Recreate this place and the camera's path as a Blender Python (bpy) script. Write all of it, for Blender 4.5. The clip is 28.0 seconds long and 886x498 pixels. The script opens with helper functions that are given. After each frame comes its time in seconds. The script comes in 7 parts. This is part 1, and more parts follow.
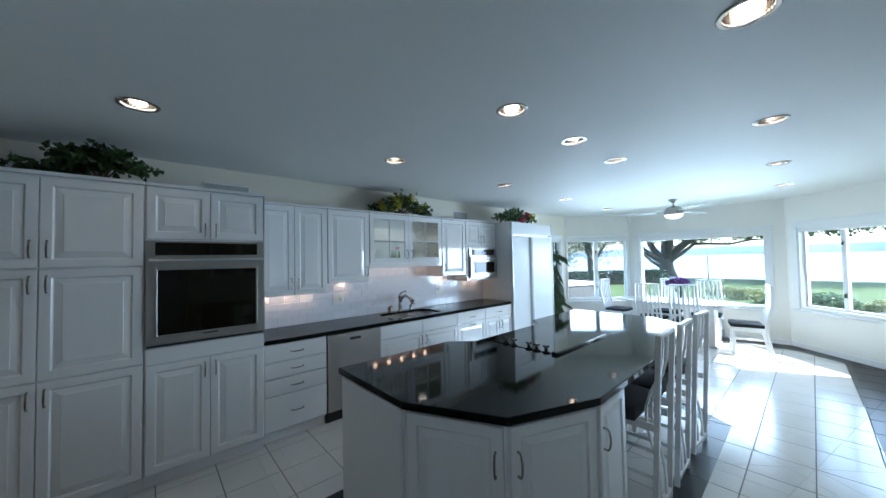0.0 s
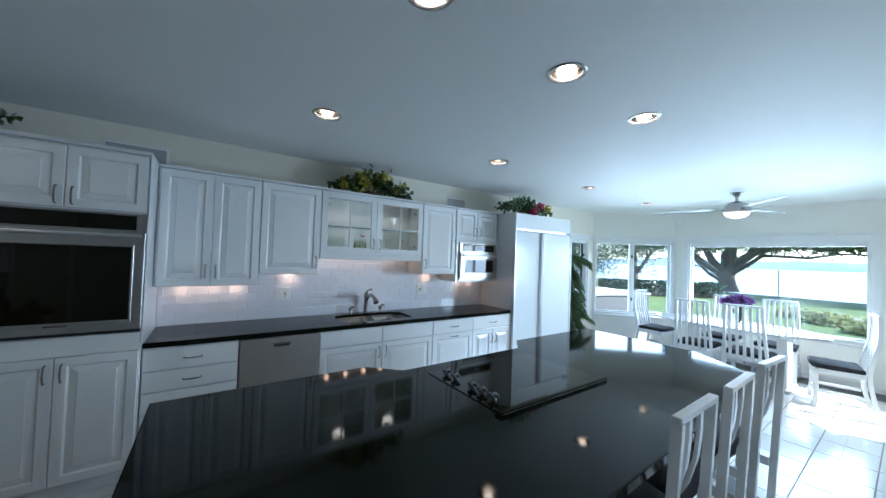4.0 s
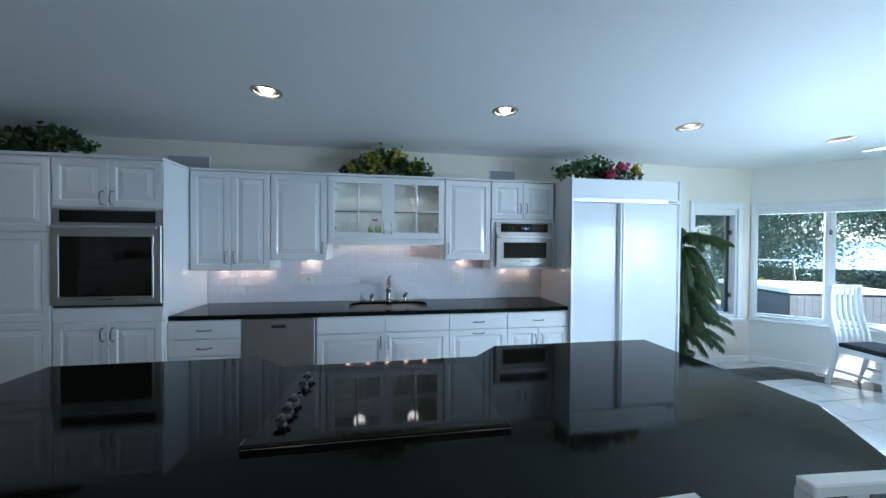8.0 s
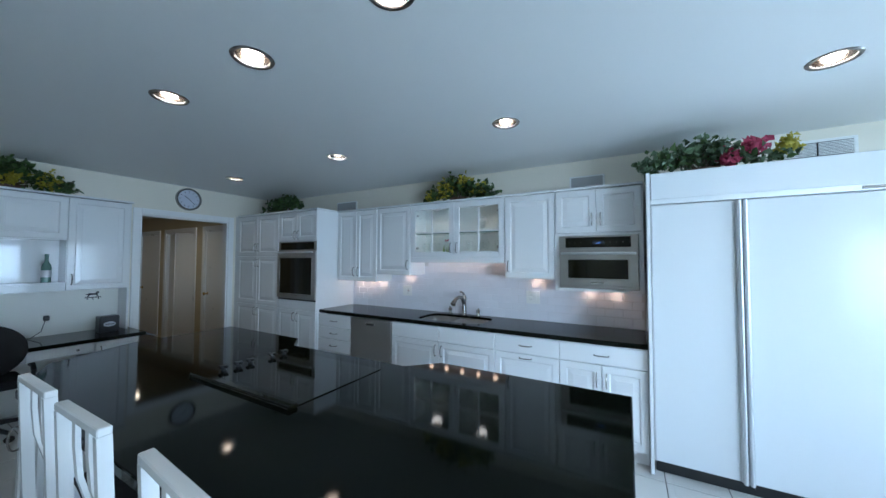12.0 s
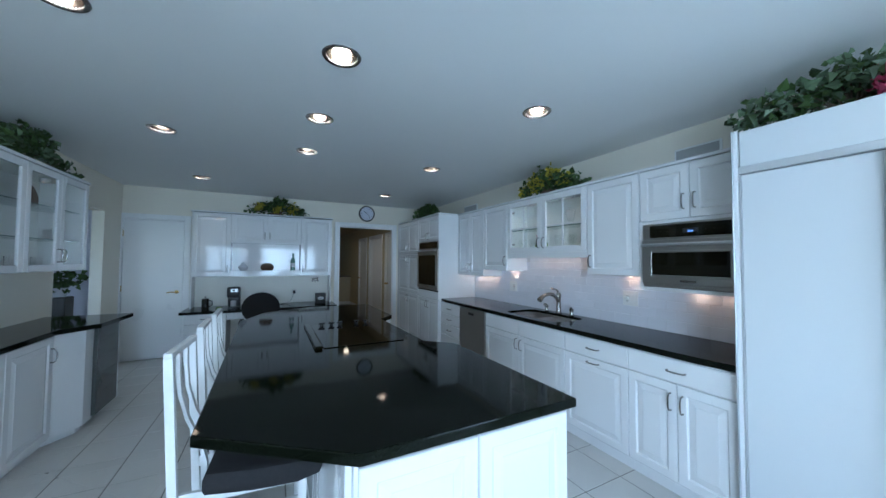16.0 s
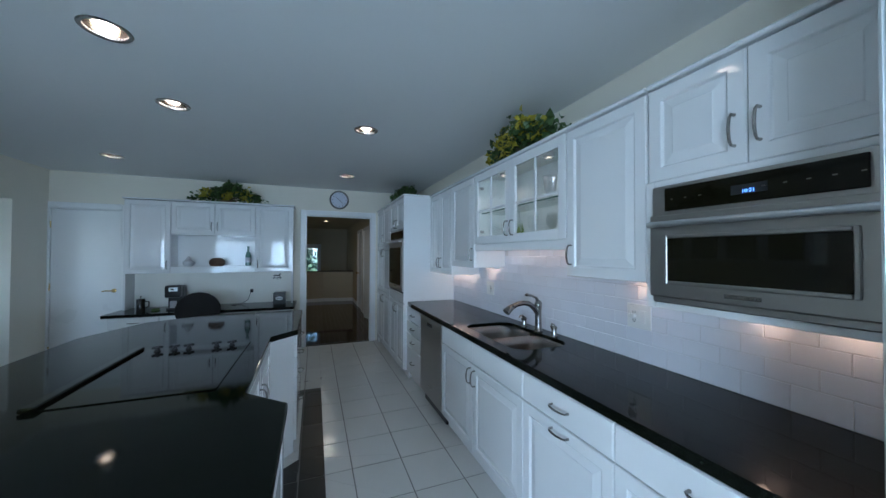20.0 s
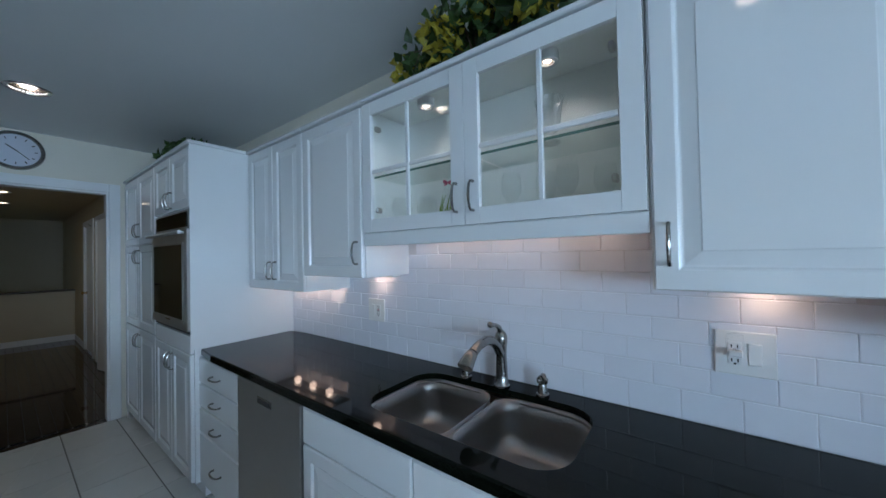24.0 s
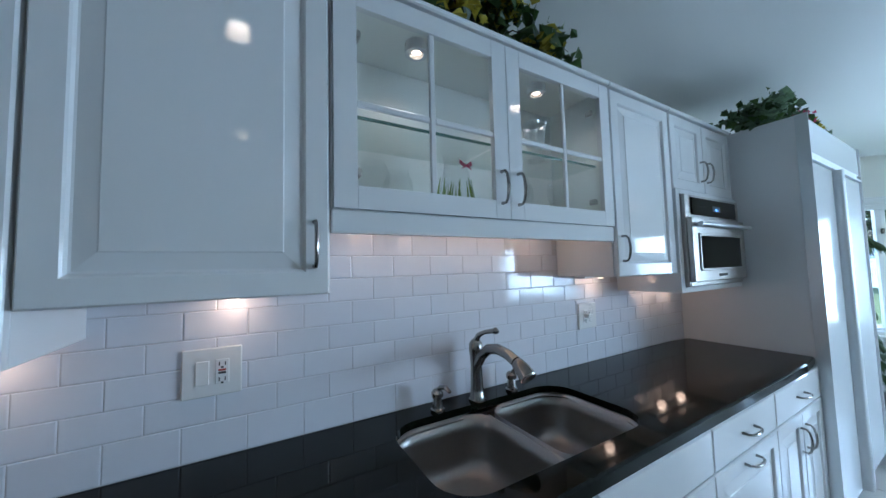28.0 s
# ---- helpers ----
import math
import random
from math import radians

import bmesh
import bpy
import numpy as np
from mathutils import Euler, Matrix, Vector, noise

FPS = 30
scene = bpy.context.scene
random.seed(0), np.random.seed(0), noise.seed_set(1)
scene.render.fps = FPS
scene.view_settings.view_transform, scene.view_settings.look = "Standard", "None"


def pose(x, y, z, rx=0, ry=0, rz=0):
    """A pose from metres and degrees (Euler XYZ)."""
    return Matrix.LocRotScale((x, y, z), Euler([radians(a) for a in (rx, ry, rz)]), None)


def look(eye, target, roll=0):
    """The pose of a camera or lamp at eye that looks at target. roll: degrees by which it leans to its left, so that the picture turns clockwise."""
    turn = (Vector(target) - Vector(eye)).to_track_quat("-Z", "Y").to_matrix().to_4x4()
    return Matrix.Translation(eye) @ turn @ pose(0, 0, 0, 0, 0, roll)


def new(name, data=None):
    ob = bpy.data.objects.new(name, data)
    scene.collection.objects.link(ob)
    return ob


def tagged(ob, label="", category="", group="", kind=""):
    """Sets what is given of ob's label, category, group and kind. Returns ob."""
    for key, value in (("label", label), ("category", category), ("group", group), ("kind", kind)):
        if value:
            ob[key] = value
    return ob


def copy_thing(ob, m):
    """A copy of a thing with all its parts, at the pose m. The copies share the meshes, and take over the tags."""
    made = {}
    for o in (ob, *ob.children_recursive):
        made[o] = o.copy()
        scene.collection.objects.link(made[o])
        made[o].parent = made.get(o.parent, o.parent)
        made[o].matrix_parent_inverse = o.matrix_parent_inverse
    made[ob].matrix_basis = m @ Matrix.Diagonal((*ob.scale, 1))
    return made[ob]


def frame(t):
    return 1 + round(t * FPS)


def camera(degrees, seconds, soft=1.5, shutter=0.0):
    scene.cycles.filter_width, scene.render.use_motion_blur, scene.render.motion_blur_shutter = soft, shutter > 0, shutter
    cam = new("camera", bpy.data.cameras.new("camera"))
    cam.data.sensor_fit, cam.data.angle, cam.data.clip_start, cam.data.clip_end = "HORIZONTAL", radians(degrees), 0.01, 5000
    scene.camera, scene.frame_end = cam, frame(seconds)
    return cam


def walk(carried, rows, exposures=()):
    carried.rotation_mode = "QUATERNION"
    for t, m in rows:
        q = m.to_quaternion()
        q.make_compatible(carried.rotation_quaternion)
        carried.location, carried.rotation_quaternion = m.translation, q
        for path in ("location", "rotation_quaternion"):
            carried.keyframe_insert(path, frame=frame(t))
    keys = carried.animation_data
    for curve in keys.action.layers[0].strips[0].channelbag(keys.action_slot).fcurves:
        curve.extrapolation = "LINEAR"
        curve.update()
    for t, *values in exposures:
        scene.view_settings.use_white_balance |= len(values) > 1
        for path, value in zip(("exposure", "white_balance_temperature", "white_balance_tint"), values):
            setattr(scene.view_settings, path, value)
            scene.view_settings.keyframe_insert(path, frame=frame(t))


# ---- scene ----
cam = camera(106.7, 28.0)
PATH = [
    (0, (0.022, -0.034, 1.603), (1.353, 1.458, 1.667), -1.2),
    (0.5, (0.125, 0.049, 1.634), (1.465, 1.532, 1.711), -0.8),
    (1, (0.249, 0.144, 1.647), (1.597, 1.619, 1.733), 0.1),
    (1.5, (0.38, 0.214, 1.647), (1.712, 1.702, 1.747), 1.2),
    (2, (0.513, 0.266, 1.649), (1.81, 1.785, 1.754), 2.4),
    (2.5, (0.659, 0.284, 1.644), (1.906, 1.845, 1.737), 2.8),
    (3, (0.816, 0.264, 1.634), (2.031, 1.851, 1.702), 2.4),
    (3.5, (0.976, 0.225, 1.606), (2.171, 1.829, 1.663), 2.1),
    (5.5, (1.6, 0.164, 1.515), (2.481, 1.959, 1.524), 1.8),
    (6, (1.757, 0.166, 1.513), (2.548, 2.003, 1.508), 1.2),
    (6.5, (1.948, 0.157, 1.517), (2.619, 2.041, 1.506), 0.3),
    (7, (2.156, 0.153, 1.518), (2.688, 2.081, 1.503), -0.0),
    (7.5, (2.366, 0.157, 1.52), (2.793, 2.11, 1.495), 0.0),
    (8, (2.586, 0.158, 1.52), (2.903, 2.133, 1.495), 0.4),
    (8.5, (2.81, 0.174, 1.503), (3.015, 2.164, 1.492), 0.9),
    (9, (3.036, 0.191, 1.497), (3.123, 2.189, 1.487), 0.9),
    (9.5, (3.253, 0.207, 1.497), (3.175, 2.205, 1.483), 0.4),
    (10, (3.458, 0.22, 1.495), (3.187, 2.202, 1.499), 0.2),
    (10.5, (3.674, 0.24, 1.491), (3.191, 2.18, 1.525), 0.3),
    (11, (3.839, 0.251, 1.508), (3.171, 2.135, 1.553), 0.2),
    (11.5, (4.028, 0.267, 1.523), (3.18, 2.078, 1.578), 0.2),
    (12, (4.215, 0.285, 1.539), (3.238, 2.029, 1.609), 0.2),
    (12.5, (4.363, 0.223, 1.58), (3.281, 1.903, 1.658), 0.2),
    (14.5, (5.052, 0.473, 1.477), (3.513, 1.741, 1.625), -0.0),
    (15, (5.137, 0.598, 1.476), (3.524, 1.772, 1.621), 0.2),
    (15.5, (5.184, 0.756, 1.481), (3.486, 1.807, 1.589), 0.4),
    (16, (5.204, 0.93, 1.479), (3.429, 1.849, 1.551), 0.4),
    (16.5, (5.211, 1.121, 1.478), (3.42, 2.009, 1.554), 0.3),
    (17, (5.199, 1.304, 1.477), (3.432, 2.236, 1.567), -0.2),
    (17.5, (5.166, 1.495, 1.475), (3.42, 2.468, 1.558), -0.9),
    (18, (5.097, 1.675, 1.471), (3.357, 2.658, 1.524), -0.9),
    (18.5, (5.003, 1.835, 1.47), (3.264, 2.823, 1.501), -0.5),
    (19, (4.886, 1.966, 1.468), (3.1, 2.866, 1.475), -0.1),
    (19.5, (4.751, 2.081, 1.461), (2.914, 2.873, 1.466), -0.0),
    (20, (4.618, 2.157, 1.488), (2.754, 2.883, 1.518), 0.2),
    (20.5, (4.503, 2.204, 1.509), (2.641, 2.931, 1.565), 0.1),
    (21, (4.37, 2.282, 1.49), (2.534, 3.071, 1.581), -0.0),
    (21.5, (4.215, 2.319, 1.474), (2.405, 3.163, 1.581), -0.2),
    (23.5, (3.425, 2.423, 1.472), (2.006, 3.832, 1.515), -1.4),
    (24, (3.216, 2.464, 1.472), (2.019, 4.066, 1.502), -1.2),
    (24.5, (3.023, 2.499, 1.477), (2.058, 4.25, 1.501), -1.1),
    (25, (2.835, 2.527, 1.475), (2.12, 4.394, 1.504), -1.0),
    (25.5, (2.659, 2.549, 1.477), (2.212, 4.498, 1.497), -1.1),
    (26, (2.477, 2.574, 1.472), (2.297, 4.566, 1.499), -1.0),
    (26.5, (2.318, 2.604, 1.461), (2.405, 4.602, 1.491), -0.7),
    (27, (2.17, 2.638, 1.446), (2.551, 4.601, 1.481), -0.6),
    (27.5, (2.009, 2.654, 1.435), (2.716, 4.524, 1.489), -0.7),
    (28, (1.817, 2.657, 1.419), (2.82, 4.383, 1.539), -1.5),
]
walk(cam, [(t, look(eye, target, roll)) for t, eye, target, roll in PATH], [(0, 2.26, 5420, 5), (3, 2.26, 5380, 5), (8, 2.28, 5180, 5), (12, 2.26, 5200, 5), (15, 2.16, 5180, 5), (18, 2.04, 5140, 5), (21, 2.04, 5200, 5), (24, 2.00, 5120, 5), (26, 1.98, 5080, 4), (28, 2.08, 5080, 4)])

# ---- world, sun, exposure ----
world = bpy.data.worlds.new("sky")
scene.world = world
world.use_nodes = True
_n = world.node_tree.nodes
_sky = _n.new("ShaderNodeTexSky")
_sky.sky_type, _sky.sun_disc = "NISHITA", False
SUN_EL, SUN_AZ = 43.0, 153.0        # degrees; azimuth clockwise from +y
_sky.sun_elevation, _sky.sun_rotation = radians(SUN_EL), radians(SUN_AZ)
world.node_tree.links.new(_sky.outputs[0], _n["Background"].inputs[0])
_n["Background"].inputs[1].default_value = 0.15
_sun = new("sun", bpy.data.lights.new("sun", "SUN"))
_sun.data.energy, _sun.data.angle, _sun.data.color = 3.5, radians(0.6), (1.0, 0.93, 0.82)
_az, _el = radians(SUN_AZ), radians(SUN_EL)
_sd = Vector((math.sin(_az) * math.cos(_el), math.cos(_az) * math.cos(_el), math.sin(_el)))
_sun.matrix_world = look(_sd * 60, (0, 0, 0))

# area lamps added as sky light: four bay openings, then the unseen side-room window
for _x, _y, _z, _a, _w, _h, _e in ((6.765, 4.02, 1.31, 0, 0.58, 1.30, 1.75), (7.93, 3.44, 1.31, -45, 1.2, 1.28, 4.0), (8.50, 1.545, 1.30, -90, 1.98, 1.30, 8.6), (7.67, -0.62, 1.34, -135, 1.62, 1.26, 9.8), (1.66, -2.12, 1.5, -90, 0.95, 1.1, 0.75)):
    _l = new("window_light", bpy.data.lights.new("window_light", "AREA"))
    _l.data.shape, _l.data.size, _l.data.size_y, _l.data.energy, _l.data.color = "RECTANGLE", _w, _h, _e, (0.76, 0.885, 1.0)
    _l.data.spread = radians(100)
    _l.matrix_world = pose(_x, _y, _z, 0, 0, _a) @ pose(0, 0, 0, -87, 0, 0)

# ---- materials ----
MATS = {}


def material(name, color, rough=0.5, metal=0.0, vary=0.06, scale=3.0, fine=60.0, bump=0.0, bump_scale=120.0, coat=0.0, spec=0.5, color2=None, island=0.0, rough_vary=0.08):
    """A plain painted, woven or cast surface: two scales of colour change, uneven gloss and fine relief."""
    if name in MATS:
        return MATS[name]
    m = bpy.data.materials.new(name)
    m.use_nodes = True
    nt = m.node_tree
    b = nt.nodes["Principled BSDF"]
    co = nt.nodes.new("ShaderNodeTexCoord")
    n1, n2 = nt.nodes.new("ShaderNodeTexNoise"), nt.nodes.new("ShaderNodeTexNoise")
    n1.inputs["Scale"].default_value, n2.inputs["Scale"].default_value = scale, fine
    n1.inputs["Detail"].default_value = n2.inputs["Detail"].default_value = 4
    nt.links.new(co.outputs["Object"], n1.inputs["Vector"])
    nt.links.new(co.outputs["Object"], n2.inputs["Vector"])
    mix = nt.nodes.new("ShaderNodeMix")
    mix.data_type = "RGBA"
    c = Vector(color)
    d = Vector(color2) if color2 else c * (1 - 2.2 * vary)
    e = c * (1 + vary)
    mix.inputs["A"].default_value, mix.inputs["B"].default_value = (*d, 1), (*e, 1)
    add = nt.nodes.new("ShaderNodeMath")
    add.operation = "MULTIPLY_ADD"
    nt.links.new(n1.outputs[0], add.inputs[0])
    add.inputs[1].default_value = 0.7
    half = nt.nodes.new("ShaderNodeMath")
    half.operation = "MULTIPLY"
    half.inputs[1].default_value = 0.3
    nt.links.new(n2.outputs[0], half.inputs[0])
    nt.links.new(half.outputs[0], add.inputs[2])
    nt.links.new(add.outputs[0], mix.inputs["Factor"])
    out = mix.outputs["Result"]
    if island:
        oi = nt.nodes.new("ShaderNodeObjectInfo")
        ge = nt.nodes.new("ShaderNodeNewGeometry")
        s = nt.nodes.new("ShaderNodeMath")
        s.operation = "ADD"
        nt.links.new(oi.outputs["Random"], s.inputs[0])
        nt.links.new(ge.outputs["Random Per Island"], s.inputs[1])
        fr = nt.nodes.new("ShaderNodeMath")
        fr.operation = "FRACT"
        nt.links.new(s.outputs[0], fr.inputs[0])
        mr = nt.nodes.new("ShaderNodeMapRange")
        mr.inputs["To Min"].default_value, mr.inputs["To Max"].default_value = 1 - island, 1 + island * 0.6
        nt.links.new(fr.outputs[0], mr.inputs["Value"])
        mul = nt.nodes.new("ShaderNodeVectorMath")
        mul.operation = "SCALE"
        nt.links.new(out, mul.inputs[0])
        nt.links.new(mr.outputs[0], mul.inputs["Scale"])
        out = mul.outputs[0]
    nt.links.new(out, b.inputs["Base Color"])
    rr = nt.nodes.new("ShaderNodeMapRange")
    rr.inputs["To Min"].default_value, rr.inputs["To Max"].default_value = max(0.02, rough - rough_vary), min(1, rough + rough_vary)
    nt.links.new(n1.outputs[0], rr.inputs["Value"])
    nt.links.new(rr.outputs[0], b.inputs["Roughness"])
    b.inputs["Metallic"].default_value = metal
    b.inputs["Coat Weight"].default_value = coat
    b.inputs["Coat Roughness"].default_value = 0.05
    b.inputs["Specular IOR Level"].default_value = spec
    if bump:
        n3 = nt.nodes.new("ShaderNodeTexNoise")
        n3.inputs["Scale"].default_value = bump_scale
        n3.inputs["Detail"].default_value = 3
        nt.links.new(co.outputs["Object"], n3.inputs["Vector"])
        bp = nt.nodes.new("ShaderNodeBump")
        bp.inputs["Strength"].default_value, bp.inputs["Distance"].default_value = bump, 0.004
        nt.links.new(n3.outputs[0], bp.inputs["Height"])
        nt.links.new(bp.outputs[0], b.inputs["Normal"])
    MATS[name] = m
    return m


def glow(name, color, strength):
    m = bpy.data.materials.new(name)
    m.use_nodes = True
    b = m.node_tree.nodes["Principled BSDF"]
    b.inputs["Base Color"].default_value = (0.8, 0.8, 0.8, 1)
    b.inputs["Emission Color"].default_value, b.inputs["Emission Strength"].default_value = (*color, 1), strength
    return m


def clear_glass(name, tint=(1, 1, 1), gloss=0.03, base=0.035):
    """Thin clear pane: lets light straight through, with the gloss of glass."""
    m = bpy.data.materials.new(name)
    m.use_nodes = True
    nt = m.node_tree
    nt.nodes.clear()
    o = nt.nodes.new("ShaderNodeOutputMaterial")
    t, g, f, x, pw, ma = (nt.nodes.new("ShaderNode" + k) for k in ("BsdfTransparent", "BsdfGlossy", "LayerWeight", "MixShader", "Math", "Math"))
    t.inputs[0].default_value = (*tint, 1)
    g.inputs["Roughness"].default_value = gloss
    pw.operation, ma.operation = "POWER", "MULTIPLY_ADD"
    pw.inputs[1].default_value, ma.inputs[1].default_value, ma.inputs[2].default_value = 5.0, 0.7, base
    nt.links.new(f.outputs["Facing"], pw.inputs[0])
    nt.links.new(pw.outputs[0], ma.inputs[0])
    for a, b2 in ((ma.outputs[0], x.inputs[0]), (t.outputs[0], x.inputs[1]), (g.outputs[0], x.inputs[2]), (x.outputs[0], o.inputs[0])):
        nt.links.new(a, b2)
    return m


def granite():
    m = material("black_granite", (0.0045, 0.0058, 0.0034), 0.06, vary=0.3, scale=5, fine=90, rough_vary=0.015, spec=0.15)
    nt = m.node_tree
    b = nt.nodes["Principled BSDF"]
    old = b.inputs["Base Color"].links[0].from_socket
    v = nt.nodes.new("ShaderNodeTexVoronoi")
    v.inputs["Scale"].default_value = 420
    co = [n for n in nt.nodes if n.type == "TEX_COORD"][0]
    nt.links.new(co.outputs["Object"], v.inputs["Vector"])
    r = nt.nodes.new("ShaderNodeValToRGB")
    r.color_ramp.elements[0].position, r.color_ramp.elements[0].color = 0.80, (0, 0, 0, 1)
    r.color_ramp.elements[1].position, r.color_ramp.elements[1].color = 0.97, (1, 1, 1, 1)
    sep = nt.nodes.new("ShaderNodeSeparateColor")
    nt.links.new(v.outputs["Color"], sep.inputs[0])
    nt.links.new(sep.outputs[0], r.inputs[0])
    x = nt.nodes.new("ShaderNodeMix")
    x.data_type = "RGBA"
    nt.links.new(r.outputs[0], x.inputs["Factor"])
    nt.links.new(old, x.inputs["A"])
    x.inputs["B"].default_value = (0.0085, 0.0105, 0.006, 1)
    nt.links.new(x.outputs["Result"], b.inputs["Base Color"])
    return m


def brushed_steel():
    m = material("brushed_steel", (0.45, 0.43, 0.405), 0.37, 1.0, vary=0.05, scale=4, fine=40, rough_vary=0.03)
    nt = m.node_tree
    b = nt.nodes["Principled BSDF"]
    co = [n for n in nt.nodes if n.type == "TEX_COORD"][0]
    mp, w = nt.nodes.new("ShaderNodeMapping"), nt.nodes.new("ShaderNodeTexNoise")
    mp.inputs["Scale"].default_value = (2, 2, 900)
    w.inputs["Scale"].default_value, w.inputs["Detail"].default_value = 1.0, 2
    bp = nt.nodes.new("ShaderNodeBump")
    bp.inputs["Strength"].default_value, bp.inputs["Distance"].default_value = 0.05, 0.001
    nt.links.new(co.outputs["Object"], mp.inputs[0])
    nt.links.new(mp.outputs[0], w.inputs["Vector"])
    nt.links.new(w.outputs[0], bp.inputs["Height"])
    nt.links.new(bp.outputs[0], b.inputs["Normal"])
    return m


def plank_wood():
    m = material("dark_floorboard", (0.030, 0.017, 0.012), 0.045, vary=0.25, scale=2, fine=30, island=0.35, rough_vary=0.02)
    nt = m.node_tree
    for n in nt.nodes:
        if n.type == "TEX_NOISE" and n.inputs["Scale"].default_value == 30:
            mp = nt.nodes.new("ShaderNodeMapping")
            mp.inputs["Scale"].default_value = (0.06, 1, 1)
            nt.links.new([k for k in nt.nodes if k.type == "TEX_COORD"][0].outputs["Object"], mp.inputs[0])
            nt.links.new(mp.outputs[0], n.inputs["Vector"])
    return m


WALL = material("cream_wall_paint", (0.78, 0.735, 0.63), 0.55, vary=0.02, scale=1.2, bump=0.12, bump_scale=260)
NOOK = material("pale_wall_paint", (0.86, 0.845, 0.78), 0.55, vary=0.02, scale=1.2, bump=0.12, bump_scale=260)
LAVENDER = material("lavender_wall_paint", (0.70, 0.70, 0.79), 0.6, vary=0.02, scale=1.2, bump=0.12, bump_scale=260)
HALLWALL = material("tan_wall_paint", (0.55, 0.475, 0.325), 0.55, vary=0.03, scale=1.2, bump=0.12, bump_scale=260)
CEIL = material("ceiling_paint", (0.83, 0.84, 0.83), 0.6, vary=0.015, scale=0.8, bump=0.15, bump_scale=300)
TRIM = material("white_trim_paint", (0.82, 0.82, 0.81), 0.3, vary=0.02, scale=2, bump=0.03, bump_scale=60)
CAB = material("white_lacquer", (0.79, 0.79, 0.79), 0.06, vary=0.015, scale=1.5, bump=0.009, bump_scale=9, rough_vary=0.02)
CABIN = material("cabinet_inside", (0.83, 0.845, 0.81), 0.35, vary=0.02)
FRIDGE = material("white_glass_panel", (0.70, 0.72, 0.73), 0.15, vary=0.012, scale=1.0, rough_vary=0.03, spec=0.26)
STEEL = brushed_steel()
CHROME = material("satin_nickel", (0.32, 0.307, 0.29), 0.22, 1.0, vary=0.04, scale=12)
BRASS = material("brass", (0.70, 0.50, 0.22), 0.22, 1.0, vary=0.06, scale=12)
GRANITE = granite()
BLACKGLASS = material("black_glass", (0.0085, 0.0076, 0.0034), 0.045, vary=0.1, rough_vary=0.015, spec=0.25)
BLACK = material("black_plastic", (0.018, 0.018, 0.019), 0.35, vary=0.15, scale=20, bump=0.05)
TILE = material("white_floor_tile", (0.70, 0.685, 0.65), 0.16, vary=0.04, scale=4, fine=25, island=0.03, bump=0.03, bump_scale=40, rough_vary=0.06)
DARKTILE = material("dark_floor_tile", (0.020, 0.020, 0.017), 0.30, spec=0.3, vary=0.2, scale=4, fine=25, island=0.15, rough_vary=0.05)
GROUT = material("floor_grout", (0.20, 0.19, 0.17), 0.8, vary=0.15, scale=6, bump=0.2)
SUBWAY = material("white_glazed_tile", (0.80, 0.81, 0.87), 0.10, vary=0.02, scale=8, fine=30, island=0.03, bump=0.05, bump_scale=14, rough_vary=0.03)
TGROUT = material("wall_grout", (0.66, 0.65, 0.67), 0.8, vary=0.05)
CHAIRPAINT = material("white_chair_lacquer", (0.80, 0.80, 0.79), 0.22, vary=0.03, scale=6, rough_vary=0.06)
SEATFAB = material("charcoal_seat_fabric", (0.020, 0.018, 0.021), 0.85, vary=0.5, scale=60, fine=300, bump=0.4, bump_scale=700)
LEAF = material("ivy_leaf", (0.085, 0.145, 0.040), 0.4, vary=0.3, scale=20, island=0.6)
LEAF2 = material("variegated_leaf", (0.21, 0.30, 0.17), 0.4, vary=0.35, scale=40, island=0.5)
YELLOWLEAF = material("yellow_leaf", (0.55, 0.47, 0.05), 0.45, vary=0.2, scale=20, island=0.3)
PINK = material("pink_petal", (0.62, 0.09, 0.18), 0.5, vary=0.2, scale=30, island=0.35)
PURPLE = material("purple_petal", (0.24, 0.10, 0.34), 0.5, vary=0.25, scale=30, island=0.4)
STEM = material("brown_stem", (0.10, 0.075, 0.045), 0.7, vary=0.2, scale=20)
NEEDLE = material("pine_needle", (0.070, 0.122, 0.032), 0.45, vary=0.3, scale=10, island=0.45)
BARK = material("tree_bark", (0.16, 0.145, 0.13), 0.9, vary=0.3, scale=3, fine=20, bump=0.9, bump_scale=14)
FOLIAGE = material("tree_leaf", (0.09, 0.14, 0.04), 0.5, vary=0.3, scale=2, island=0.6)
DARKFOL = material("conifer_leaf", (0.055, 0.095, 0.062), 0.30, vary=0.3, scale=2, island=0.6)
GRASS = material("lawn_grass", (0.085, 0.135, 0.035), 0.8, vary=0.3, scale=0.5, fine=8, bump=0.6, bump_scale=30)
WATER = material("lake_water", (0.16, 0.20, 0.22), 0.25, vary=0.1, scale=0.05, fine=0.4, bump=0.25, bump_scale=0.8)
# distance haze over the wooded shore is put into this near-white colour
HILL = material("haze_pale_hillside", (0.85, 0.88, 0.90), 0.9, vary=0.2, scale=0.01, fine=0.05)
# grey tub panels, darkened so the colour holds the shade on that side
TUBSIDE = material("shade_dark_tub_panel", (0.085, 0.085, 0.085), 0.7, vary=0.12, scale=4, fine=40, island=0.1)
TUBCOVER = material("white_vinyl_cover", (0.72, 0.72, 0.70), 0.5, vary=0.05, scale=3)
PAVING = material("pale_paving", (0.30, 0.285, 0.265), 0.8, vary=0.12, scale=1.5, fine=20, bump=0.3)
STONE = material("grey_rock", (0.25, 0.24, 0.22), 0.85, vary=0.25, scale=3, fine=25, bump=0.5, bump_scale=20)
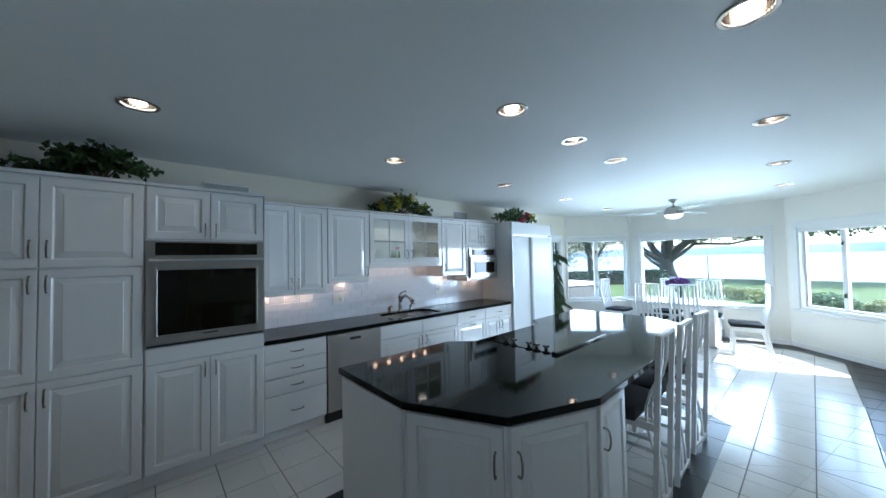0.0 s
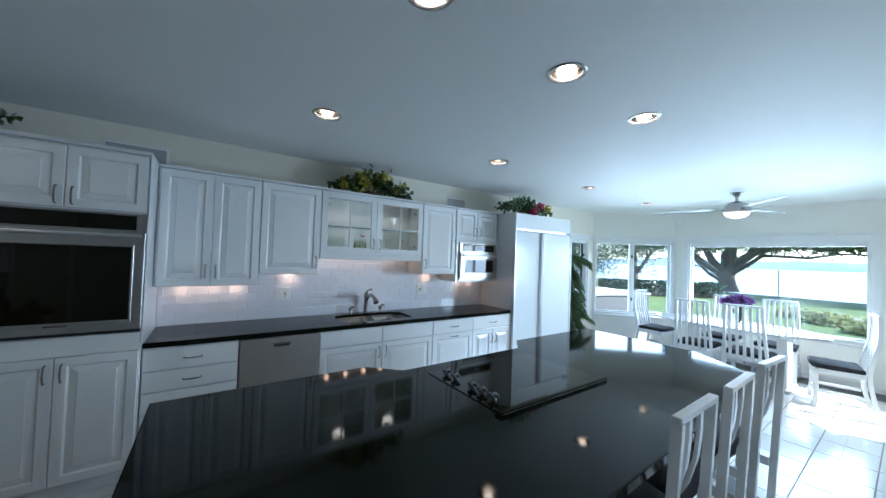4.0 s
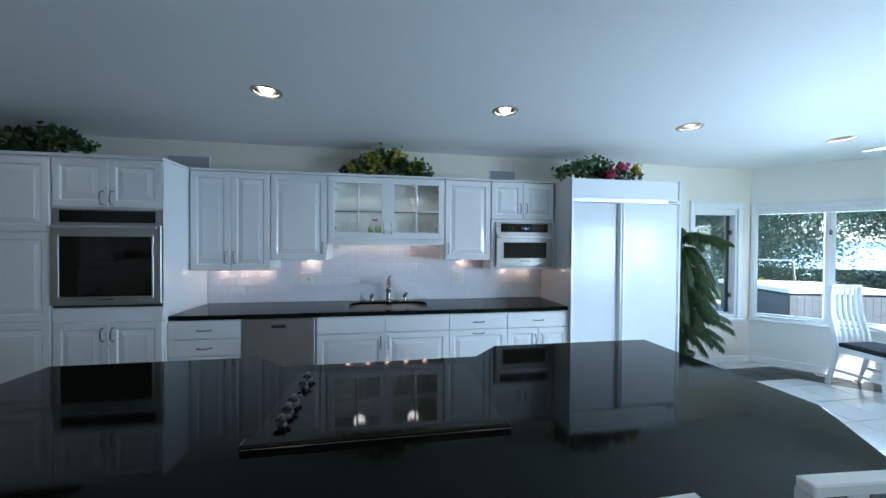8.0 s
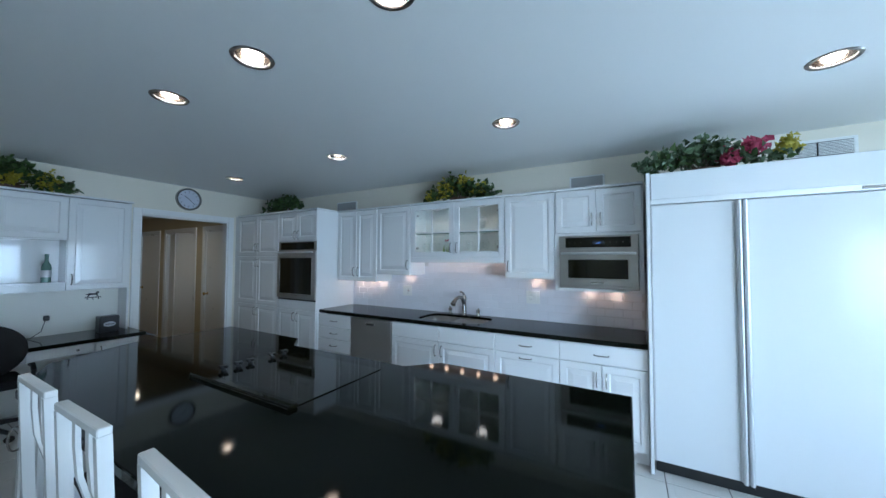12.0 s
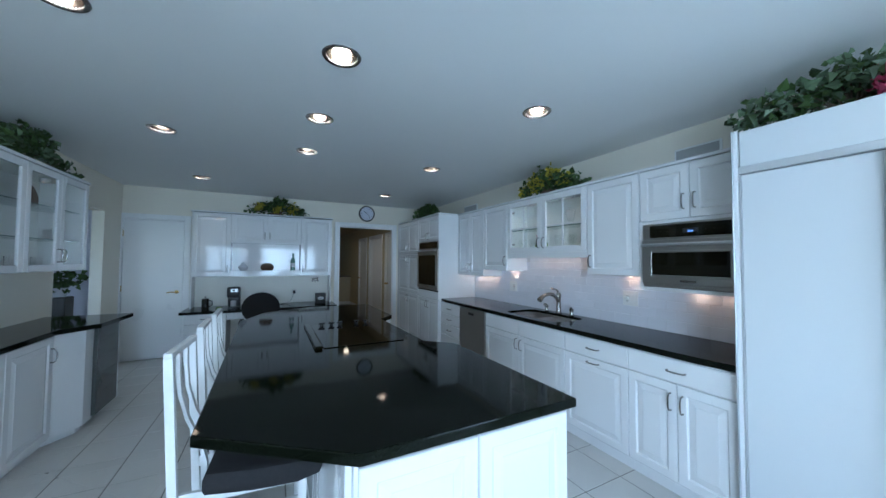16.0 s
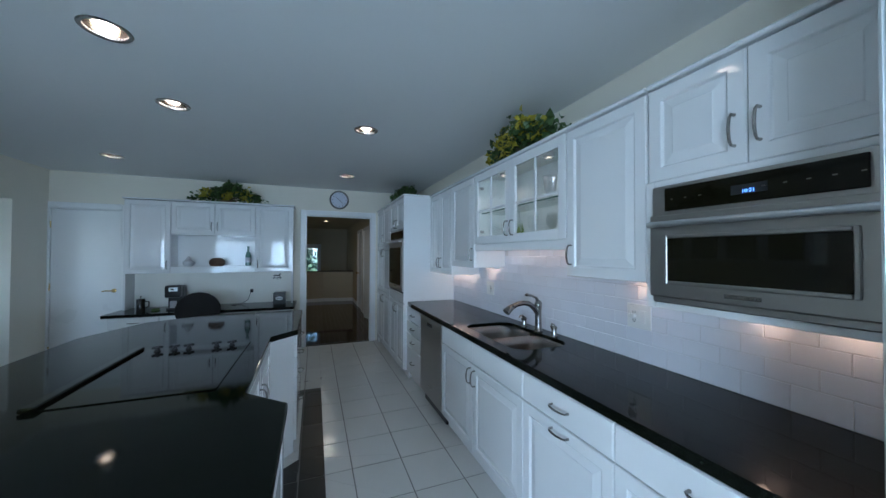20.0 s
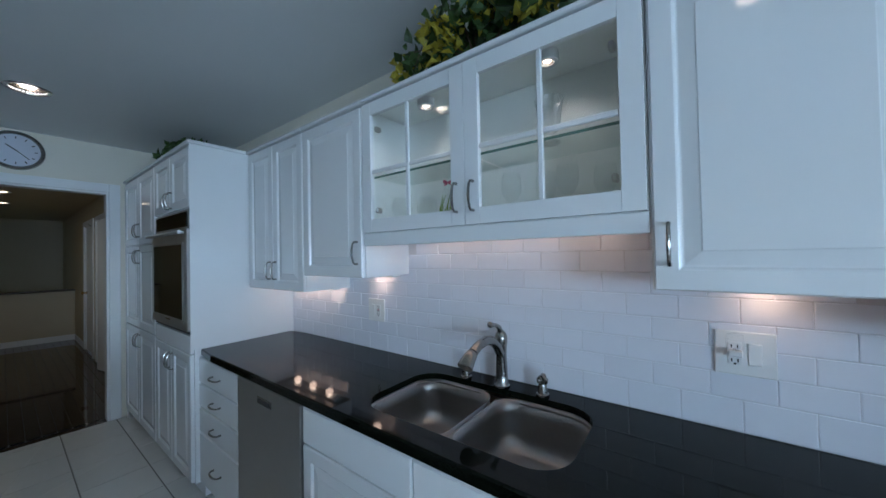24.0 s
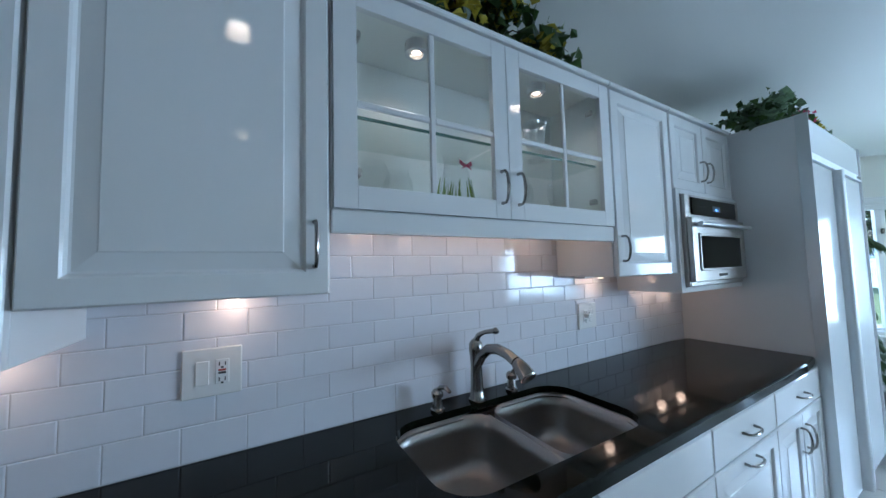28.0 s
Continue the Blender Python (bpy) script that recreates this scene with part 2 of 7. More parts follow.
BROADLEAF = material("hosta_leaf", (0.14, 0.22, 0.06), 0.5, vary=0.3, scale=6, island=0.5)


def leafy(m, share=0.35):
    """Lets light shine through a leaf."""
    nt = m.node_tree
    b = nt.nodes["Principled BSDF"]
    out = [n for n in nt.nodes if n.type == "OUTPUT_MATERIAL"][0]
    tr, mx = nt.nodes.new("ShaderNodeBsdfTranslucent"), nt.nodes.new("ShaderNodeMixShader")
    nt.links.new(b.inputs["Base Color"].links[0].from_socket, tr.inputs[0])
    mx.inputs[0].default_value = share
    nt.links.new(b.outputs[0], mx.inputs[1])
    nt.links.new(tr.outputs[0], mx.inputs[2])
    nt.links.new(mx.outputs[0], out.inputs[0])


for _m in (NEEDLE, LEAF, LEAF2, YELLOWLEAF, PINK, PURPLE, FOLIAGE, DARKFOL, BROADLEAF):
    leafy(_m)
WOODFLOOR = plank_wood()
TABLETOP = material("pale_stone_top", (0.58, 0.60, 0.58), 0.10, vary=0.12, scale=5, fine=40, rough_vary=0.03)
CLOCKFACE = material("clock_face", (0.60, 0.62, 0.70), 0.4, vary=0.02)
CLAY = material("brown_clay", (0.13, 0.075, 0.045), 0.55, vary=0.3, scale=15)
CERAMIC = material("pale_ceramic", (0.62, 0.62, 0.64), 0.25, vary=0.06)
GREENBOTTLE = material("green_bottle_glass", (0.16, 0.26, 0.22), 0.06, vary=0.1)
CLEAR = clear_glass("clear_glass")
WINDOW = clear_glass("window_glass", (0.97, 0.985, 0.99), 0.02)
SHELFGLASS = clear_glass("shelf_glass", (0.94, 0.975, 0.96))
CRYSTAL = clear_glass("crystal_glass", (0.975, 0.985, 0.98), 0.03, 0.05)
CUTCRYSTAL = clear_glass("cut_crystal", (0.93, 0.945, 0.945), 0.14, 0.22)
GLASSEDGE = material("green_glass_edge", (0.10, 0.20, 0.16), 0.1)
BULB = glow("lamp_bulb", (1.0, 0.77, 0.56), 8.4)
PALEALU = material("pale_brushed_aluminium", (0.74, 0.75, 0.76), 0.46, 0.7, vary=0.03, scale=3)
SATIN = material("satin_aluminium", (0.66, 0.68, 0.69), 0.36, 1.0, vary=0.03, scale=3)
SINKSTEEL = material("sink_steel", (0.40, 0.385, 0.37), 0.36, 1.0, vary=0.12, scale=6, fine=80)
PUCK = glow("puck_bulb", (1.0, 0.68, 0.43), 1.7)
FANGLOW = glow("fan_globe", (1.0, 0.80, 0.68), 0.42)
DISPLAY = glow("blue_display", (0.10, 0.30, 1.0), 0.8)

# ---- building tools ----
def empty(name, x=0, y=0, z=0, rz=0):
    ob = new(name)
    ob.matrix_basis = pose(x, y, z, 0, 0, rz)
    return ob


def thing(name, x, y, z, label, category, group="", kind="", rz=0):
    return tagged(empty(name, x, y, z, rz), label, category, group, kind)


def root_of(ob):
    while ob.parent:
        ob = ob.parent
    return ob


def part(name, bm, mat, parent=None, label="", smooth=False, kind=""):
    """Links a bmesh, built in world places, as one mesh object under a thing or a part."""
    me = bpy.data.meshes.new(name)
    if parent is not None:
        bm.transform(root_of(parent).matrix_basis.inverted())
    bmesh.ops.recalc_face_normals(bm, faces=bm.faces)
    bm.to_mesh(me)
    bm.free()
    for m in (mat if isinstance(mat, (list, tuple)) else [mat]):
        me.materials.append(m)
    if smooth:
        for p in me.polygons:
            p.use_smooth = True
        if smooth != "all":
            me.set_sharp_from_angle(angle=radians(38))
    ob = new(name, me)
    ob.parent = parent
    if label or kind:
        tagged(ob, label, kind=kind)
    return ob


I4 = Matrix.Identity(4)


def box(x0, x1, y0, y1, z0, z1, bev=0.0, M=I4, bm=None, seg=1):
    b = bmesh.new()
    vs = [b.verts.new((x, y, z)) for x in (x0, x1) for y in (y0, y1) for z in (z0, z1)]
    for f in ((0, 1, 3, 2), (4, 6, 7, 5), (0, 4, 5, 1), (2, 3, 7, 6), (0, 2, 6, 4), (1, 5, 7, 3)):
        b.faces.new([vs[i] for i in f])
    if bev:
        bmesh.ops.bevel(b, geom=b.edges[:], offset=bev, segments=seg, affect="EDGES", profile=0.5)
    b.transform(M)
    return join(bm, b)


def join(bm, b):
    if bm is None:
        return b
    me = bpy.data.meshes.new("tmp")
    b.to_mesh(me)
    b.free()
    bm.from_mesh(me)
    bpy.data.meshes.remove(me)
    return bm


def prism(poly, z0, z1, bev=0.0, M=I4, bm=None):
    """A flat outline (x, y) raised from z0 to z1."""
    b = bmesh.new()
    lo = [b.verts.new((x, y, z0)) for x, y in poly]
    hi = [b.verts.new((x, y, z1)) for x, y in poly]
    n = len(poly)
    b.faces.new(lo[::-1])
    top = b.faces.new(hi)
    for i in range(n):
        b.faces.new((lo[i], lo[(i + 1) % n], hi[(i + 1) % n], hi[i]))
    bmesh.ops.recalc_face_normals(b, faces=b.faces)
    if bev:
        es = [e for e in b.edges if abs(e.verts[0].co.z - e.verts[1].co.z) < 1e-6]
        bmesh.ops.bevel(b, geom=es, offset=bev, segments=2, affect="EDGES", profile=0.5)
    b.transform(M)
    return join(bm, b)


def lathe(profile, n=24, M=I4, bm=None, cap=True):
    """Turned shape about z from (radius, height) pairs."""
    b = bmesh.new()
    rings = []
    for r, z in profile:
        if r < 1e-5:
            rings.append([b.verts.new((0, 0, z))])
        else:
            rings.append([b.verts.new((r * math.cos(2 * math.pi * i / n), r * math.sin(2 * math.pi * i / n), z)) for i in range(n)])
    for a, c in zip(rings, rings[1:]):
        for i in range(n):
            j = (i + 1) % n
            if len(a) == 1 and len(c) == 1:
                continue
            if len(a) == 1:
                b.faces.new((a[0], c[i], c[j]))
            elif len(c) == 1:
                b.faces.new((a[i], a[j], c[0]))
            else:
                b.faces.new((a[i], a[j], c[j], c[i]))
    if cap:
        for r in (rings[0], rings[-1]):
            if len(r) > 2:
                b.faces.new(r)
    b.transform(M)
    return join(bm, b)


def tube(path, r, n=8, M=I4, bm=None, flat=1.0):
    """A round bar along points; r: one radius or one for each point."""
    b = bmesh.new()
    pts = [Vector(p) for p in path]
    rs = r if isinstance(r, (list, tuple)) else [r] * len(pts)
    rings = []
    up = Vector((0, 0, 1))
    prev = None
    for i, p in enumerate(pts):
        d = (pts[min(i + 1, len(pts) - 1)] - pts[max(i - 1, 0)]).normalized()
        if prev is None:
            a = d.cross(up if abs(d.z) < 0.9 else Vector((1, 0, 0))).normalized()
        else:
            a = (prev - d * prev.dot(d)).normalized()
        prev = a
        c = d.cross(a)
        rings.append([b.verts.new(p + rs[i] * (a * math.cos(2 * math.pi * k / n) + c * math.sin(2 * math.pi * k / n) * flat)) for k in range(n)])
    for a, c in zip(rings, rings[1:]):
        for i in range(n):
            j = (i + 1) % n
            b.faces.new((a[i], a[j], c[j], c[i]))
    b.faces.new(rings[0])
    b.faces.new(rings[-1])
    b.transform(M)
    return join(bm, b)


def bar(path, w, d, M=I4, bm=None):
    """A flat board of w by d along points that lie in one plane x = const: w across x, d across the path."""
    b = bmesh.new()
    pts = [Vector(p) for p in path]
    rings = []
    for i, p in enumerate(pts):
        t = (pts[min(i + 1, len(pts) - 1)] - pts[max(i - 1, 0)]).normalized()
        s = Vector((1, 0, 0))
        n = t.cross(s).normalized()
        rings.append([b.verts.new(p + s * a * w / 2 + n * c * d / 2) for a, c in ((-1, -1), (1, -1), (1, 1), (-1, 1))])
    for a, c in zip(rings, rings[1:]):
        for i in range(4):
            b.faces.new((a[i], a[(i + 1) % 4], c[(i + 1) % 4], c[i]))
    b.faces.new(rings[0])
    b.faces.new(rings[-1])
    b.transform(M)
    return join(bm, b)


def rings_panel(x0, x1, z0, z1, prof, M=I4, bm=None):
    """A rectangle in nested rings: (inset, y) pairs from the back edge to the middle field."""
    b = bmesh.new()
    loops = [[b.verts.new((x, y, z)) for x, z in ((x0 + i, z0 + i), (x1 - i, z0 + i), (x1 - i, z1 - i), (x0 + i, z1 - i))] for i, y in prof]
    for a, c in zip(loops, loops[1:]):
        for k in range(4):
            b.faces.new((a[k], a[(k + 1) % 4], c[(k + 1) % 4], c[k]))
    b.faces.new(loops[-1])
    b.faces.new(loops[0][::-1])
    b.transform(M)
    return join(bm, b)


T = 0.02                                            # door thickness
RAISED = [(0, 0), (0, -T + 0.005), (0.004, -T), (0.052, -T), (0.056, -T + 0.003), (0.060, -T + 0.009), (0.064, -T + 0.010), (0.098, -T + 0.003), (0.101, -T + 0.001)]
SLAB = [(0, 0), (0, -T + 0.006), (0.006, -T), (0.009, -T)]
NARROW = [(0, 0), (0, -T + 0.005), (0.004, -T), (0.040, -T), (0.044, -T + 0.003), (0.047, -T + 0.009), (0.050, -T + 0.010), (0.072, -T + 0.003), (0.075, -T + 0.001)]


def pull(parent, x, z, M, upright=True, y=-T, size=0.105):
    """An arched nickel cabinet pull."""
    h = size / 2
    prof = [(-h, 0.0), (-h, -0.018), (-h * 0.8, -0.027), (-h * 0.4, -0.032), (0, -0.034), (h * 0.4, -0.032), (h * 0.8, -0.027), (h, -0.018), (h, 0.0)]
    pts = [(x, y + b, z + a) if upright else (x + a, y + b, z) for a, b in prof]
    r = [0.006, 0.0045, 0.0045, 0.005, 0.0055, 0.005, 0.0045, 0.0045, 0.006]
    return part("handle", tube(pts, r, 8, M), CHROME, parent, "arched satin nickel pull", smooth=True)


def door(parent, x0, x1, z0, z1, M, handle=None, prof=RAISED, name="door", mat=None, g=0.0015):
    """A raised-panel door; handle: (x, z) of an upright pull, or None."""
    d = part(name, rings_panel(x0 + g, x1 - g, z0 + g, z1 - g, prof, M), mat or CAB, parent)
    if handle:
        pull(d, handle[0], handle[1], M)
    return d


def drawer(parent, x0, x1, z0, z1, M, handle=True, prof=SLAB, g=0.0015, hz=None):
    d = part("drawer_front", rings_panel(x0 + g, x1 - g, z0 + g, z1 - g, prof, M), CAB, parent)
    if handle:
        pull(d, (x0 + x1) / 2, hz or (z0 + z1) / 2, M, upright=False)
    return d


def facing(x, y, rz):
    """Local frame of a front: x to the right of one who faces it, y into the wall."""
    return pose(x, y, 0, 0, 0, rz)


def along(a, b):
    """Frame of a wall seen from inside, from its left end a to its right end b: x along it, y outwards."""
    ang = math.degrees(math.atan2(b[1] - a[1], b[0] - a[0]))
    return pose(a[0], a[1], 0, 0, 0, ang), math.hypot(b[0] - a[0], b[1] - a[1])


def wall(name, a, b, openings=(), mat=None, thick=0.14, h=2.70, label="", ext=(0, 0), z0=-0.1):
    """A wall with thickness; openings: (u0, u1, z0, z1) along it."""
    M, L = along(a, b)
    bm = bmesh.new()
    u = -ext[0]
    for o in sorted(openings):
        box(u, o[0], 0, thick, z0, h, M=M, bm=bm)
        if o[2] > z0:
            box(o[0], o[1], 0, thick, z0, o[2], M=M, bm=bm)
        if o[3] < h:
            box(o[0], o[1], 0, thick, o[3], h, M=M, bm=bm)
        u = o[1]
    box(u, L + ext[1], 0, thick, z0, h, M=M, bm=bm)
    return tagged(part(name, bm, mat or WALL), label or "painted plaster wall", "wall", kind="structure")


# ---- the room: corners of the bay ----
H = 2.545
NE, BN, BS, SE = (7.30, 3.83), (8.32, 2.80), (8.32, 0.27), (6.72, -1.33)
wall("wall_north", (-1.1, 3.83), NE, [(7.53, 8.20, 0.60, 2.02)], label="cream painted wall above the cabinets", ext=(0.14, 0.05))
wall("wall_bay_northeast", NE, BN, [(0.045, 1.41, 0.60, 2.02)], NOOK, label="pale painted bay wall", ext=(0.05, 0.06))
wall("wall_bay_east", BN, BS, [(0.22, 2.29, 0.60, 2.00)], NOOK, label="pale painted bay wall with picture window", ext=(0.06, 0.06))
wall("wall_bay_southeast", BS, SE, [(0.19, 1.92, 0.66, 2.02)], NOOK, label="pale painted bay wall", ext=(0.06, 0.05))
wall("wall_south", SE, (3.3, -1.33), [], WALL, label="cream painted wall", ext=(0.05, 0.0))
wall("wall_bar_return", (3.3, -1.33), (3.3, -1.0), [], WALL, thick=0.12, label="short return of the wall")
wall("wall_bar", (3.3, -1.0), (-1.1, -1.0), [(2.80, 3.86, -0.1, 2.09)], WALL, thick=0.12, label="cream painted wall behind the bar", ext=(0.12, 0.12))
wall("wall_west", (-1.1, -1.0), (-1.1, 3.83), [(0.00, 0.745, -0.1, 2.075), (3.02, 4.06, -0.1, 2.11)], WALL, thick=0.12, label="cream painted wall with doorway")
# side room behind the bar wall, and the hall beyond the doorway
wall("wall_side_room_south", (1.6, -3.1), (-1.6, -3.1), [], LAVENDER, label="lavender painted wall")
wall("wall_side_room_west", (-1.6, -3.1), (-1.6, -1.12), [], LAVENDER, label="lavender painted wall", ext=(0.14, 0.0))
# opening added out of view so that daylight reaches the side room
wall("wall_side_room_east", (1.6, -1.12), (1.6, -3.1), [(0.5, 1.5, 0.9, 2.1)], LAVENDER, label="lavender painted wall", ext=(0.0, 0.14))
wall("wall_hall_north", (-8.2, 3.30), (-1.22, 3.30), [(3.28, 4.12, -0.1, 2.05), (4.46, 5.56, -0.1, 2.05), (5.93, 6.72, -0.1, 2.05)], HALLWALL, thick=0.1, h=2.40, label="tan painted hall wall")
wall("wall_hall_south", (-1.22, 1.72), (-8.2, 1.72), [], HALLWALL, thick=0.1, h=2.40, label="tan painted hall wall")
wall("wall_hall_end", (-8.2, 1.72), (-8.2, 3.30), [(0.10, 0.58, 0.76, 1.73)], HALLWALL, thick=0.12, h=2.40, label="tan painted end wall of the hall", ext=(0.1, 0.1))
LAMP_SPOTS = [(-0.03, 0.09), (1.765, 0.10), (3.33, 0.13), (4.97, 0.17), (6.62, 0.20), (1.745, 1.21), (2.595, 1.225), (3.455, 1.23), (-0.03, 2.56), (1.755, 2.56), (3.45, 2.585), (5.12, 2.63), (6.80, 2.65)]


def holed_ceiling(x0, x1, y0, y1, z, r=0.0785):
    """The ceiling's underside in bands, with a round hole for every recessed lamp."""
    b = bmesh.new()
    rows = [([q for q in LAMP_SPOTS if lo < q[1] < hi], lo, hi) for lo, hi in ((y0, -0.05), (-0.05, 0.35), (0.35, 1.05), (1.05, 1.40), (1.40, 2.42), (2.42, 2.80), (2.80, y1))]
    for spots, lo, hi in rows:
        u = x0
        for cx, cy in sorted(spots):
            b.faces.new([b.verts.new((x, y, z)) for x, y in ((u, lo), (cx - 0.15, lo), (cx - 0.15, hi), (u, hi))])
            n = 32
            outer, inner, top = [], [], []
            for k in range(n):
                a = 2 * math.pi * (k + 0.5) / n
                c, s = math.cos(a), math.sin(a)
                f = 1 / max(abs(c), abs(s))
                px, py = cx + 0.15 * c * f, cy + (hi - cy if s > 0 else cy - lo) * s * f
                outer.append(b.verts.new((px, py, z)))
                inner.append(b.verts.new((cx + r * c, cy + r * s, z)))
                top.append(b.verts.new((cx + r * c, cy + r * s, z + 0.11)))
            for k in range(n):
                j = (k + 1) % n
                b.faces.new((outer[k], outer[j], inner[j], inner[k]))
                b.faces.new((inner[k], inner[j], top[j], top[k]))
            # corners of the square that the ring leaves open
            for sx in (-1, 1):
                for sy in (-1, 1):
                    ex, ey = cx + sx * 0.15, (hi if sy > 0 else lo)
                    near = sorted(outer, key=lambda v: (v.co.x - ex) ** 2 + (v.co.y - ey) ** 2)[:2]
                    b.faces.new((near[0], near[1], b.verts.new((ex, ey, z))))
            u = cx + 0.15
        b.faces.new([b.verts.new((x, y, z)) for x, y in ((u, lo), (x1, lo), (x1, hi), (u, hi))])
    return b


tagged(part("ceiling", holed_ceiling(-1.2, 8.42, -1.42, 3.93, H), CEIL), "white painted ceiling with recessed lamps", "ceiling", kind="structure")
tagged(part("ceiling_slab", box(-1.22, 8.46, -1.47, 3.97, H + 0.112, H + 0.19), CEIL), "slab above the ceiling", "ceiling", kind="structure")
tagged(part("ceiling_side_room", box(-1.75, 1.75, -3.25, -1.12, H, H + 0.1), CEIL), "white painted ceiling of the side room", "ceiling", kind="structure")
tagged(part("ceiling_hall", box(-8.4, -1.22, 1.6, 3.45, 2.40, 2.5), HALLWALL), "dim hall ceiling", "ceiling", kind="structure")
tagged(part("roof", prism([(-9, -4), (-9, 5), (7.7, 5), (9.1, 3.3), (9.1, -0.2), (7.2, -2.3), (2, -4)], H + 0.195, H + 0.33), TRIM), "flat roof slab with overhang", "roof", kind="structure")


# ---- windows ----
def window(name, a, b, u0, u1, z0, z1, splits, label, blind=True, thick=0.14, hinge=True, f=0.03, k=0.075, stiles=(0.035, 0.035)):
    """Frame, casing, sill, blind cassette and glazed sashes in an opening of the wall a-b."""
    M, L = along(a, b)
    c = M @ Vector(((u0 + u1) / 2, thick / 2, z0))
    w = thing(name, c.x, c.y, c.z, label, "window", kind="structure")
    fb = bmesh.new()
    for q in ((u0, u0 + f, z0, z1), (u1 - f, u1, z0, z1), (u0 + f, u1 - f, z0, z0 + f), (u0 + f, u1 - f, z1 - f, z1)):
        box(q[0], q[1], 0.0, thick, q[2], q[3], 0.003, M, fb)
    part("window_frame", fb, TRIM, w)
    cb = bmesh.new()
    for q in ((u0 - k, u0 + 0.004, z0 - 0.02, z1 + k), (u1 - 0.004, u1 + k, z0 - 0.02, z1 + k), (u0 + 0.004, u1 - 0.004, z1 - 0.004, z1 + k)):
        box(q[0], q[1], -0.018, -0.001, q[2], q[3], 0.004, M, cb)
    box(u0 - k - 0.01, u1 + k + 0.01, -0.028, -0.001, z1 + k, z1 + k + 0.022, 0.004, M, cb)
    part("casing", cb, TRIM, w)
    part("window_sill", box(u0 - k - 0.02, u1 + k + 0.02, -0.05, 0.0, z0 - 0.045, z0 - 0.02, 0.006, M), TRIM, w)
    if blind:
        part("blind_cassette", box(u0 + f, u1 - f, 0.005, 0.06, z1 - f - 0.055, z1 - f, 0.006, M), TRIM, w, "white roller blind cassette")
    edges = [u0 + f] + [u0 + f + (u1 - u0 - 2 * f) * s for s in splits] + [u1 - f]
    for i, (p, q) in enumerate(zip(edges, edges[1:])):
        s = stiles[0] if len(edges) > 2 else 0.02
        sl, sr = (s if i == 0 else max(s, stiles[1])), (s if i == len(edges) - 2 else max(s, stiles[1]))
        sb = bmesh.new()
        for r in ((p, p + sl, z0 + f, z1 - f), (q - sr, q, z0 + f, z1 - f), (p + sl, q - sr, z0 + f, z0 + f + s), (p + sl, q - sr, z1 - f - s, z1 - f)):
            box(r[0], r[1], 0.07, 0.115, r[2], r[3], 0.003, M, sb)
        sash = part("sash", sb, TRIM, w)
        pane = part("pane", box(p + sl - 0.004, q - sr + 0.004, 0.088, 0.096, z0 + f + s - 0.004, z1 - f - s + 0.004, 0, M), WINDOW, sash, "clear glass pane")
        pane.visible_shadow = False
        if hinge and len(edges) > 2:
            for hz in (0.2, 0.78):
                zz = z0 + (z1 - z0) * hz
                e = q if i == 0 else p
                part("latch", box(e - 0.012, e + 0.012, 0.045, 0.07, zz - 0.03, zz + 0.03, 0.004, M), CHROME, sash, "grey metal window latch")
    return w


w1 = window("window_1", (-1.1, 3.83), NE, 7.53, 8.20, 0.60, 2.02, [], "white casement window with a roller blind, beside the refrigerator", k=0.06)
# screen frame side lies in shade; the black colour carries that darkness
part("screen_frame", box(6.995, 7.049, 3.893, 3.917, 0.652, 1.968, 0.003), BLACK, w1, "side of the window screen, its shade painted black")
for zz in (0.88, 1.71):
    part("latch", box(7.035, 7.066, 3.866, 3.891, zz - 0.03, zz + 0.03, 0.004), CHROME, w1, "grey metal window latch")
window("window_2", NE, BN, 0.045, 1.41, 0.60, 2.02, [0.5], "white double casement window in the bay", f=0.02, k=0.04, stiles=(0.022, 0.045))
window("window_3", BN, BS, 0.22, 2.29, 0.60, 2.00, [], "large white picture window looking on the lake")
window("window_4", BS, SE, 0.19, 1.92, 0.66, 2.02, [0.345, 0.67], "white triple casement window in the bay")
# out-of-view window, added only to light the side room
window("window_5", (1.6, -1.12), (1.6, -3.1), 0.5, 1.5, 0.9, 2.1, [], "unseen side-room window added to let daylight in", blind=False)
window("window_6", (-8.2, 1.72), (-8.2, 3.30), 0.10, 0.58, 0.76, 1.73, [], "small window at the end of the hall", blind=False, thick=0.12)


def casing(name, M, u0, u1, z1, label, k=0.075, depth=0.12, both=False):
    """Door casing on the room side, and the lining of the opening."""
    b = bmesh.new()
    sides = ((-0.018, -0.001), (depth + 0.001, depth + 0.018)) if both else ((-0.018, -0.001),)
    for y0, y1 in sides:
        box(u0 - k, u0 + 0.004, y0, y1, 0.0, z1 + k, 0.005, M, b)
        box(u1 - 0.004, u1 + k, y0, y1, 0.0, z1 + k, 0.005, M, b)
        box(u0 + 0.004, u1 - 0.004, y0, y1, z1 - 0.004, z1 + k, 0.005, M, b)
    box(u0, u0 + 0.018, 0.0, depth, 0.0, z1 - 0.018, 0, M, b)
    box(u1 - 0.018, u1, 0.0, depth, 0.0, z1 - 0.018, 0, M, b)
    box(u0, u1, 0.0, depth, z1 - 0.018, z1, 0, M, b)
    return tagged(part(name, b, TRIM), label, "trim", kind="structure")


MW, _ = along((-1.1, -1.0), (-1.1, 3.83))
casing("trim_doorway", MW, 3.02, 4.06, 2.11, "white painted doorway casing", both=True)
casing("trim_pantry_door", MW, 0.0, 0.745, 2.075, "white painted door casing", k=0.065)


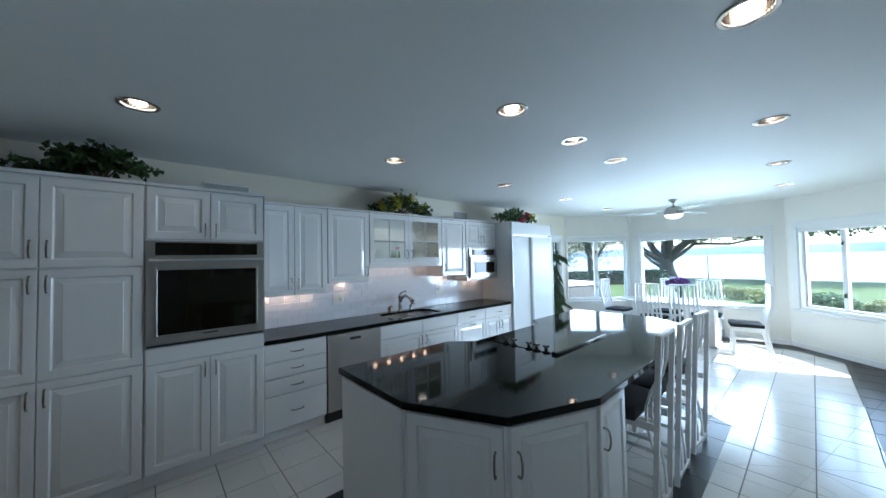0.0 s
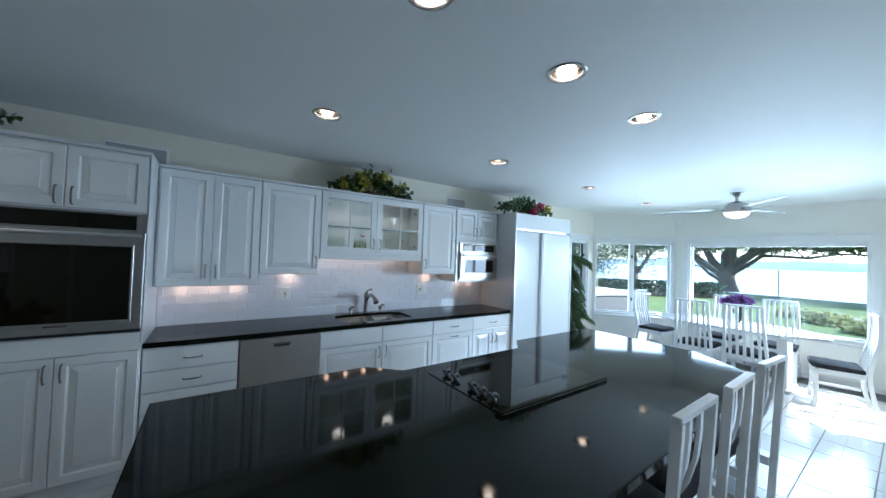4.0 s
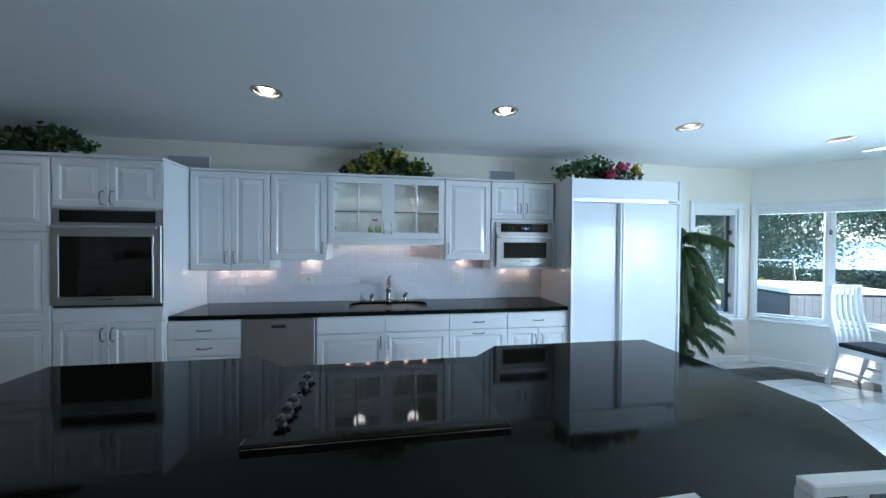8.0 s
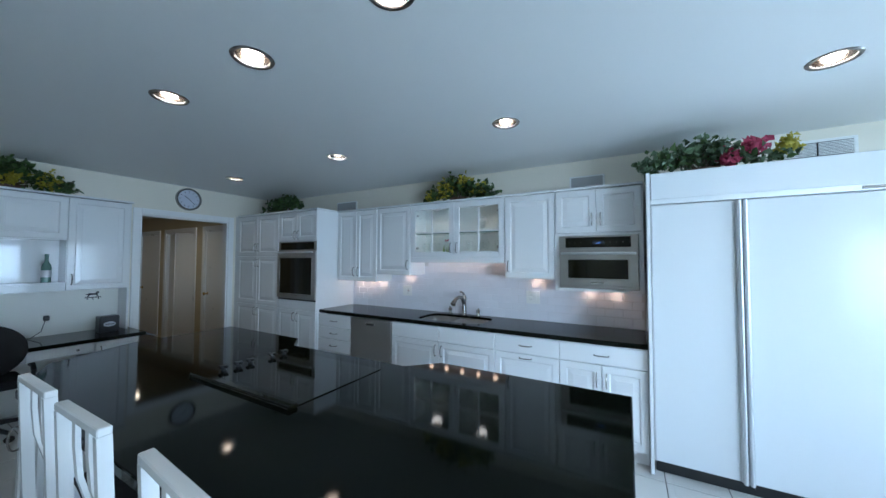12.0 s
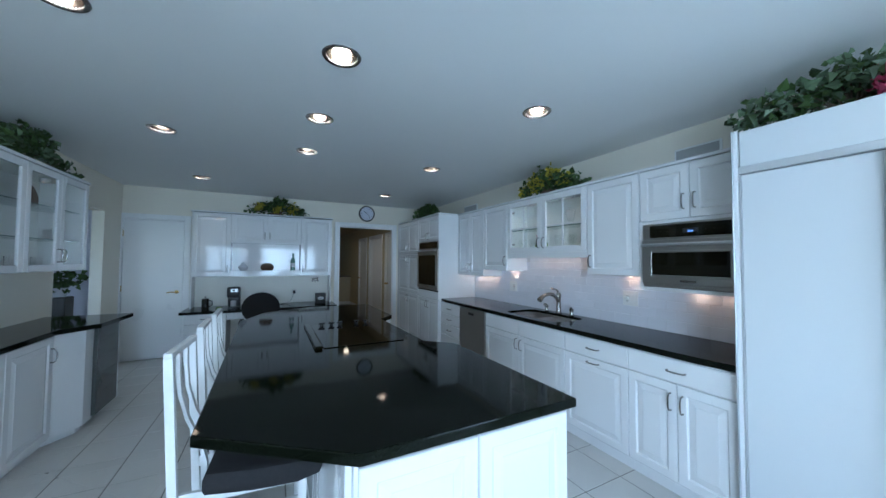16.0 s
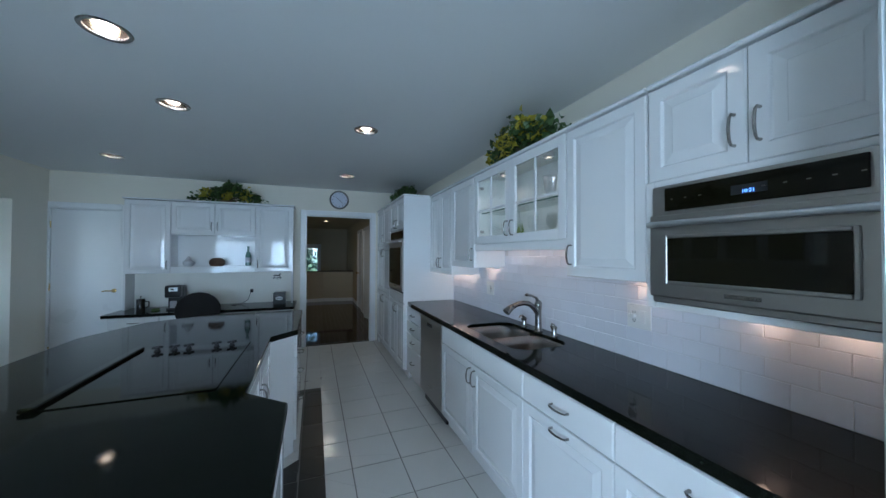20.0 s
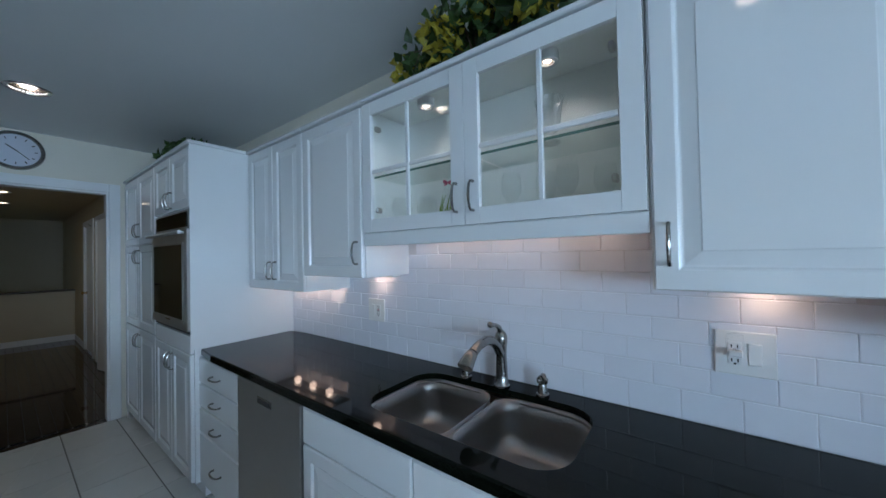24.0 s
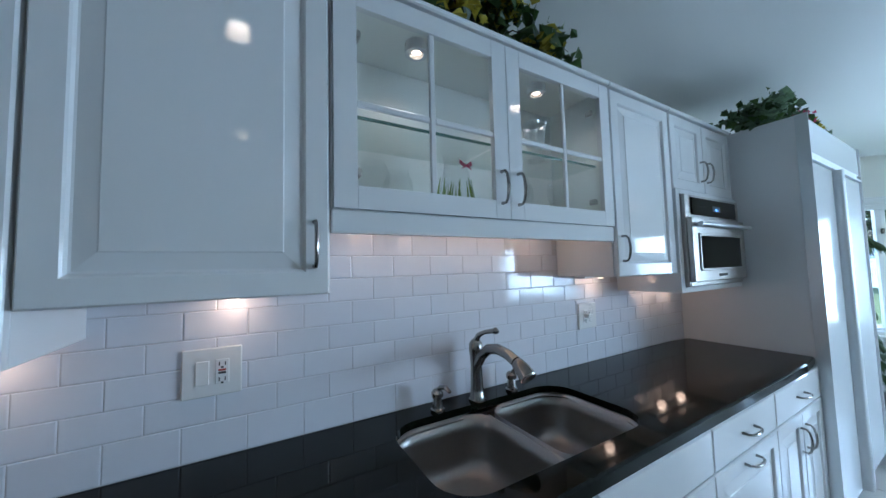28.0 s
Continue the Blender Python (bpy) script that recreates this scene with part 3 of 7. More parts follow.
def lever(parent, M, u, z, side=-1, mat=None):
    """Door lever on a round rose."""
    h = part("door_handle", lathe([(0.0, 0.0), (0.026, 0.0), (0.026, 0.006), (0.011, 0.010), (0.010, 0.045), (0.0, 0.046)], 16, M @ pose(u, -0.0, z, 90, 0, 0)), mat or BRASS, parent, "brass lever handle", smooth=True)
    part("grip", tube([(u, -0.045, z), (u + side * 0.03, -0.047, z + 0.002), (u + side * 0.08, -0.045, z + 0.003), (u + side * 0.11, -0.040, z - 0.004)], [0.009, 0.008, 0.007, 0.006], 8, M), mat or BRASS, h, smooth=True)


# added black panel, out of view, keeps light out of the door opening
tagged(part("wall_closet", box(-1.33, -1.225, -1.14, -0.16, -0.1, 2.30), BLACK), "unseen black panel added to close the opening behind the door", "wall", kind="structure")
d1 = thing("door_1", -1.1, -0.63, 0, "closed white flush door with a brass lever", "door", kind="structure")
slab = part("door_leaf", box(0.0235, 0.7215, 0.014, 0.054, 0.010, 2.0515, 0.002, MW), TRIM, d1)
lever(slab, MW @ pose(0, 0.014, 0), 0.655, 0.98, -1)
for hz in (0.25, 1.05, 1.85):
    part("hinge", tube([(0.018, 0.006, hz - 0.045), (0.018, 0.006, hz + 0.045)], 0.007, 8, MW), BRASS, d1, "brass hinge", smooth=True)

# hall doors
MH, _ = along((-8.2, 3.30), (-1.22, 3.30))
KNOB = [(0.0, 0.0), (0.028, 0.0), (0.028, 0.005), (0.011, 0.010), (0.011, 0.035), (0.024, 0.042), (0.028, 0.055), (0.022, 0.066), (0.0, 0.07)]
for i, (u0, u1) in enumerate(((3.28, 4.12), (5.93, 6.72))):
    casing("trim_hall_door", MH, u0, u1, 2.05, "white door casing in the hall", depth=0.1)
    dd = thing("door_%d" % (i + 2), -8.2 + (u0 + u1) / 2, 3.3, 0, "closed white flush hall door with a brass knob", "door", kind="structure")
    lf = part("door_leaf", box(u0 + 0.02, u1 - 0.02, 0.012, 0.052, 0.008, 2.03, 0.002, MH), TRIM, dd)
    part("door_knob", lathe(KNOB, 16, MH @ pose(u0 + 0.085, 0.012, 0.95, 90, 0, 0)), BRASS, lf, "round brass knob", smooth=True)
# folding closet door in the hall, its leaves not quite flat
casing("trim_closet_door", MH, 4.46, 5.56, 2.05, "white closet casing in the hall", depth=0.1)
fd = thing("folding_door", -3.2, 3.3, 0, "white folding closet door standing slightly open", "door")
part("door_leaf", box(0, 0.50, 0, 0.03, 0.012, 2.025, 0.002, MH @ pose(4.485, 0.045, 0, 0, 0, -13)), TRIM, fd)
part("door_leaf", box(0, 0.545, 0, 0.03, 0.012, 2.025, 0.002, MH @ pose(4.995, -0.064, 0, 0, 0, 11)), TRIM, fd)
part("track", box(4.482, 5.538, 0.03, 0.07, 2.028, 2.031, 0, MH), STEEL, fd, "steel top track")
tagged(part("wall_hall_closet", box(4.4, 5.62, 0.101, 0.14, -0.1, 2.2, 0, MH), HALLWALL), "dim back of the hall closet", "wall", kind="structure")
# low wall at the end of the hall
pw = thing("pony_wall", -6.2, 2.5, 0, "low tan wall with a white cap and baseboard", "low wall")
part("wall_body", prism([(-6.3, 1.722), (-6.42, 2.4), (-6.3, 3.298), (-6.18, 3.298), (-6.30, 2.4), (-6.18, 1.722)], 0, 0.92), HALLWALL, pw)
part("cap", prism([(-6.33, 1.722), (-6.45, 2.4), (-6.33, 3.298), (-6.13, 3.298), (-6.25, 2.4), (-6.13, 1.722)], 0.921, 0.95, 0.004), BARK, pw, "dark wooden cap rail")
part("baseboard", prism([(-6.179, 1.722), (-6.299, 2.4), (-6.179, 3.298), (-6.16, 3.298), (-6.28, 2.4), (-6.16, 1.722)], 0, 0.1), TRIM, pw)

# baseboards
bb = bmesh.new()
for a, b, cuts in (((-1.1, -1.0), (-1.1, 3.83), ((0.811, 0.85),)), ((5.66, 3.83), NE, None), (NE, BN, None), (BN, BS, None), (BS, SE, None), (SE, (3.3, -1.33), None)):
    M, L = along(a, b)
    for u0, u1 in (cuts or ((0.012, L - 0.012),)):
        box(u0, u1, -0.016, -0.001, 0.0, 0.085, 0.004, M, bb)
tagged(part("baseboard", bb, TRIM), "white painted baseboard along the walls", "baseboard", kind="structure")
bb = bmesh.new()
for a, b in (((-6.1, 3.30), (-5.01, 3.30)), ((-1.22, 1.72), (-6.1, 1.72))):
    M, L = along(a, b)
    box(0.0, L, -0.016, -0.001, 0.0, 0.1, 0.004, M, bb)
tagged(part("baseboard_hall", bb, TRIM), "white painted hall baseboard", "baseboard", kind="structure")
tagged(part("floor_hall", box(-8.4, -1.16, 1.6, 3.45, -0.1, -0.012), GROUT), "bed under the hall boards", "floor", kind="structure")
tagged(part("floor_side_room", box(-1.75, 1.75, -3.25, -1.12, -0.1, 0.0), TILE), "pale floor of the side room", "floor", kind="structure")

# ---- kitchen run on the north wall ----
YB, YU, YT = 3.21, 3.50, 3.17            # carcass fronts: base, upper, tall
BACK = 3.80


def carcass(parent, x0, x1, y0, y1, z0, z1, M=I4, mat=None, name="body"):
    return part(name, box(x0, x1, y0, y1, z0, z1, 0.0015, M), mat or CAB, parent)


def base_cabinet(x0, x1, label, kind, M, depth=0.59, z1=0.875, split=0.72):
    """Base unit in the local frame of its front, which lies at y = 0."""
    c = M @ Vector(((x0 + x1) / 2, depth / 2, 0))
    t = thing("base_cabinet", c.x, c.y, 0, label, "cabinet", "base cabinets")
    if kind == "sink":
        carcass(t, x0 + 0.001, x1 - 0.001, 0.021, depth, 0.10, 0.66, M)
        part("front_rail", box(x0 + 0.001, x1 - 0.001, 0.001, 0.020, 0.10, z1, 0.001, M), CAB, t)
        for e in (x0 + 0.001, x1 - 0.019):
            part("side", box(e, e + 0.018, 0.021, depth, 0.6605, z1, 0, M), CAB, t)
    else:
        carcass(t, x0 + 0.001, x1 - 0.001, 0.001, depth, 0.10, z1, M)
    part("plinth", box(x0 + 0.001, x1 - 0.001, 0.05, depth, 0.0, 0.0995, 0, M), CAB, t)
    m = (x0 + x1) / 2
    if kind == "drawers":
        for a, b in ((0.715, 0.868), (0.570, 0.712), (0.415, 0.567), (0.11, 0.412)):
            drawer(t, x0, x1, a, b, M)
    if kind == "sink":
        for p, q in ((x0, m), (m, x1)):
            drawer(t, p, q, split, 0.868, M, handle=False)
        door(t, x0, m, 0.11, split - 0.003, M, (m - 0.035, split - 0.09))
        door(t, m, x1, 0.11, split - 0.003, M, (m + 0.035, split - 0.09))
    if kind == "pullout":
        drawer(t, x0, x1, split, 0.868, M)
        d = door(t, x0, x1, 0.11, split - 0.003, M)
        pull(d, m, split - 0.035, M, upright=False)
    if kind == "pair":
        drawer(t, x0, x1, split, 0.868, M)
        door(t, x0, m, 0.11, split - 0.003, M, (m - 0.035, split - 0.12))
        door(t, m, x1, 0.11, split - 0.003, M, (m + 0.035, split - 0.12))
    return t


MB = facing(0, YB, 0)
base_cabinet(0.775, 1.335, "white drawer base unit with four drawers", "drawers", MB)
base_cabinet(1.945, 3.135, "white sink base unit with two raised-panel doors", "sink", MB)
base_cabinet(3.135, 3.705, "white base unit with drawer and pull-out", "pullout", MB)
base_cabinet(3.705, 4.340, "white base unit with drawer and paired doors", "pair", MB)

dwm = thing("dishwasher", 1.64, 3.5, 0, "stainless steel dishwasher with a pocket handle", "dishwasher", "")
part("body", box(1.345, 1.935, YB + 0.02, 3.79, 0.10, 0.872), BLACK, dwm)
f = part("front_panel", box(1.343, 1.937, YB - 0.025, YB + 0.019, 0.115, 0.868, 0.004), STEEL, dwm, "brushed steel front")
part("handle", box(1.575, 1.705, YB - 0.032, YB - 0.0255, 0.792, 0.826, 0.003), CHROME, f, "recessed bright pocket handle")
part("recess", box(1.585, 1.695, YB - 0.0335, YB - 0.0325, 0.797, 0.815), BLACK, f)
part("badge", box(1.60, 1.68, YB - 0.0275, YB - 0.0255, 0.22, 0.232, 0.0008), CHROME, f)
part("kick_plate", box(1.345, 1.935, YB + 0.03, YB + 0.05, 0.0, 0.098), BLACK, dwm)

# worktop with the sink cut through it
SX0, SX1, SY0, SY1 = 2.19, 2.955, 3.275, 3.695


def slab_with_hole(outer, hole, z0, z1, bev=0.006, lip=0.0):
    """Slab: outer and hole are outlines with the same count of points, joined one to one."""
    b = bmesh.new()
    rows = []
    for poly, z in ((outer, z0), (outer, z1 - bev), (None, z1), (hole, z1), (hole, z0 + lip)):
        if poly is None:
            cx, cy = sum(p[0] for p in outer) / len(outer), sum(p[1] for p in outer) / len(outer)
            poly = [(x - math.copysign(bev, x - cx), y - math.copysign(bev, y - cy)) for x, y in outer]
        rows.append([b.verts.new((x, y, z)) for x, y in poly])
    n = len(outer)
    for a, c in zip(rows, rows[1:] + rows[:1]):
        for i in range(n):
            j = (i + 1) % n
            b.faces.new((a[i], a[j], c[j], c[i]))
    return b


def sink_outline(inset=0.0, n=8):
    """Rounded rectangle, its corners of generous radius."""
    pts = []
    r = 0.11 - inset * 0.5
    for cx, cy, a0 in ((SX1 - r - inset, SY0 + r + inset, -90), (SX1 - r - inset, SY1 - r - inset, 0), (SX0 + r + inset, SY1 - r - inset, 90), (SX0 + r + inset, SY0 + r + inset, 180)):
        for k in range(n):
            a = radians(a0 + 90 * k / (n - 1))
            pts.append((cx + r * math.cos(a), cy + r * math.sin(a)))
    return pts


def outer_for(hole, x0, x1, y0, y1):
    """Outer rectangle sampled to match the hole point by point."""
    cx, cy = (SX0 + SX1) / 2, (SY0 + SY1) / 2
    hx, hy = (SX1 - SX0) / 2, (SY1 - SY0) / 2
    out = []
    n = len(hole) // 4
    for i, (x, y) in enumerate(hole):
        q, k = divmod(i, n)
        f = k / (n - 1)
        X, Y = ((x1, y0), (x1, y1), (x0, y1), (x0, y0))[q]
        if q in (0, 2):
            out.append((x + (X - x) * min(1, f * 2), Y) if f < 0.5 else (X, y + (Y - y) * min(1, (1 - f) * 2)))
        else:
            out.append((X, y + (Y - y) * min(1, f * 2)) if f < 0.5 else (x + (X - x) * min(1, (1 - f) * 2), Y))
    return out


wt = thing("worktop", 2.55, 3.5, 0.876, "polished black granite worktop along the wall", "worktop")
hole = sink_outline()
part("slab", slab_with_hole(outer_for(hole, 0.772, 4.345, 3.185, 3.806), hole, 0.876, 0.914, lip=0.012), GRANITE, wt)

sk = thing("sink", 2.57, 3.485, 0.7, "stainless steel undermount double sink", "sink")
for x0, x1 in ((SX0 + 0.004, 2.565), (2.585, SX1 - 0.004)):
    b = bmesh.new()
    prof = [(0.0, 0.8868), (0.004, 0.83), (0.009, 0.755), (0.016, 0.725), (0.030, 0.706), (0.052, 0.698), (0.084, 0.695)]
    lev = []
    for ins, z in prof:
        r = 0.085
        ring = []
        for cx, cy, a0 in ((x1 - r - ins, SY0 + r + ins, -90), (x1 - r - ins, SY1 - r - ins, 0), (x0 + r + ins, SY1 - r - ins, 90), (x0 + r + ins, SY0 + r + ins, 180)):
            for k in range(6):
                a = radians(a0 + 18 * k)
                ring.append(b.verts.new((cx + r * math.cos(a), cy + r * math.sin(a), z)))
        lev.append(ring)
    for p, q in zip(lev, lev[1:]):
        for i in range(24):
            b.faces.new((p[i], p[(i + 1) % 24], q[(i + 1) % 24], q[i]))
    b.faces.new(lev[-1])
    bowl = part("bowl", b, SINKSTEEL, sk, "deep brushed steel bowl", smooth="all")
    bowl.modifiers.new("wall", "SOLIDIFY").thickness = 0.002
    part("drain", lathe([(0.0, 0.0), (0.022, 0.001), (0.03, 0.004), (0.044, 0.004), (0.046, 0.0)], 20, pose((x0 + x1) / 2, 3.52, 0.6955)), CHROME, bowl, smooth=True)
part("rim", slab_with_hole([(x, y) for x, y in sink_outline(-0.012)], sink_outline(0.004), 0.8700, 0.8754, 0.0005), STEEL, sk)
part("divider", box(2.5655, 2.5845, SY0 + 0.03, SY1 - 0.03, 0.78, 0.880, 0.007), STEEL, sk)


def soap_pump(x, y, label, name, lever_dir):
    t = thing(name, x, y, 0.914, label, "tap" if name != "soap_dispenser" else "dispenser")
    part("base", lathe([(0.0, 0), (0.025, 0.0), (0.025, 0.008), (0.019, 0.012), (0.015, 0.045), (0.021, 0.050), (0.022, 0.064), (0.014, 0.075), (0.0, 0.078)], 18, pose(x, y, 0.914)), CHROME, t, smooth=True)
    a, b2 = lever_dir
    part("spout", tube([(x, y, 0.980), (x + a * 0.015, y + b2 * 0.015, 0.998), (x + a * 0.04, y + b2 * 0.04, 1.004), (x + a * 0.062, y + b2 * 0.062, 0.992)], [0.010, 0.009, 0.008, 0.006], 8), CHROME, t, smooth=True)


fx, fy = 2.571, 3.722
fa = thing("kitchen_faucet", fx, fy, 0.914, "satin nickel kitchen tap with arched pull-out spout", "tap")
part("base", lathe([(0.0, 0), (0.033, 0.0), (0.033, 0.006), (0.027, 0.013), (0.0245, 0.05), (0.022, 0.13), (0.0235, 0.165), (0.027, 0.19), (0.0255, 0.212), (0.016, 0.228), (0.0, 0.232)], 22, pose(fx, fy, 0.914)), CHROME, fa, "tapered body", smooth=True)
sp = [(fx, fy - 0.004, 1.045), (fx, fy - 0.040, 1.092), (fx, fy - 0.085, 1.122), (fx, fy - 0.135, 1.131), (fx, fy - 0.185, 1.124), (fx, fy - 0.225, 1.108)]
spout = part("spout", tube(sp, [0.0195, 0.0195, 0.019, 0.0185, 0.018, 0.0185], 16), CHROME, fa, "arched pull-out spout", smooth=True)
part("spray_head", tube([(fx, fy - 0.226, 1.1075), (fx, fy - 0.231, 1.105), (fx, fy - 0.256, 1.090), (fx, fy - 0.280, 1.070), (fx, fy - 0.282, 1.068)], [0.016, 0.021, 0.025, 0.029, 0.026], 16), CHROME, spout, "bell-shaped spray head", smooth=True)
part("lever", tube([(fx, fy - 0.004, 1.138), (fx + 0.002, fy - 0.020, 1.162), (fx + 0.005, fy - 0.055, 1.178), (fx + 0.009, fy - 0.095, 1.187), (fx + 0.011, fy - 0.112, 1.190), (fx + 0.012, fy - 0.124, 1.188)], [0.013, 0.010, 0.008, 0.009, 0.0125, 0.006], 12), CHROME, fa, "curved lever with a rounded tip", smooth=True)
soap_pump(fx - 0.176, fy - 0.003, "satin nickel side handle beside the tap", "side_tap", (0.3, -0.95))
soap_pump(fx + 0.174, fy, "satin nickel soap dispenser beside the tap", "soap_dispenser", (0.5, -0.85))

# tall units
MT = facing(0, YT, 0)


def tall_unit(x0, x1, label):
    t = thing("tall_cabinet", (x0 + x1) / 2, 3.5, 0, label, "cabinet", "tall cabinets")
    carcass(t, x0 + 0.001, x1 - 0.001, YT + 0.001, 3.826, 0.10, 2.185)
    part("plinth", box(x0 + 0.001, x1 - 0.001, YT + 0.05, 3.826, 0, 0.0995), CAB, t)
    part("cornice", box(x0 + 0.001, x1 + (0.0 if x1 < 0.5 else 0.008), YT - 0.03, 3.826, 2.1855, 2.21, 0.005), CAB, t)
    return t


pa = tall_unit(-1.0, -0.003, "white pantry cabinet with six raised-panel doors")
m = -0.49
for z0, z1, hz in ((0.11, 0.90, 0.80), (0.905, 1.595, 1.50), (1.60, 2.175, 1.72)):
    door(pa, -0.985, m, z0, z1, MT, (m - 0.035, hz))
    door(pa, m, -0.008, z0, z1, MT, (m + 0.035, hz))
part("filler", box(-1.098, -1.001, YT + 0.002, YT + 0.03, 0.0, 2.2, 0.001), CAB, pa)
ov = tall_unit(-0.003, 0.772, "white tall cabinet that houses the wall oven")
m = 0.385
for z0, z1, hz in ((0.11, 0.885, 0.79), (1.795, 2.175, 1.87)):
    door(ov, 0.004, m, z0, z1, MT, (m - 0.035, hz))
    door(ov, m, 0.765, z0, z1, MT, (m + 0.035, hz))
part("side_panel", box(0.7725, 0.7745, YT - 0.02, 3.80, 0.915, 2.185), CAB, ov)
part("rail", box(0.004, 0.765, YT - 0.019, YT + 0.0005, 0.89, 1.0, 0.002), CAB, ov)


def oven(x0, x1, z0, z1, yf, label, name, panel, digits=False, mx=0.09, lo=0.10, hi=0.145, drop=0.035):
    t = thing(name, (x0 + x1) / 2, yf, z0, label, "oven")
    part("frame", box(x0, x1, yf - 0.012, yf + 0.02, z0, z1, 0.003), STEEL, t, "brushed steel surround")
    cp = part("control_panel", box(x0 + 0.055, x1 - 0.055, yf - 0.020, yf - 0.0125, z1 - panel + 0.012, z1 - 0.014, 0.002), BLACKGLASS, t, "black glass control panel")
    dz1 = z1 - panel - 0.004
    d = part("oven_door", box(x0 + 0.004, x1 - 0.004, yf - 0.035, yf - 0.0125, z0 + 0.025, dz1, 0.004), STEEL, t, "brushed steel oven door")
    w, h = x1 - x0, dz1 - z0
    part("glass", box(x0 + w * mx, x1 - w * mx, yf - 0.0385, yf - 0.0352, z0 + 0.025 + h * lo, dz1 - h * hi, 0.001), BLACKGLASS, d, "black oven glass")
    gx0, gx1, gz0, gz1 = x0 + w * mx, x1 - w * mx, z0 + 0.025 + h * lo, dz1 - h * hi
    bz = bmesh.new()
    for q in ((gx0 - 0.014, gx0 - 0.0002, gz0 - 0.014, gz1 + 0.014), (gx1 + 0.0002, gx1 + 0.014, gz0 - 0.014, gz1 + 0.014), (gx0, gx1, gz0 - 0.014, gz0 - 0.0002), (gx0, gx1, gz1 + 0.0002, gz1 + 0.014)):
        box(q[0], q[1], yf - 0.042, yf - 0.0352, q[2], q[3], 0.003, I4, bz)
    part("bezel", bz, STEEL, d, "bevelled steel bezel")
    hz = dz1 - h * drop
    hd = part("handle", tube([(x0 + 0.02, yf - 0.066, hz), (x1 - 0.02, yf - 0.066, hz)], 0.0115, 12), SATIN, d, "round steel bar handle", smooth=True)
    for hx in (x0 + 0.05, x1 - 0.05):
        part("bracket", tube([(hx, yf - 0.034, hz), (hx, yf - 0.063, hz)], 0.009, 8), SATIN, hd, smooth=True)
    part("badge", box((x0 + x1) / 2 - 0.05, (x0 + x1) / 2 + 0.05, yf - 0.037, yf - 0.0352, z0 + 0.025 + h * 0.06, z0 + 0.025 + h * 0.06 + 0.014, 0.0008), CHROME, d)
    part("vent", box(x0 + 0.01, x1 - 0.01, yf - 0.016, yf - 0.0125, z0 + 0.004, z0 + 0.02), STEEL if digits else BLACK, t, "" if digits else "dark vent slot")
    if digits:
        part("display", box((x0 + x1) / 2 - 0.035, (x0 + x1) / 2 + 0.06, yf - 0.0208, yf - 0.0202, z1 - panel * 0.66, z1 - panel * 0.40), BLACK, cp)
        cu = bpy.data.curves.new("clock_digits", "FONT")
        cu.body, cu.size, cu.extrude, cu.align_x = "10:21", 0.0165, 0.0003, "CENTER"
        to = new("clock_digits", cu)
        to.data.materials.append(DISPLAY)
        to.parent = cp
        to.matrix_basis = root_of(cp).matrix_basis.inverted() @ pose((x0 + x1) / 2 + 0.012, yf - 0.0216, z1 - panel * 0.63, 90, 0, 0)
        for k in range(8):
            bx = x0 + 0.08 + k * 0.05 + (0.13 if k > 2 else 0)
            if bx < x1 - 0.06:
                part("button", box(bx, bx + 0.010, yf - 0.0212, yf - 0.0202, z1 - panel * 0.53, z1 - panel * 0.50), CHROME, cp)
    return t


oven(-0.001, 0.771, 1.005, 1.785, YT - 0.001, "stainless steel built-in wall oven with black glass", "wall_oven", 0.12)

# upper units
MU = facing(0, YU, 0)


def upper(x0, x1, z0, label, doors, z1=2.185, body=True, depth=0.30):
    t = thing("wall_cabinet", (x0 + x1) / 2, 3.65, z0, label, "cabinet", "wall cabinets")
    if body:
        carcass(t, x0 + 0.001, x1 - 0.001, YU + 0.001, YU + depth, z0 + 0.001, z1)
    for p, q, hs in doors:
        door(t, p, q, z0, z1 - 0.006, MU, (q - 0.035 if hs == "r" else p + 0.035, z0 + 0.12) if hs else None)
    part("cornice", box(x0 + 0.001, x1 - 0.001, YU - 0.03, YU + depth, z1 + 0.0005, 2.207, 0.005), CAB, t)
    return t


upper(0.776, 1.47, 1.270, "white wall cabinet with two raised-panel doors", [(0.790, 1.128, "r"), (1.128, 1.470, "l")])
upper(1.47, 1.985, 1.365, "white wall cabinet with one raised-panel door", [(1.475, 1.98, "r")])
upper(3.135, 3.625, 1.365, "white wall cabinet with one raised-panel door", [(3.14, 3.62, "l")])
upper(3.625, 4.335, 1.79, "white wall cabinet above the microwave", [(3.63, 3.975, "r"), (3.975, 4.325, "l")])
mh = thing("microwave_housing", 3.98, 3.65, 1.27, "white open cabinet box that holds the microwave", "cabinet", "wall cabinets")
for nm, q in (("side_panel", (3.627, 3.665, 1.27, 1.788)), ("side_panel", (4.30, 4.334, 1.27, 1.788)), ("bottom_panel", (3.6655, 4.2995, 1.27, 1.295)), ("top_panel", (3.6655, 4.2995, 1.765, 1.788))):
    part(nm, box(q[0], q[1], YU - 0.03, 3.80, q[2], q[3], 0.0015), CAB, mh)
part("back_panel", box(3.666, 4.299, 3.77, 3.799, 1.296, 1.764), CAB, mh)
oven(3.668, 4.297, 1.298, 1.762, YU - 0.036, "stainless steel built-in microwave oven with blue clock digits", "microwave_oven", 0.115, True, 0.125, 0.19, 0.27, 0.11)

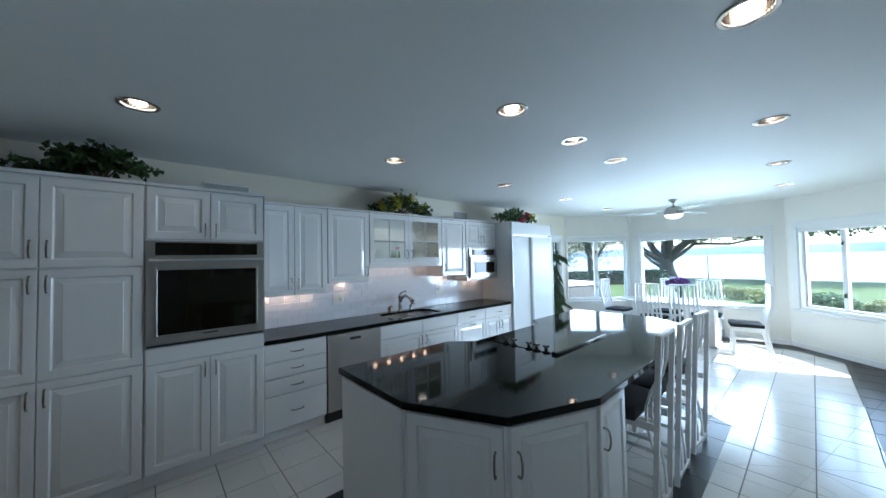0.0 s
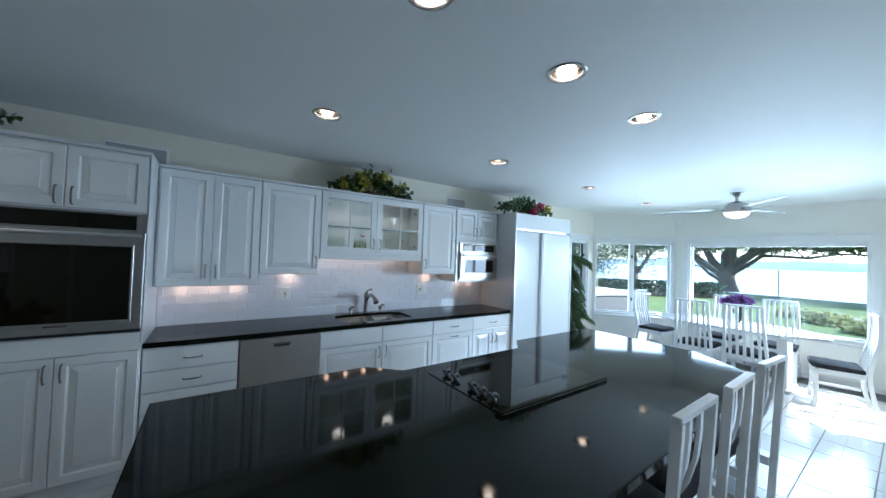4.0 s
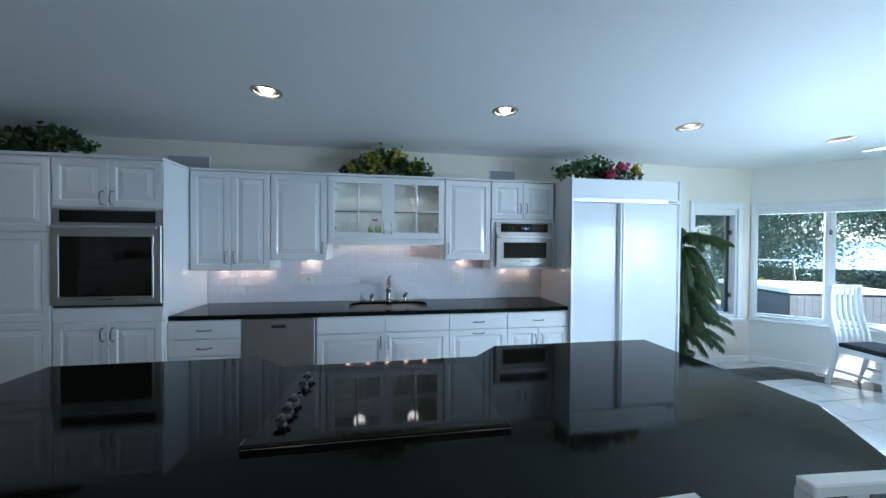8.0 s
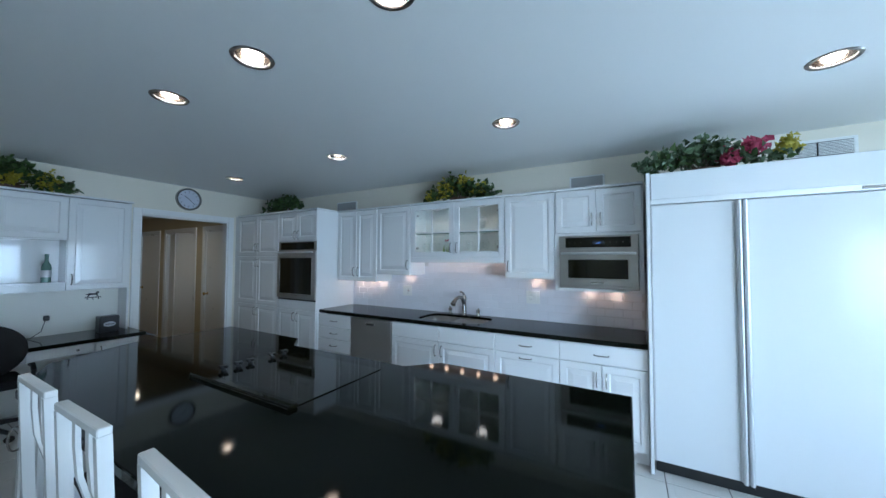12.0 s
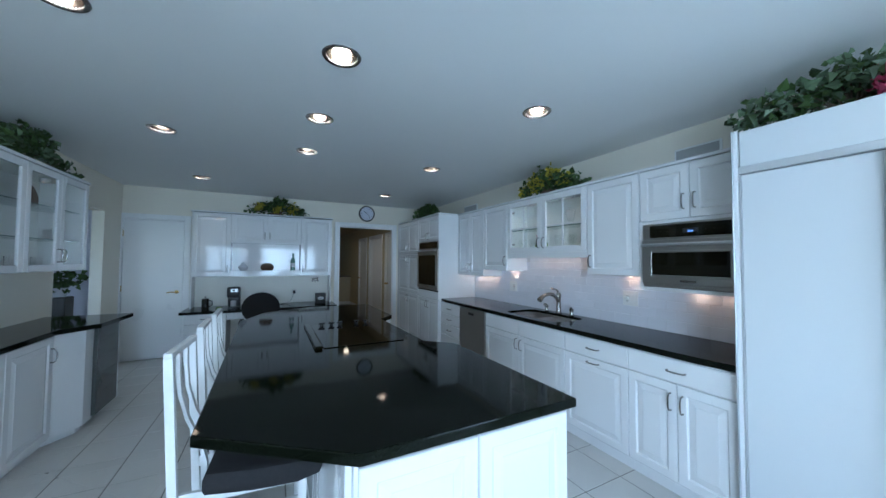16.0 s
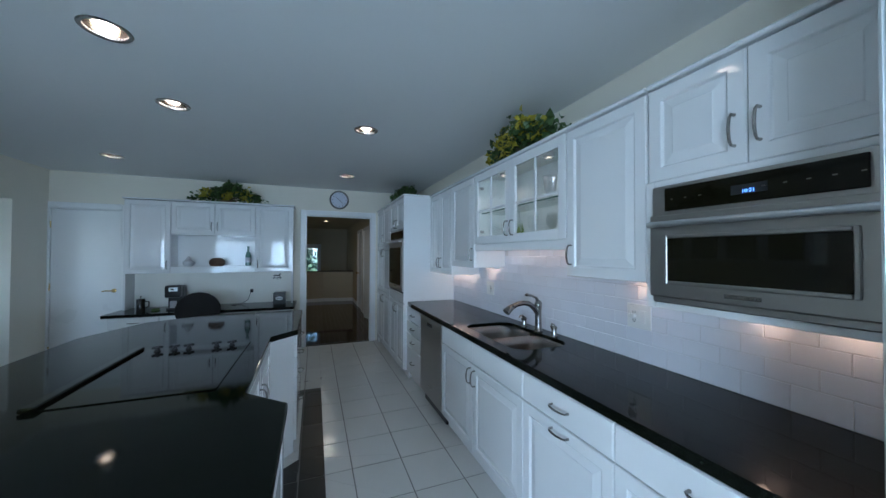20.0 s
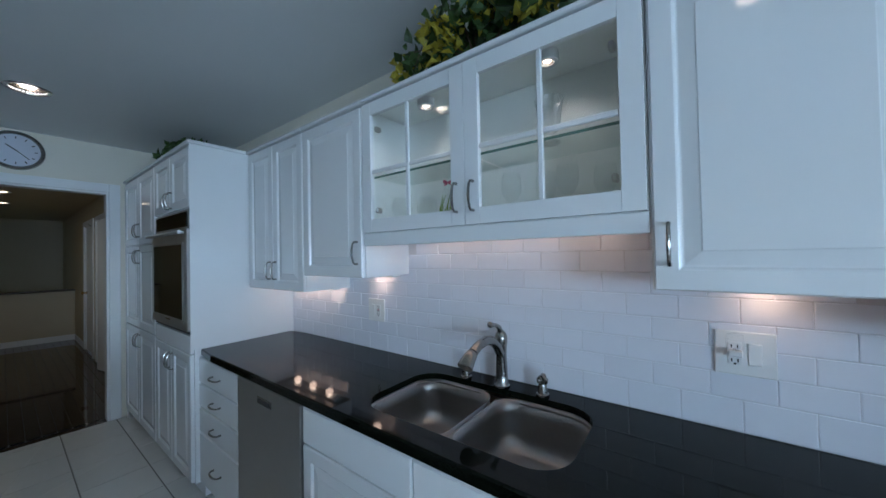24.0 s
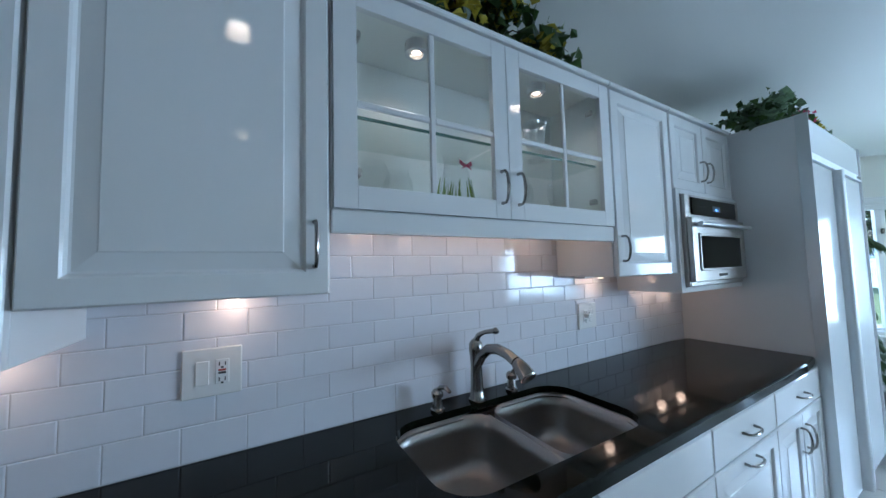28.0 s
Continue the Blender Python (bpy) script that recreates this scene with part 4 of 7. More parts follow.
# glazed unit over the sink
gc = thing("glazed_cabinet", 2.56, 3.65, 1.56, "white cabinet with glazed doors and lit glass shelves", "cabinet", "wall cabinets")
gb = bmesh.new()
for q in ((1.986, 2.004, 1.575, 2.185, YU + 0.001, 3.80), (3.116, 3.134, 1.575, 2.185, YU + 0.001, 3.80), (2.0045, 3.1155, 1.575, 1.593, YU + 0.001, 3.80), (2.0045, 3.1155, 2.167, 2.185, YU + 0.001, 3.80), (2.0045, 3.1155, 1.5935, 2.1665, 3.785, 3.80)):
    box(q[0], q[1], q[4], q[5], q[2], q[3], 0, I4, gb)
part("body", gb, CABIN, gc)
part("divider", box(2.551, 2.571, YU + 0.001, YU + 0.02, 1.5935, 2.1665), CAB, gc)
part("cornice", box(1.986, 3.134, YU - 0.03, 3.80, 2.1855, 2.207, 0.005), CAB, gc)
part("valance", box(1.986, 3.134, YU - 0.012, YU + 0.012, 1.515, 1.5745, 0.003), CAB, gc, "white light valance")
for x0, x1, hx in ((1.990, 2.560, 2.525), (2.562, 3.131, 2.597)):
    w = 0.06
    d = part("glazed_door", box(x0, x0 + w, YU - T, YU, 1.577, 2.178, 0.0012), CAB, gc, "white glazed door with four panes")
    part("stile", box(x1 - w, x1, YU - T, YU, 1.577, 2.178, 0.0012), CAB, d)
    for q in (1.577, 2.178 - w):
        part("rail", box(x0 + w + 0.0003, x1 - w - 0.0003, YU - T, YU, q, q + w, 0.0012), CAB, d)
    xm, zm = (x0 + x1) / 2, 1.855
    part("muntin", box(xm - 0.009, xm + 0.009, YU - T + 0.002, YU - 0.006, 1.577 + w, 2.178 - w, 0.003), CAB, d)
    for p, q in ((x0 + w, xm - 0.009), (xm + 0.009, x1 - w)):
        part("muntin", box(p, q, YU - T + 0.003, YU - 0.007, zm - 0.009, zm + 0.009, 0.003), CAB, d)
        for a, c in ((1.577 + w, zm - 0.009), (zm + 0.009, 2.178 - w)):
            pn = part("pane", box(p - 0.003, q + 0.003, YU - 0.005, YU - 0.002, a - 0.003, c + 0.003), CLEAR, d, "clear glass pane")
            pn.visible_shadow = False
    pull(d, hx, 1.68, I4 @ pose(0, YU, 0), True)
    for hz in (1.68, 2.06):
        hx2 = x0 + 0.075 if x0 < 2.2 else x1 - 0.075
        part("hinge", box(hx2 - 0.013, hx2 + 0.004, YU + 0.002, YU + 0.035, hz - 0.012, hz + 0.012, 0.004), STEEL, d, "nickel cup hinge")
for x0, x1 in ((2.006, 2.549), (2.573, 3.114)):
    s = part("glass_shelf", box(x0, x1, YU + 0.045, 3.78, 1.842, 1.850), SHELFGLASS, gc, "clear glass shelf with green edge")
    part("edge", box(x0, x1, YU + 0.042, YU + 0.0445, 1.8415, 1.8505), GLASSEDGE, s, "green glass edge")


def puck_lamp(x, y, z, name, label, mat, r=0.034, depth=0.022):
    t = thing(name, x, y, z, label, "lamp", "cabinet lamps")
    part("housing", lathe([(0.0, 0.0), (r, 0.0), (r, -depth), (r * 0.62, -depth - 0.001), (r * 0.55, -depth + 0.008), (0.0, -depth + 0.009)], 20, pose(x, y, z)), CAB, t, "white ring", smooth=True)
    part("bulb", lathe([(r * 0.38, 0.0), (0.0, 0.0005)], 16, pose(x, y, z - depth + 0.006), cap=False), mat, t, "glowing warm bulb")
    return t


for x in (2.285, 2.835):
    puck_lamp(x, 3.605, 2.1665, "cabinet_lamp", "small round lamp in the glazed cabinet", PUCK, 0.038, 0.035)
    l = new("cabinet_lamp_light", bpy.data.lights.new("cabinet_lamp_light", "SPOT"))
    l.data.energy, l.data.color, l.data.spot_size, l.data.shadow_soft_size = 0.24, (1, 0.84, 0.68), radians(140), 0.055
    l.matrix_world = pose(x, 3.605, 2.125)


def strip_lamp(x0, x1, y, z, n, power=0.038):
    """Slim white light bar under a cabinet, with n warm bulbs."""
    t = thing("under_cabinet_light", (x0 + x1) / 2, y, z, "slim white light bar with warm bulbs under a cabinet", "lamp", "cabinet lamps")
    part("housing", box(x0, x1, y - 0.03, y + 0.03, z - 0.012, z - 0.0005, 0.003), CAB, t)
    for i in range(n):
        x = x0 + (x1 - x0) * (i + 0.5) / n
        part("bulb", lathe([(0.017, 0.0), (0.014, -0.003), (0.0, -0.004)], 14, pose(x, y, z - 0.0122), cap=False), PUCK, t, "glowing warm bulb")
        l = new("under_cabinet_bulb", bpy.data.lights.new("under_cabinet_bulb", "POINT"))
        l.data.energy, l.data.color, l.data.shadow_soft_size = power, (1, 0.60, 0.38), 0.024
        l.matrix_world = pose(x, y, z - 0.036)


strip_lamp(0.85, 1.42, 3.735, 1.270, 3)
strip_lamp(1.60, 1.95, 3.735, 1.365, 1, 0.052)
strip_lamp(2.06, 3.06, 3.69, 1.574, 5, 0.030)
strip_lamp(3.22, 3.55, 3.735, 1.365, 1, 0.052)
strip_lamp(3.78, 4.22, 3.735, 1.269, 2)

# refrigerator
FY = 3.168
fr = thing("refrigerator", 4.97, 3.45, 0, "white panelled built-in side-by-side refrigerator with steel trim", "refrigerator")
part("side_panel", box(4.347, 4.365, 3.158, 3.828, 0.0, 2.195, 0.001), CAB, fr)
part("body", box(4.368, 5.552, FY + 0.03, 3.826, 0.09, 2.19), CAB, fr)
part("side_panel", box(5.555, 5.575, 3.158, 3.828, 0.0, 2.195, 0.001), CAB, fr)
part("kick_grille", box(4.38, 5.54, FY + 0.06, FY + 0.10, 0.0, 0.088), BLACK, fr)
part("grille_panel", box(4.372, 5.548, FY - 0.002, FY + 0.029, 1.995, 2.188, 0.003), FRIDGE, fr, "white top grille panel")
part("trim", box(4.366, 5.554, FY - 0.010, FY + 0.028, 1.957, 1.9945, 0.002), PALEALU, fr, "pale metal trim strip")
part("badge", box(5.42, 5.53, FY - 0.0125, FY - 0.0102, 1.966, 1.986, 0.0005), CHROME, fr)
for x0, x1 in ((4.376, 4.845), (4.915, 5.544)):
    dr = part("refrigerator_door", box(x0, x1, FY, FY + 0.029, 0.10, 1.950, 0.003), FRIDGE, fr, "white glass-smooth door panel")
    for a, b2 in ((x0 - 0.006, x0 - 0.0005), (x1 + 0.0005, x1 + 0.006)):
        part("door_trim", box(a, b2, FY - 0.004, FY + 0.029, 0.10, 1.950), PALEALU, dr)
for x0, x1 in ((4.8515, 4.878), (4.8825, 4.909)):
    hw = (x1 - x0) / 2
    arc = [(x0 + hw - hw * math.cos(radians(a)), FY - 0.018 - 0.022 * math.sin(radians(a))) for a in range(0, 181, 18)]
    part("handle", prism([(x0, FY + 0.029)] + arc + [(x1, FY + 0.029)], 0.10, 1.950, 0.0), PALEALU, fr, "full-height rounded satin edge handle", smooth=True)
part("corner_trim", box(4.3405, 4.3465, 3.146, 3.198, 0.0, 2.195, 0.001), SATIN, fr)

# outlets on the splashback


REDBUTTON = material("red_plastic", (0.45, 0.06, 0.05), 0.4, vary=0.05)


def outlet(x, z, label, parts):
    t = thing("wall_outlet", x, 3.7980, z, label, "outlet", "outlets")
    w = 0.14
    pl = part("plate", box(x - w / 2, x + w / 2, 3.7880, 3.7955, z - 0.066, z + 0.066, 0.003), TRIM, t)
    for i, k in enumerate(parts):
        px = x + (i - 0.5) * 0.046
        if k == "switch":
            part("rocker", box(px - 0.016, px + 0.016, 3.7840, 3.7875, z - 0.033, z + 0.033, 0.002), TRIM, t)
        else:
            part("socket", box(px - 0.016, px + 0.016, 3.7845, 3.7875, z - 0.033, z + 0.033, 0.001), TRIM, t)
            for s in (-1, 1):
                part("slot", box(px - 0.0085, px - 0.0055, 3.7832, 3.7843, z + s * 0.021 - 0.005, z + s * 0.021 + 0.005), BLACK, t)
                part("slot", box(px + 0.0055, px + 0.0085, 3.7832, 3.7843, z + s * 0.021 - 0.005, z + s * 0.021 + 0.005), BLACK, t)
                part("slot", box(px - 0.003, px + 0.003, 3.7832, 3.7843, z + s * 0.021 - 0.0125, z + s * 0.021 - 0.0075), BLACK, t)
            part("test_button", box(px - 0.009, px + 0.009, 3.7828, 3.7843, z + 0.001, z + 0.0065, 0.0006), REDBUTTON, t, "red test button")
            part("reset_button", box(px - 0.009, px + 0.009, 3.7828, 3.7843, z - 0.0065, z - 0.001, 0.0006), BLACK, t, "black reset button")
    return t


outlet(1.725, 1.150, "white double plate with switch and socket", ("switch", "socket"))
outlet(3.340, 1.155, "white double plate with socket and switch", ("socket", "switch"))
nl = thing("night_light", 3.317, 3.77, 1.185, "clear plug-in night light in the socket", "night light")
part("shade", lathe([(0.0, 0.0), (0.018, 0.0), (0.022, 0.02), (0.019, 0.05), (0.0, 0.056)], 14, pose(3.317, 3.768, 1.165)), CLEAR, nl, smooth=True)
part("base", box(3.300, 3.334, 3.755, 3.7830, 1.150, 1.168, 0.003), TRIM, nl)


# ---- the island ----
ISL = [(0.945, 2.045), (0.945, 1.325), (1.18, 0.87), (1.665, 0.68), (3.88, 0.71), (4.225, 1.17), (4.225, 2.065), (3.21, 2.065), (3.05, 1.90), (2.07, 1.885), (1.90, 2.045)]
BODY = [(0.97, 2.02), (0.97, 1.33), (1.20, 0.895), (1.67, 0.71), (2.02, 0.715), (2.02, 1.16), (4.195, 1.16), (4.195, 2.035), (3.225, 2.035), (3.065, 1.875), (2.055, 1.86), (1.89, 2.02)]
il = thing("kitchen_island", 2.5, 1.5, 0, "white kitchen island with raised-panel doors", "island")
part("body", prism(BODY, 0.0, 0.874), CAB, il)


def isl_frame(a, b):
    """Front frame from its left end a to its right end b, as seen from outside."""
    M, L = along(a, b)
    return M, L


def facet(i, j, doors):
    M, L = isl_frame(BODY[i], BODY[j])
    for u0, u1, z0, z1, h, k in doors:
        u1 = L - u1 if u1 <= 0.2 else u1
        if k == "d":
            door(il, u0, u1, z0, z1, M, h and (u0 + 0.035 if h == "l" else u1 - 0.035, 0.70))
        elif k == "n":
            door(il, u0, u1, z0, z1, M, h and (u0 + 0.03 if h == "l" else u1 - 0.03, 0.70), NARROW)
        elif k == "s":
            part("panel", rings_panel(u0, u1, z0, z1, SLAB, M), CAB, il)
        else:
            drawer(il, u0, u1, z0, z1, M)


facet(0, 1, [(0.01, 0.01, 0.08, 0.865, None, "s")])
facet(1, 2, [(0.01, 0.01, 0.08, 0.865, "r", "d")])
facet(2, 3, [(0.01, 0.01, 0.08, 0.865, "l", "d")])
facet(3, 4, [(0.01, 0.01, 0.08, 0.865, "l", "n")])
facet(6, 7, [(0.01, 0.43, 0.08, 0.865, None, "d"), (0.435, 0.01, 0.08, 0.865, None, "d")])
facet(7, 8, [(0.01, 0.48, 0.08, 0.865, "r", "d"), (0.485, 0.01, 0.08, 0.865, "l", "d")])
facet(9, 10, [(0.02, 0.5, 0.08, 0.865, "r", "d"), (0.505, 0.02, 0.08, 0.865, "l", "d")])
facet(11, 0, [(0.01, 0.01, 0.70, 0.865, None, "w"), (0.01, 0.01, 0.55, 0.697, None, "w"), (0.01, 0.01, 0.37, 0.547, None, "w"), (0.01, 0.01, 0.08, 0.367, None, "w")])
facet(5, 6, [(0.03, 0.72, 0.08, 0.865, None, "d"), (0.725, 1.44, 0.08, 0.865, None, "d"), (1.445, 0.03, 0.08, 0.865, None, "d")])
it = thing("island_worktop", 2.5, 1.4, 0.875, "polished black granite island top with angled corners", "worktop")
part("slab", prism(ISL, 0.875, 0.914, 0.005), GRANITE, it)

# cooktop
ck = thing("cooktop", 2.56, 1.5, 0.9145, "black glass cooktop with downdraft trim and side knobs", "cooktop")
part("glass", box(2.165, 2.975, 1.235, 1.775, 0.9145, 0.9185, 0.0015), BLACKGLASS, ck)
b = box(2.155, 2.985, 1.182, 1.228, 0.9145, 0.934, 0.006, seg=2)
tr = part("front_trim", b, BLACKGLASS, ck, "raised black front trim")
part("trim_strip", box(2.160, 2.980, 1.1795, 1.1815, 0.9185, 0.9235, 0.0006), CHROME, tr, "bright metal strip")
for y in (1.315, 1.395, 1.465, 1.605, 1.685):
    k = part("knob", lathe([(0.0, 0.0), (0.016, 0.0), (0.014, 0.006), (0.011, 0.010), (0.011, 0.017), (0.0, 0.018)], 18, pose(2.235, y, 0.9187)), BLACK, ck, "black cross-shaped knob", smooth=True)
    arms = bmesh.new()
    for turn in (25, 115):
        box(-0.027, 0.027, -0.0085, 0.0085, 0.0, 0.014, 0.005, pose(2.235, y, 0.9340, 0, 0, turn), arms, 2)
    part("grip", arms, BLACK, k, smooth=True)

# ---- lamps in the ceiling ----
REFLECTOR = material("spun_metal_reflector", (0.44, 0.40, 0.37), 0.16, 1.0, vary=0.06, scale=20)


def downlight(x, y, z=H):
    t = thing("downlight", x, y, z, "round recessed ceiling lamp with a metal ring, lit", "lamp", "ceiling downlights")
    part("ring", lathe([(0.078, 0.004), (0.080, -0.004), (0.095, -0.005), (0.100, 0.0), (0.100, 0.002)], 32, pose(x, y, z), cap=False), CHROME, t, "satin metal trim ring", smooth=True)
    part("reflector", lathe([(0.079, 0.001), (0.077, 0.02), (0.071, 0.080), (0.060, 0.098), (0.0, 0.099)], 32, pose(x, y, z), cap=False), REFLECTOR, t, "bright metal reflector", smooth=True)
    part("bulb", lathe([(0.0, 0.036), (0.022, 0.037), (0.036, 0.042), (0.041, 0.052), (0.036, 0.076), (0.025, 0.095), (0.0, 0.0955)], 20, pose(x, y, z)), BULB, t, "glowing reflector bulb", smooth=True)
    return t


first = downlight(0, 0, 0)
for x, y in LAMP_SPOTS[1:]:
    copy_thing(first, pose(x, y, H))
first.matrix_basis = pose(*LAMP_SPOTS[0], H)
for x, y in ((-2.4, 2.45), (-3.9, 2.45), (-5.2, 2.45)):
    t = thing("hall_downlight", x, y, 2.4, "round hall ceiling lamp, lit", "lamp", "hall lamps")
    part("ring", lathe([(0.06, 0.0), (0.085, -0.008), (0.095, -0.001)], 24, pose(x, y, 2.4), cap=False), TRIM, t, smooth=True)
    part("bulb", lathe([(0.06, -0.003), (0.0, -0.005)], 20, pose(x, y, 2.4), cap=False), PUCK, t, "glowing bulb")
    l = new("hall_lamp_light", bpy.data.lights.new("hall_lamp_light", "SPOT"))
    l.data.energy, l.data.color, l.data.spot_size, l.data.spot_blend, l.data.shadow_soft_size = (3.0 if x > -3 else 1.0), (1, 0.79, 0.53), radians(165), 0.8, 0.05
    l.matrix_world = pose(x, y, 2.385)

# ceiling fan
FX, FYY = 6.70, 1.52
fan = thing("ceiling_fan", FX, FYY, H, "white and nickel ceiling fan with a glowing bowl lamp", "fan")
part("canopy", lathe([(0.0, 0.0), (0.07, 0.0), (0.065, -0.02), (0.025, -0.055), (0.0, -0.056)], 24, pose(FX, FYY, H)), CHROME, fan, smooth=True)
part("rod", tube([(FX, FYY, H - 0.05), (FX, FYY, H - 0.13)], 0.016, 12), CHROME, fan, smooth=True)
part("motor_housing", lathe([(0.0, -0.115), (0.05, -0.118), (0.10, -0.135), (0.135, -0.175), (0.148, -0.225), (0.148, -0.255), (0.13, -0.262), (0.0, -0.263)], 32, pose(FX, FYY, H)), CHROME, fan, "domed nickel motor housing", smooth=True)
part("bowl", lathe([(0.128, -0.264), (0.12, -0.29), (0.09, -0.315), (0.045, -0.33), (0.0, -0.334)], 28, pose(FX, FYY, H), cap=False), FANGLOW, fan, "lit opal glass bowl", smooth=True)
for k in range(3):
    a = 100 + 120 * k
    M = pose(FX, FYY, H - 0.205, 0, 0, a)
    bl = part("blade", prism([(0.20, -0.035), (0.40, -0.048), (0.80, -0.040), (0.86, -0.025), (0.86, 0.025), (0.80, 0.038), (0.40, 0.040), (0.20, 0.032)], -0.004, 0.004, 0.002, M @ pose(0, 0, 0, 3, 0, 0)), CERAMIC, fan, "pale grey fan blade")
    part("bracket", box(0.12, 0.26, -0.022, 0.022, -0.014, -0.005, 0.003, M), CHROME, bl)
se = thing("motion_sensor", 8.24, 2.72, 2.40, "small white alarm sensor in the bay corner", "sensor")
part("body", box(-0.03, 0.03, -0.02, 0.025, -0.055, 0.055, 0.012, pose(8.278, 2.76, 2.40, 0, 0, -67), seg=2), TRIM, se)


# ---- chairs ----
def chair(name, label, cat, group, seat_z, top_z, w, slats, taper):
    """Slatted high-back chair at the origin, facing +y."""
    t = thing(name, 0, 0, 0, label, cat, group)
    d, y0 = 0.40, -0.20
    sp = [(y0 - 0.060, 0.0), (y0 - 0.025, seat_z * 0.35), (y0 + 0.005, seat_z * 0.75), (y0 + 0.010, seat_z), (y0 - 0.002, seat_z + 0.10), (y0 - 0.030, seat_z + 0.22), (y0 - 0.058, seat_z + 0.34), (y0 - 0.068, top_z - 0.12), (y0 - 0.062, top_z)]
    wt0 = w - taper

    def half(z):
        """Half the width of the back at a height: narrower to the top."""
        return (w - taper * min(1.0, max(0.0, (z - seat_z) / (top_z - seat_z)))) / 2

    for s in (-1, 1):
        part("back_post", bar([(s * (half(z) - 0.014), y, z) for y, z in sp], 0.028, 0.036), CHAIRPAINT, t)
    part("top_rail", box(-wt0 / 2, wt0 / 2, y0 - 0.080, y0 - 0.044, top_z - 0.001, top_z + 0.026, 0.005), CHAIRPAINT, t)
    low = seat_z - 0.03
    for i in range(slats):
        f = 2 * (i + 1) / (slats + 1) - 1
        pts = [(f * half(z), y, z) for y, z in sp if z >= seat_z - 0.01]
        part("slat", bar([(f * half(low), y0 + 0.008, low)] + pts[1:], 0.030, 0.013), CHAIRPAINT, t)
    for s in (-1, 1):
        part("front_leg", bar([(s * (w / 2 - 0.006), y0 + d + 0.012, 0.0), (s * (w / 2 - 0.008), y0 + d - 0.004, seat_z * 0.5), (s * (w / 2 - 0.008), y0 + d, seat_z - 0.03)], 0.032, 0.036), CHAIRPAINT, t)
        part("side_stretcher", box(s * (w / 2 - 0.016) - 0.009, s * (w / 2 - 0.016) + 0.009, y0 + 0.005, y0 + d - 0.02, seat_z * 0.36, seat_z * 0.36 + 0.03, 0.003), CHAIRPAINT, t)
        part("side_rail", box(s * (w / 2 - 0.014) - 0.010, s * (w / 2 - 0.014) + 0.010, y0 + 0.029, y0 + d - 0.019, seat_z - 0.07, seat_z - 0.012, 0.003), CHAIRPAINT, t)
    part("front_rail", box(-w / 2 + 0.026, w / 2 - 0.026, y0 + d - 0.012, y0 + d + 0.008, seat_z - 0.07, seat_z - 0.012, 0.003), CHAIRPAINT, t)
    part("back_rail", box(-w / 2 + 0.030, w / 2 - 0.030, y0 + 0.012, y0 + 0.03, seat_z - 0.07, seat_z - 0.031, 0.003), CHAIRPAINT, t)
    part("foot_rail", box(-w / 2 + 0.026, w / 2 - 0.026, y0 + d - 0.012, y0 + d + 0.010, seat_z * 0.30, seat_z * 0.30 + 0.032, 0.004), CHAIRPAINT, t)
    b = prism([(-w / 2 + 0.008, y0 + 0.035), (w / 2 - 0.008, y0 + 0.035), (w / 2 + 0.006, y0 + d), (w / 2 - 0.03, y0 + d + 0.035), (0, y0 + d + 0.045), (-w / 2 + 0.03, y0 + d + 0.035), (-w / 2 - 0.006, y0 + d)], seat_z - 0.011, seat_z + 0.042, 0.016)
    part("seat", b, SEATFAB, t, "dark patterned upholstered seat", smooth=True)
    return t


